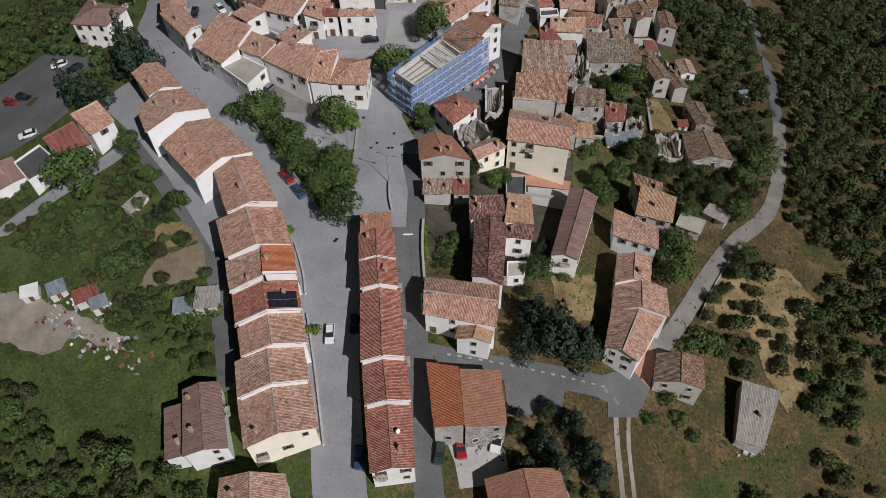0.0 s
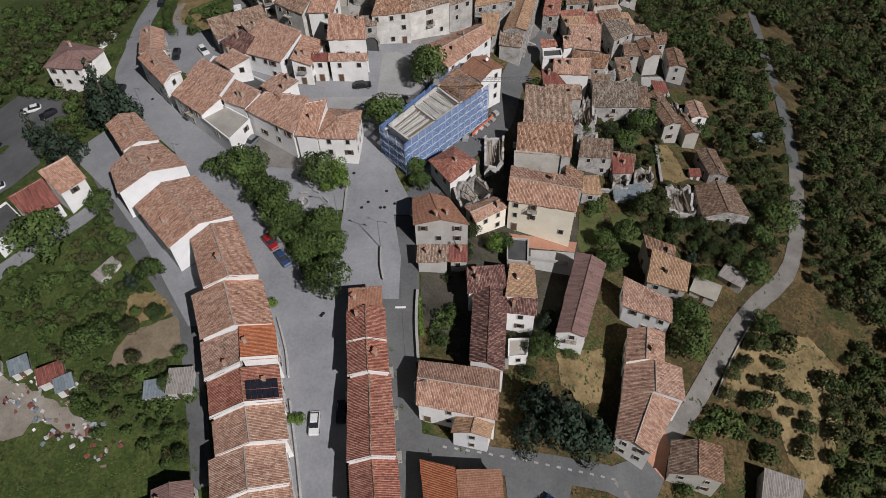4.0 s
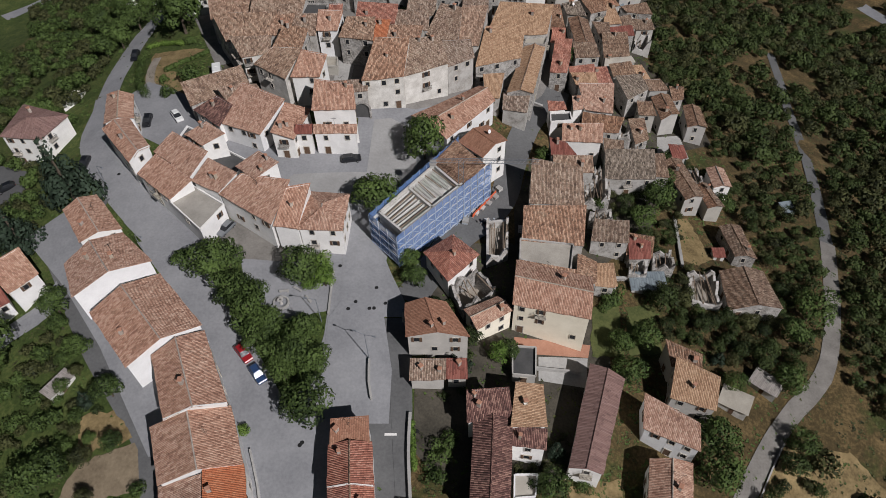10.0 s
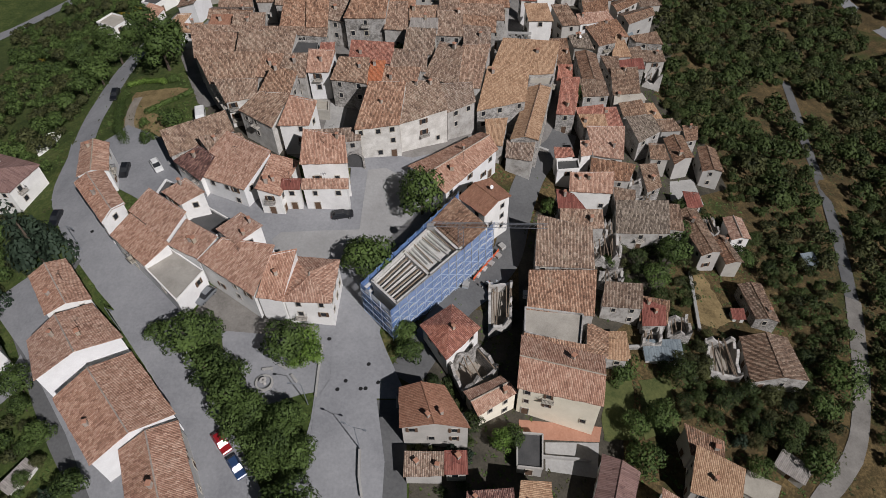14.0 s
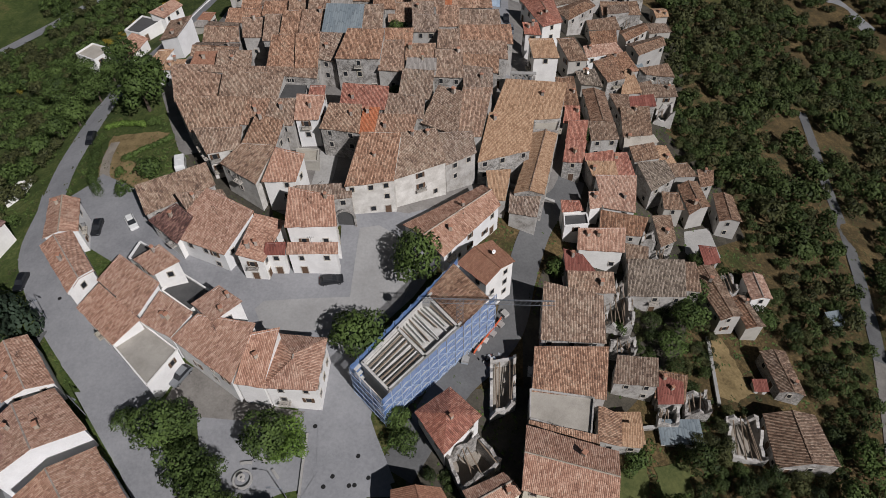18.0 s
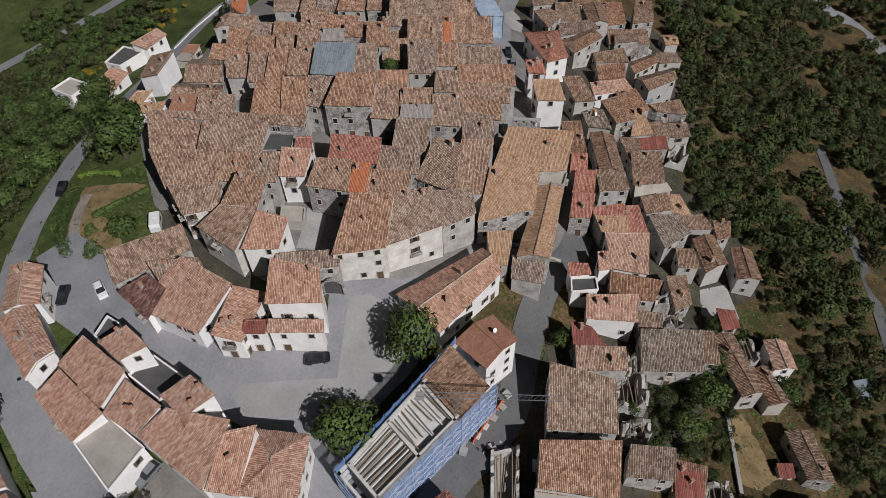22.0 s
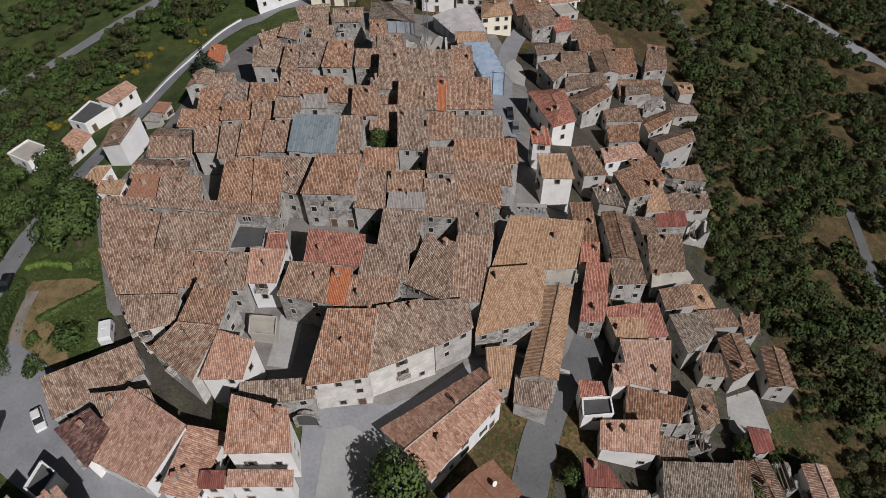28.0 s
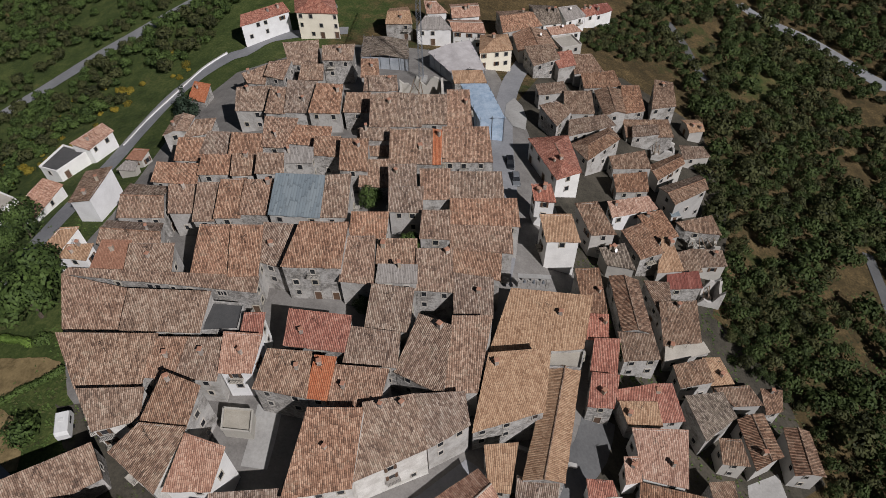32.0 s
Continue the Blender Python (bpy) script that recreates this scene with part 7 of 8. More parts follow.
def scaffold_building(corners, z0, z1):
    """A gutted block under repair: bare slab and beams on top, tube scaffold and blue nets round it."""
    cen = sum((Vector(c) for c in corners), Vector((0, 0))) / 4
    ob = new("building_under_repair")
    ob.location = (cen.x, cen.y, z0)
    tagged(ob, "gutted building under repair wrapped in blue scaffold netting", "building")
    q = [Vector(c) - cen for c in corners]
    H = z1 - z0
    w = [p * 0.93 for p in q]
    mesh_ob("wall", [(p.x, p.y, 0) for p in w] + [(p.x, p.y, H) for p in w], [(0, 1, 5, 4), (1, 2, 6, 5), (2, 3, 7, 6), (3, 0, 4, 7)], WALL["gryp"], ob)
    top = [(p.x, p.y, H - 1.1) for p in w]
    mesh_ob("floor_slab", top, [(0, 1, 2, 3)], M_PLANK, ob)
    at = lambda s, t, z: tuple(((w[0] * (1 - s) + w[1] * s) * (1 - t) + (w[3] * (1 - s) + w[2] * s) * t).to_3d() + Vector((0, 0, z)))
    for t in (0.0, 0.36, 0.70, 1.0):
        a, b = at(0, t, H - 1.1), at(1, t, H - 1.1)
        d, L = local_frame(a, b)
        g = box_geo((a[0] + b[0]) / 2, (a[1] + b[1]) / 2, H - 1.1, H + 0.15, L / 2, 0.22, math.atan2(d.y, d.x))
        mesh_ob("cross_wall", *g, M_PLANK, ob)
    for s in (0.02, 0.98):
        a, b = at(s, 0, 0), at(s, 1, 0)
        d, L = local_frame(a, b)
        mesh_ob("cross_wall", *box_geo((a[0] + b[0]) / 2, (a[1] + b[1]) / 2, H - 1.1, H + 0.15, L / 2, 0.22, math.atan2(d.y, d.x)), M_PLANK, ob)
    rng = random.Random(5)
    for k in range(9):
        s = 0.08 + k * 0.105
        mesh_ob("beam", *tube_geo(at(s, 0.02, H - 0.5), at(s + rng.uniform(-0.02, 0.02), 0.35, H - 0.45 + rng.uniform(-0.3, 0.1)), 0.13), M_WOOD if k % 2 else M_PLANK, ob)
    for k in range(10):
        t = 0.38 + k * 0.032
        mesh_ob("beam", *tube_geo(at(0.03, t, H - 0.4), at(0.95 - rng.random() * 0.3, t + rng.uniform(-0.01, 0.02), H - 0.5), 0.12), M_PLANK if k % 3 else M_WOOD, ob)
    sl = [at(-0.05, 0.72, H + 0.1), at(1.05, 0.72, H + 0.1), at(1.05, 1.03, H + 1.0), at(-0.05, 1.03, H + 1.0)]
    v, f, uv = slope_grid(*sl, rng, sag=0.05)
    mesh_ob("roof_slope", v, f, ROOF["old"], ob, uvs=uv)
    o = [p * 1.07 + p.normalized() * 0.4 for p in q]
    for i in (0, 1, 3):
        a, b = o[i], o[(i + 1) % 4]
        d = b - a
        n = max(2, int(d.length / 2.0))
        hi = H + 0.9
        for k in range(n + 1):
            p = a + d * k / n
            p = p + p.normalized() * 0.12
            mesh_ob("pole", *tube_geo((p.x, p.y, 0), (p.x, p.y, hi), 0.07, 5), M_PALE, ob)
            if k < n:
                p2 = a + d * (k + 1) / n
                p2 = p2 + p2.normalized() * 0.12
                for j in range(int(hi / 2.0)):
                    lo, up_ = (p, p2) if (k + j) % 2 else (p2, p)
                    mesh_ob("brace", *tube_geo((lo.x, lo.y, j * 2.0), (up_.x, up_.y, j * 2.0 + 2.0), 0.045, 4), M_PALE, ob)
        lev = int(hi / 2.0)
        for j in range(1, lev + 1):
            z = j * 2.0
            mesh_ob("ledger", *tube_geo(tuple(a * 1.015) + (z,), tuple(b * 1.015) + (z,), 0.06, 5), M_PALE, ob)
            m = a + d / 2 - d.orthogonal().normalized() * 0.0
            inn = -m.normalized() * 0.35
            mesh_ob("deck", *box_geo(m.x + inn.x, m.y + inn.y, z - 0.05, z, d.length / 2, 0.3, math.atan2(d.y, d.x)), M_PLANK, ob)
        for k in range(n):
            for j in range(lev + 1):
                z_lo, z_hi = j * 2.0 + 0.06, min(hi - 0.05, j * 2.0 + 1.94)
                if z_hi - z_lo < 0.4 or (j == 0 and i == 1):
                    continue
                p0, p1 = a + d * (k + 0.03) / n, a + d * (k + 0.97) / n
                pm = (p0 + p1) / 2 - m.normalized() * rng.uniform(0.02, 0.16)
                vs = [(p0.x, p0.y, z_lo), (pm.x, pm.y, z_lo + 0.05), (p1.x, p1.y, z_lo), (p1.x, p1.y, z_hi), (pm.x, pm.y, z_hi - 0.08), (p0.x, p0.y, z_hi)]
                mesh_ob("net", vs, [(0, 1, 4, 5), (1, 2, 3, 4)], M_NET, ob)


scaffold_building([(-13.0, 128.3), (-8.1, 123.0), (8.3, 140.6), (2.5, 147.9)], -0.3, 10.6)


def sheeted_scaffold(corners, z0, z1, ridge, sheet, cover):
    """A scaffold with a temporary roof and hanging grey sheeting."""
    cen = sum((Vector(c) for c in corners), Vector((0, 0))) / 4
    ob = new("sheeted_scaffold")
    ob.location = (cen.x, cen.y, z0)
    tagged(ob, "scaffold tower with temporary roof and pale grey sheeting", "scaffold", "sheeted scaffolds")
    q = [Vector(c) - cen for c in corners]
    H = z1 - z0
    for i in range(4):
        a, b = q[i], q[(i + 1) % 4]
        n = max(2, int((b - a).length / 2.2))
        for k in range(n):
            p0, p1 = a.lerp(b, k / n), a.lerp(b, (k + 0.96) / n)
            pm = (p0 + p1) / 2 * 0.985
            vs = [(p0.x, p0.y, 0), (pm.x, pm.y, 0), (p1.x, p1.y, 0), (p1.x, p1.y, H), (pm.x, pm.y, H - 0.05), (p0.x, p0.y, H)]
            mesh_ob("sheet", vs, [(0, 1, 4, 5), (1, 2, 3, 4)], sheet, ob)
            mesh_ob("pole", *tube_geo((p0.x * 1.02, p0.y * 1.02, 0), (p0.x * 1.02, p0.y * 1.02, H + 0.8), 0.06, 5), M_STEEL, ob)
    m0, m1 = (q[0] + q[1]) / 2, (q[2] + q[3]) / 2
    r0, r1 = (m0.x, m0.y, H + ridge), (m1.x, m1.y, H + ridge)
    P = [(p.x * 1.05, p.y * 1.05, H) for p in q]
    for s in ([P[1], P[2], r1, r0], [P[3], P[0], r0, r1]):
        v, f, uv = slope_grid(*s, random.Random(2), sag=0.06, thick=0.06)
        mesh_ob("sheet_roof", v, f, cover, ob, uvs=uv)


sheeted_scaffold([(10.8, 252.4), (16.2, 253.3), (12.8, 265.5), (6.7, 265.6)], -4.4, 4.7, 0.3, M_BLUE_TARP, M_BLUE_TARP)
sheeted_scaffold([(-19.6, 287.3), (-7.2, 285.9), (-7.9, 294.6), (-19.6, 296.4)], -7.9, -1.9, 0.8, M_TARP, ROOF["drk"])
sheeted_scaffold([(4.4, 280.2), (12.9, 281.1), (9.1, 294.6), (-1.6, 289.4)], -9.8, -2.2, 0.8, M_TARP, M_PALE_TARP)


def crane(x, y, height, ang, back, front):
    ob = new("tower_crane")
    ob.matrix_world = pose(x, y, ground_z(x, y), 0, 0, ang)
    tagged(ob, "slim grey lattice tower crane with horizontal jib", "crane")
    s = 0.5
    geo = []
    for dx in (-s, s):
        for dy in (-s, s):
            geo.append(tube_geo((dx, dy, 0), (dx, dy, height), 0.06, 4))
    n = int(height / 1.1)
    for k in range(n):
        z, z2 = k * height / n, (k + 1) * height / n
        for (a, b) in (((-s, -s), (s, -s)), ((s, -s), (s, s)), ((s, s), (-s, s)), ((-s, s), (-s, -s))):
            geo.append(tube_geo((*a, z), (*b, z2), 0.035, 4))
    mesh_ob("mast", *join_geo(geo), M_STEEL, ob)
    geo = []
    t = 0.4
    for dy, dz in ((-t, 0), (t, 0), (0, 0.8)):
        geo.append(tube_geo((-back, dy, height + dz), (front, dy, height + dz), 0.05, 4))
    k = -back
    while k < front - 0.5:
        geo.append(tube_geo((k, -t, height), (k + 0.8, 0, height + 0.8), 0.03, 4))
        geo.append(tube_geo((k, t, height), (k + 0.8, 0, height + 0.8), 0.03, 4))
        k += 0.8
    mesh_ob("jib", *join_geo(geo), M_STEEL, ob)
    mesh_ob("counterweight", *box_geo(-back + 0.6, 0, height - 0.9, height - 0.1, 0.6, 0.5), M_CONC, ob)
    mesh_ob("base_block", *box_geo(0, 0, -0.2, 0.7, 1.4, 1.4), M_CONC, ob)


crane(3.3, 136.6, 15.0, -2, 6.0, 15.0)
crane(-3.6, 280.6, 28.0, 80, 6.0, 16.0)

# ---- walls, fences, lamps, small things ----
def ribbon_wall(name, label, height, thick, mat, *pts):
    line = resample(pts, 1.6)
    p0 = line[0]
    ob = new(name)
    ob.location = (p0.x, p0.y, ground_z(p0.x, p0.y))
    tagged(ob, label, "wall" if "wall" in name else name)
    o = ob.location
    vs, fs, cv = [], [], []
    for i, p in enumerate(line):
        d = (line[min(i + 1, len(line) - 1)] - line[max(i - 1, 0)]).normalized()
        n = Vector((-d.y, d.x)) * thick / 2
        z = ground_z(p.x, p.y)
        for e, zz in ((n, -0.4), (n, height), (-n, height), (-n, -0.4)):
            vs.append((p.x + e.x - o.x, p.y + e.y - o.y, z + zz - o.z))
        m = n * 1.25
        for e, zz in ((m, height), (m, height + 0.09), (-m, height + 0.09), (-m, height)):
            cv.append((p.x + e.x - o.x, p.y + e.y - o.y, z + zz - o.z))
    k = len(line)
    for i in range(k - 1):
        for j in range(4):
            fs.append((i * 4 + j, i * 4 + (j + 1) % 4, i * 4 + 4 + (j + 1) % 4, i * 4 + 4 + j))
    fs += [(0, 1, 2, 3), (k * 4 - 1, k * 4 - 2, k * 4 - 3, k * 4 - 4)]
    mesh_ob("masonry", vs, fs, mat, ob)
    mesh_ob("coping", cv, fs, M_CONC, ob)


def street_lamp(x, y, h, ang, arms=1):
    ob = new("street_lamp")
    ob.matrix_world = pose(x, y, ground_z(x, y), 0, 0, ang)
    tagged(ob, "tall grey steel street lamp on the pavement", "street lamp", "street lamps")
    mesh_ob("pole", *tube_taper((0, 0, 0), (0, 0, h), 0.09, 0.05, 6), M_STEEL, ob)
    for k in range(arms):
        s = 1 if k == 0 else -1
        mesh_ob("arm", *tube_geo((0, 0, h - 0.1), (s * 1.5, 0, h + 0.35), 0.045, 5), M_STEEL, ob)
        mesh_ob("lamp_head", *box_geo(s * 1.75, 0, h + 0.28, h + 0.42, 0.35, 0.13, 0, 0.8), M_STEEL, ob)


street_lamp(-13.1, 101.8, 8.0, 160, 2)
street_lamp(-69.7, 140.9, 7.0, -30)
street_lamp(-56.8, 122.8, 7.0, -30)
street_lamp(-22.0, 108.9, 7.0, 180)
street_lamp(-5.6, 70.8, 7.0, 0)
street_lamp(29.9, 188.3, 5.0, 0)

WALL_STONE = WALL["stone"]
def hedge(label, width, leafmat, *pts):
    """A row of dense leafy growth along a line."""
    rng = random.Random(len(pts) * 13 + int(abs(pts[0][0])))
    lumps = []
    for a, b in zip(pts, pts[1:]):
        a, b = Vector(a), Vector(b)
        n = max(2, int((b - a).length / (width * 0.5)))
        for k in range(n):
            p = a.lerp(b, k / n)
            lumps.append((p.x + rng.uniform(-0.2, 0.2), p.y + rng.uniform(-0.2, 0.2), ground_z(p.x, p.y) + width * 0.55, width * rng.uniform(0.55, 0.75)))
    me = leaf_mesh("hedge", *clump_geo(rng, lumps, len(lumps) * 150, 0.14), LEAF[leafmat])
    tagged(new("hedge", me), label, "hedge", "garden hedges")


ribbon_wall("boundary_wall", "low white plastered wall beside the hill road", 0.6, 0.28, WALL["blank"], (-78.3, 261.3), (-76.6, 273.3), (-72.8, 285.2), (-67.8, 297.7), (-62.0, 304.9))
ribbon_wall("boundary_wall", "low concrete wall beside the climbing lane", 0.45, 0.22, M_CONC, (51.2, 78.0), (54.7, 83.7), (59.0, 89.8), (61.7, 93.2))
ribbon_wall("boundary_wall", "low stone wall of the garden terrace", 1.0, 0.4, WALL_STONE, (-5.7, 92.1), (-5.8, 85.8), (-5.3, 78.1))
ribbon_wall("boundary_wall", "pale concrete garden wall", 1.0, 0.25, M_CONC, (13.6, 102.3), (18.6, 102.2), (24.3, 102.3))
ribbon_wall("boundary_wall", "grey retaining wall along the side street", 0.9, 0.3, M_CONC, (-13.0, 101.5), (-12.8, 97.2), (-12.2, 94.3))
ribbon_wall("boundary_wall", "low white wall in front of the row houses", 0.8, 0.25, WALL["white"], (-27.1, 70.7), (-25.1, 62.1), (-23.4, 53.9), (-22.1, 47.2))
ribbon_wall("boundary_wall", "low pale wall with steps by the row houses", 0.8, 0.25, WALL["white"], (-31.0, 85.8), (-28.8, 79.7), (-27.8, 74.9))
ribbon_wall("boundary_wall", "curved garden wall of the small park", 0.5, 0.3, M_CONC, (-20.9, 110.3), (-20.9, 117.0), (-20.8, 119.8))
hedge("tall wild hedge beside the hill road", 1.9, "broad", (-70.2, 171.1), (-73.3, 176.0), (-75.2, 182.3), (-76.6, 188.0), (-75.6, 191.6))
ribbon_wall("boundary_wall", "old stone terrace wall in the gardens", 0.9, 0.45, WALL_STONE, (31.0, 124.2), (37.6, 126.0), (43.1, 125.0))
ribbon_wall("boundary_wall", "old stone terrace wall on the slope", 0.8, 0.5, WALL_STONE, (52.8, 147.4), (51.9, 139.5), (51.0, 132.1))
ribbon_wall("boundary_wall", "stone wall by the ruined houses", 0.9, 0.5, WALL_STONE, (13.1, 176.7), (20.8, 175.2), (24.0, 174.8))
hedge("clipped bright green garden hedge", 0.9, "bright", (-5.4, 90.5), (-5.1, 86.2), (-4.9, 82.8))
hedge("long dark green clipped hedge", 1.1, "broad", (-68.1, 181.5), (-65.4, 183.4), (-62.2, 185.2), (-58.6, 187.8))
hedge("clipped bright green hedge in the upper garden", 1.2, "bright", (-77.1, 194.6), (-73.7, 195.4), (-66.8, 193.3))


def barrier(x, y, ang, n):
    for k in range(n):
        px, py = x + math.cos(ang) * 1.9 * k, y + math.sin(ang) * 1.9 * k
        ob = new("site_barrier")
        ob.matrix_world = pose(px, py, ground_z(px, py) + 0.16, 0, 0, math.degrees(ang))
        tagged(ob, "orange plastic mesh site barrier by the scaffold", "barrier", "site barriers")
        mesh_ob("panel", *box_geo(0.95, 0, 0.15, 1.05, 0.9, 0.03), M_ORANGE, ob)
        for sx in (0.1, 1.8):
            mesh_ob("foot", *box_geo(sx, 0, 0, 0.18, 0.09, 0.3), M_CONC, ob)


a_, b_ = Vector((5.7, 136.0)), Vector((11.7, 144.9))
barrier(a_.x, a_.y, math.atan2((b_ - a_).y, (b_ - a_).x), max(3, int((b_ - a_).length / 1.9)))


def pallet_stack(x, y, ang, seed):
    rng = random.Random(seed)
    ob = new("pallet_stack")
    ob.matrix_world = pose(x, y, ground_z(x, y) + 0.2, 0, 0, ang)
    tagged(ob, "pallet stacked with pale building blocks and boards", "pallet", "pallets of building material")
    for k in range(3):
        mesh_ob("skid", *box_geo(-0.45 + 0.45 * k, 0, 0, 0.12, 0.06, 0.6), M_WOOD, ob)
    z = 0.12
    for k in range(rng.randint(2, 4)):
        h = rng.uniform(0.18, 0.3)
        mesh_ob("layer", *box_geo(rng.uniform(-0.06, 0.06), rng.uniform(-0.06, 0.06), z, z + h, 0.58, 0.62, rng.uniform(-0.06, 0.06), 0.97), rng.choice((M_PLANK, M_CONC, M_TARP)), ob)
        z += h


pallet_stack(11.7, 145.0, 40, 0)
pallet_stack(10.7, 142.8, 47, 1)
pallet_stack(9.2, 140.7, 54, 2)
pallet_stack(7.8, 139.1, 61, 3)
pallet_stack(6.4, 137.4, 68, 4)
pallet_stack(4.2, 134.5, 75, 5)


def shed(x, y, ang, hx, hy, h, roof, label):
    ob = new("shed")
    z = ground_z(x, y)
    ob.matrix_world = pose(x, y, z, 0, 0, ang)
    tagged(ob, label, "shed", "sheds")
    g = [(-hx, -hy, -0.3), (hx, -hy, -0.3), (hx, hy, -0.3), (-hx, hy, -0.3), (-hx, -hy, h), (hx, -hy, h), (hx, hy, h + 0.35), (-hx, hy, h + 0.35)]
    mesh_ob("wall", g, [(0, 1, 5, 4), (1, 2, 6, 5), (2, 3, 7, 6), (3, 0, 4, 7)], M_PLANK, ob)
    v, f, uv = slope_grid((-hx - 0.2, -hy - 0.25, h), (hx + 0.2, -hy - 0.25, h), (hx + 0.2, hy + 0.2, h + 0.4), (-hx - 0.2, hy + 0.2, h + 0.4), random.Random(int(x * 7)), sag=0.03, thick=0.06)
    mesh_ob("roof_sheet", v, f, ROOF[roof], ob, uvs=uv)
    mesh_ob("door", *box_geo(0, -hy - 0.03, 0, min(1.8, h - 0.1), 0.4, 0.03), M_SHUT, ob)


shed(-85.8, 80.6, 20, 1.6, 1.3, 1.9, "wht", "small shed with pale corrugated sheet roof")
shed(-79.6, 80.3, 30, 1.6, 1.5, 2.0, "met", "small shed with blue-grey sheet roof")
shed(-72.4, 78.0, 28, 2.2, 1.6, 2.1, "rus", "small shed with rusty red sheet roof")
shed(-69.1, 75.9, 28, 1.5, 1.3, 2.1, "met", "small shed with blue-grey sheet roof")
shed(-51.2, 73.4, 10, 1.7, 1.5, 2.0, "met", "small shed with blue-grey sheet roof")
shed(-46.6, 74.3, 5, 2.0, 2.2, 2.3, "gry", "small garden shed with a grey flat roof")
shed(-66.3, 97.8, 60, 2.5, 1.0, 1.8, "gry", "long low garden shed with grey boards")
shed(41.3, 124.9, 0, 3.5, 2.0, 2.0, "met", "garden greenhouse with blue-grey sheeting")
shed(31.5, 124.2, 0, 2.4, 2.6, 2.6, "tan", "terrace shelter with tan tiled roof")
shed(83.8, 155.7, 10, 1.4, 1.6, 2.0, "met", "small shed under a pale blue tarpaulin")
shed(55.9, 240.5, 10, 0.9, 1.1, 2.5, "met", "small shelter under a bright blue tarpaulin")
shed(60.4, 136.8, 0, 1.2, 1.0, 1.6, "rus", "small rusty shed on the slope")
shed(60.5, 103.9, -40, 2.6, 1.6, 2.2, "gry", "small garden shed with a grey flat roof")
shed(53.0, 99.5, -30, 2.6, 1.8, 2.4, "con", "low concrete garage by the lane")


def debris(x, y, n, spread, seed):
    rng = random.Random(seed)
    cols = [ROOF["rus"], ROOF["rus"], M_PLANK, M_TARP, M_CONC, ROOF["met"], M_WOOD, M_IRON, WALL["white"]]
    for k in range(n):
        px, py = x + rng.gauss(0, spread), y + rng.gauss(0, spread * 0.6)
        a, s = rng.uniform(0, 3), rng.uniform(0.12, 0.55)
        ob = mesh_ob("scrap_piece", *box_geo(0, 0, -0.05, rng.uniform(0.1, 0.7), s, s * rng.uniform(0.3, 0.9), a, rng.uniform(0.7, 1.0)), rng.choice(cols))
        ob.location = (px, py, ground_z(px, py) + 0.02)
        uvl = ob.data.uv_layers.new(name="UVMap")
        tagged(ob, "discarded scrap board or sheet lying in the yard", "scrap", "scrap pieces")


debris(-80.8, 75.0, 14, 1.5, 20)
debris(-76.6, 73.2, 14, 1.5, 21)
debris(-72.3, 70.8, 14, 1.5, 22)
debris(-68.7, 68.2, 14, 1.5, 23)
debris(-65.0, 67.4, 14, 1.5, 24)
debris(-62.4, 68.7, 14, 1.5, 25)
debris(-59.8, 64.3, 14, 1.5, 26)
debris(-68.6, 74.8, 14, 1.5, 27)
debris(-74.6, 77.1, 14, 1.5, 28)
debris(-79.6, 79.5, 14, 1.5, 29)
debris(58.1, 53.1, 22, 1.6, 3)
debris(8.9, 135.4, 26, 1.6, 4)
debris(4.6, 47.6, 10, 2.2, 6)


def solar_array(house_index, u0, u1, v0, v1, nu, nv):
    kind, roof, wall, ze, c = HOUSES[house_index]
    P = [Vector((c[2 * i], c[2 * i + 1], ze)) for i in range(4)]
    rise = min((((P[1] - P[0]).length + (P[3] - P[2]).length) / 4) * 0.32 * 1.05, 2.6)
    r1, r2 = (P[0] + P[1]) / 2, (P[2] + P[3]) / 2
    r1.z += rise
    r2.z += rise
    at = lambda u, v: (P[1] * (1 - u) + P[2] * u) * (1 - v) + (r1 * (1 - u) + r2 * u) * v + Vector((0, 0, 0.14))
    o = at(u0, v0)
    ob = new("solar_array")
    ob.location = o
    tagged(ob, "dark blue-black solar panels fixed on a tiled roof", "solar panels")
    m = PAINT.get("solar") or mat_plain("solar_cells", (0.012, 0.013, 0.02), (0.03, 0.03, 0.04), 1.0, rough=0.2)
    for i in range(nu):
        for j in range(nv):
            a0, a1 = u0 + (u1 - u0) * (i + 0.04) / nu, u0 + (u1 - u0) * (i + 0.96) / nu
            b0, b1 = v0 + (v1 - v0) * (j + 0.03) / nv, v0 + (v1 - v0) * (j + 0.97) / nv
            q = [at(a0, b0) - o, at(a1, b0) - o, at(a1, b1) - o, at(a0, b1) - o]
            vs = [tuple(p) for p in q] + [tuple(p - Vector((0, 0, 0.06))) for p in q]
            mesh_ob("panel", vs, [(0, 1, 2, 3), (1, 0, 4, 5), (2, 1, 5, 6), (3, 2, 6, 7), (0, 3, 7, 4)], m, ob)


solar_array(6, 0.08, 0.62, 0.08, 0.92, 2, 6)


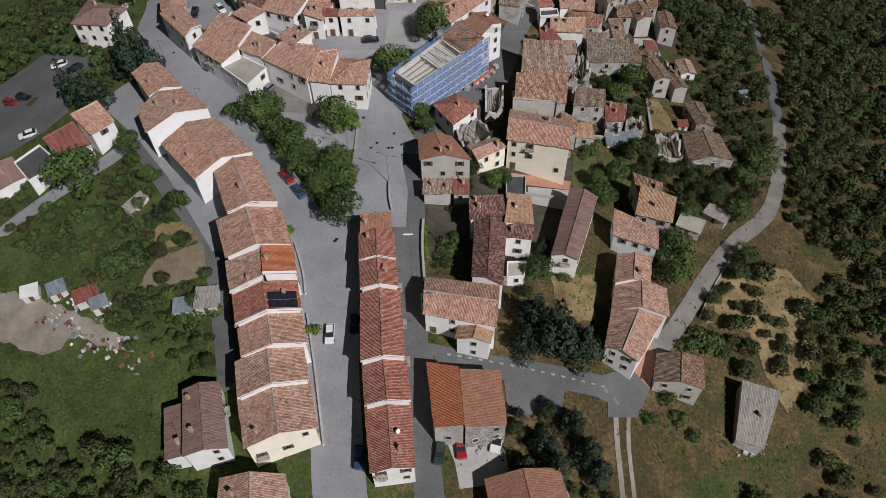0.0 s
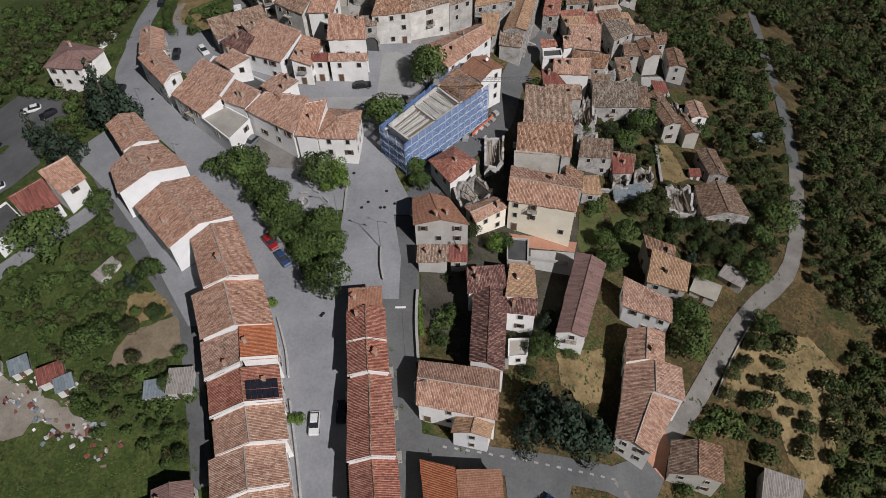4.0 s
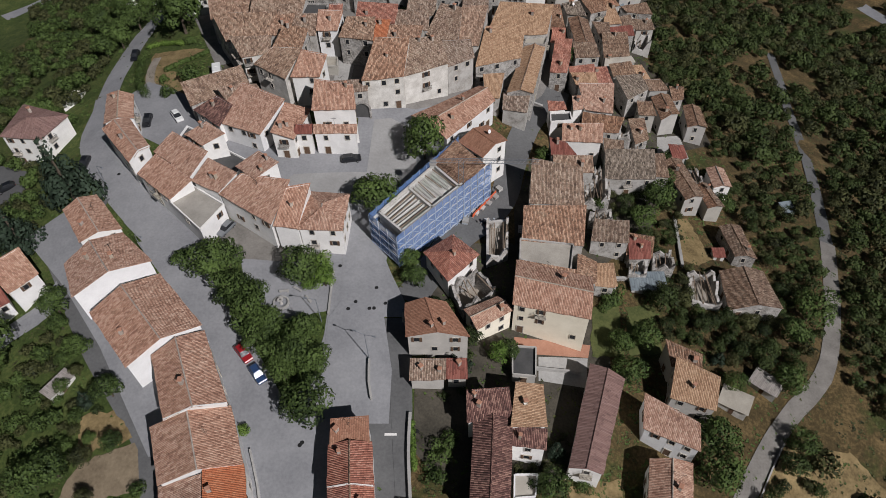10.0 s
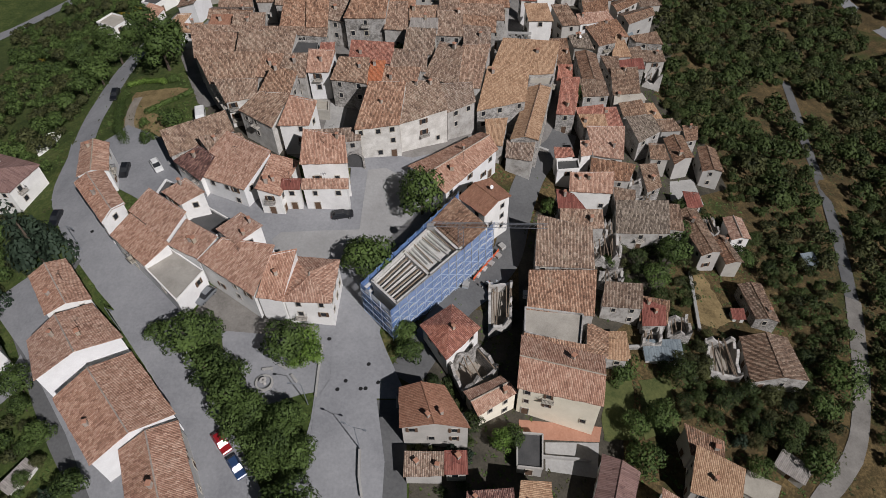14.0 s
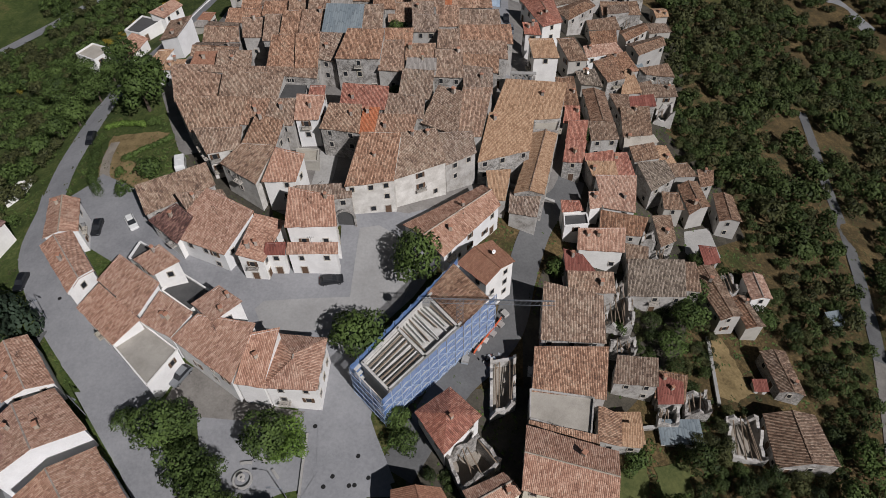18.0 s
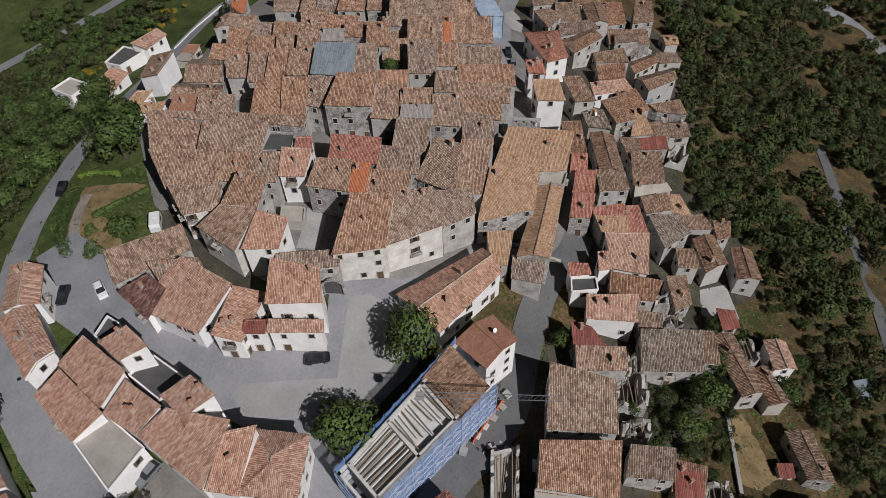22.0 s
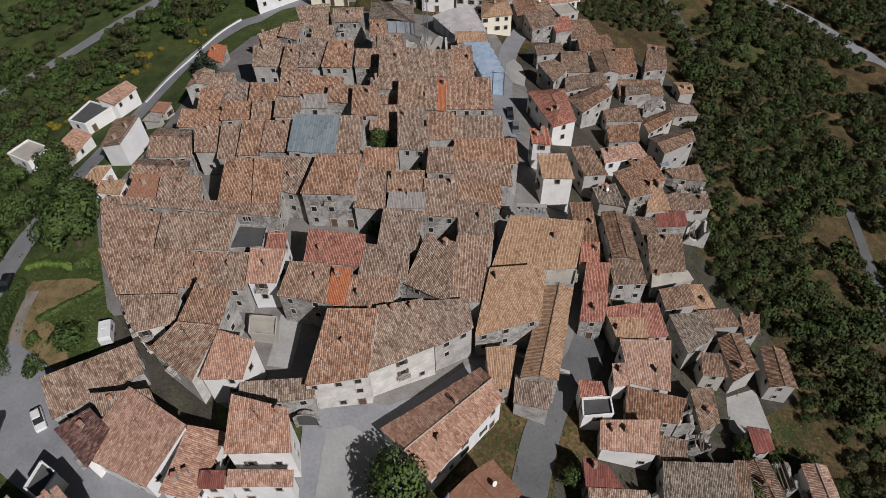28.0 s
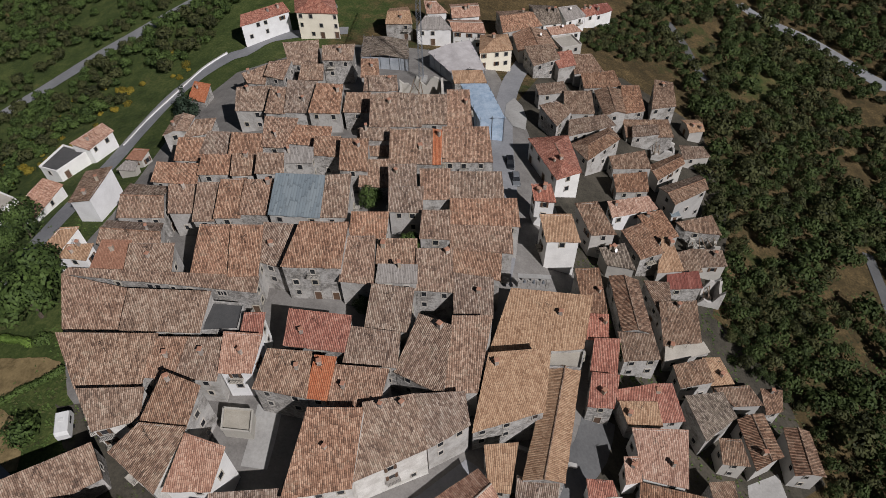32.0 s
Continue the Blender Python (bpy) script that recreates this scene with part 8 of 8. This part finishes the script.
def bell_gable(x, y, z, ang):
    ob = new("bell_gable")
    ob.matrix_world = pose(x, y, z, 0, 0, ang)
    tagged(ob, "weathered stone bell gable with three open arches", "bell gable")
    for k in range(4):
        mesh_ob("pier", *box_geo(-2.4 + k * 1.6, 0, 0, 2.0, 0.3, 0.35), WALL_STONE, ob)
    for k in range(3):
        arc = []
        cx = -1.6 + k * 1.6
        for j in range(7):
            a = math.pi * j / 6
            arc.append((cx + 0.52 * math.cos(a), 2.0 + 0.5 * math.sin(a)))
        vs = [(p[0], yy, p[1]) for yy in (-0.35, 0.35) for p in arc] + [(p[0], yy, 2.75) for yy in (-0.35, 0.35) for p in arc]
        fs = [(j, j + 1, 14 + j + 1, 14 + j) for j in range(6)] + [(7 + j + 1, 7 + j, 21 + j, 21 + j + 1) for j in range(6)] + [(j + 1, j, 7 + j, 7 + j + 1) for j in range(6)] + [(14 + j, 14 + j + 1, 21 + j + 1, 21 + j) for j in range(6)]
        mesh_ob("arch", vs, fs, WALL_STONE, ob)
        mesh_ob("bell", *tube_taper((cx, 0, 1.15), (cx, 0, 1.75), 0.28, 0.14, 8), M_STEEL, ob)
    mesh_ob("coping", *box_geo(0, 0, 2.75, 2.95, 2.8, 0.42), M_CONC, ob)


bell_gable(18.4, 202.6, 8.7, -4)


def gateway(x, y, ang, width, height):
    """An archway in the old wall, its opening filled by a flat dark panel painted as shade."""
    ob = new("arched_gateway")
    ob.matrix_world = pose(x, y, ground_z(x, y), 0, 0, ang)
    tagged(ob, "round stone archway leading under the old town wall", "archway")
    r = width / 2
    pts = [(-r, 0.0)] + [(r * math.cos(math.pi - math.pi * k / 10), height - r + r * math.sin(math.pi * k / 10)) for k in range(11)] + [(r, 0.0)]
    out = [(p[0] * 1.28, p[1] + (0.35 if p[1] > 0.1 else 0.0)) for p in pts]
    n = len(pts)
    vs = [(p[0], -0.35, p[1]) for p in pts] + [(p[0], -0.35, p[1]) for p in out] + [(p[0], 0.5, p[1]) for p in pts]
    fs = [(k + 1, k, n + k, n + k + 1) for k in range(n - 1)] + [(k, k + 1, 2 * n + k + 1, 2 * n + k) for k in range(n - 1)]
    mesh_ob("arch_ring", vs, fs, WALL["stone"], ob)
    # dark panel stands in for the shade inside; no vault is modelled
    mesh_ob("passage", [(p[0], 0.0, p[1]) for p in pts], [tuple(range(n))], ROOF["flat_dark"], ob, label="flat dark panel coloured like shade under the arch")


gateway(-18.2, 161.3, 0, 3.2, 4.2)


def camper(x, y, ang):
    ob = new("camper_trailer")
    ob.matrix_world = pose(x, y, ground_z(x, y) + 0.1, 0, 0, ang)
    tagged(ob, "small white camper trailer parked below the wall", "camper")
    body = lofted([[(-1.0, yy, 0.5), (1.0, yy, 0.5), (1.0, yy, h), (0.85, yy, h + 0.15), (-0.85, yy, h + 0.15), (-1.0, yy, h)] for yy, h in ((-2.0, 1.5), (-1.7, 2.2), (1.6, 2.3), (2.0, 1.7))])
    mesh_ob("body", *body, paint("white", COLS["white"]), ob)
    for sx in (-1, 1):
        mesh_ob("wheel", *tube_geo((sx * 0.95, 0, 0.3), (sx * 1.08, 0, 0.3), 0.3, 10), M_TYRE, ob)
        mesh_ob("side_window", *box_geo(sx * 1.0, 0.5, 1.3, 1.8, 0.02, 0.6), M_GLASS, ob)
    mesh_ob("roof_hatch", *box_geo(0, 0.3, 2.38, 2.5, 0.35, 0.3), M_LAMP, ob)


camper(-54.1, 177.1, 15)


def fountain(x, y):
    ob = new("fountain")
    ob.location = (x, y, ground_z(x, y) + 0.1)
    tagged(ob, "small round stone fountain in the park", "fountain")
    ring = [(r * math.cos(2 * math.pi * k / 16), r * math.sin(2 * math.pi * k / 16), z) for r, z in ((1.5, 0), (1.5, 0.55), (1.2, 0.55), (1.2, 0.2)) for k in range(16)]
    mesh_ob("basin", ring, [(j * 16 + k, j * 16 + (k + 1) % 16, j * 16 + 16 + (k + 1) % 16, j * 16 + 16 + k) for j in range(3) for k in range(16)], M_CONC, ob)
    mesh_ob("column", *tube_taper((0, 0, 0), (0, 0, 1.3), 0.3, 0.16, 8), WALL["stone"], ob)
    mesh_ob("water_bowl", *tube_taper((0, 0, 1.05), (0, 0, 1.3), 0.25, 0.6, 10), WALL["stone"], ob)


fountain(-29.6, 112.4)


def bench(x, y, ang):
    ob = new("bench")
    ob.matrix_world = pose(x, y, ground_z(x, y) + 0.1, 0, 0, ang)
    tagged(ob, "pale stone slab bench in the park", "bench", "park benches")
    mesh_ob("seat", *box_geo(0, 0, 0.4, 0.5, 0.9, 0.22), M_CONC, ob)
    for sx in (-0.65, 0.65):
        mesh_ob("support", *box_geo(sx, 0, 0, 0.4, 0.1, 0.18), M_CONC, ob)


bench(-34.0, 111.4, 60)
bench(-29.4, 114.9, 5)
bench(-27.0, 115.4, -30)
bench(-24.8, 113.3, -50)
bench(-26.0, 118.7, 5)


def manhole(x, y):
    v, f = tube_geo((0, 0, 0), (0, 0, 0.02), 0.36, 12)
    ob = mesh_ob("manhole_cover", v, f, M_TYRE)
    ob.location = (x, y, ground_z(x, y) + 0.23)
    tagged(ob, "round dark iron manhole cover in the asphalt", "manhole cover", "manhole covers")


for px, py in ((-17.5, 111.7), (-13.7, 112.0), (-12.9, 112.1), (-16.3, 113.3), (-10.9, 113.3), (-12.7, 116.6), (-19.8, 121.1), (-4.5, 89.3), (-22.9, 87.0), (-23.2, 86.6), (-68.9, 145.2)):
    manhole(px, py)


def road_mark(x, y, ang, hx, hy, mat=None):
    ob = mesh_ob("road_marking", [(-hx, -hy, 0), (hx, -hy, 0), (hx, hy, 0), (-hx, hy, 0)], [(0, 1, 2, 3)], mat or WALL["white"])
    ob.matrix_world = pose(x, y, ground_z(x, y) + 0.26, 0, 0, ang)
    tagged(ob, "worn white road marking on the asphalt", "road marking", "road markings", "")


road_mark(-8.8, 88.6, 0, 1.0, 0.22)
for k in range(16):
    t = k / 15
    a, b = Vector((-0.7, 63.3)), Vector((28.1, 60.5))
    p = a.lerp(b, t)
    road_mark(p.x, p.y, -18, 0.35, 0.2, M_CONC)
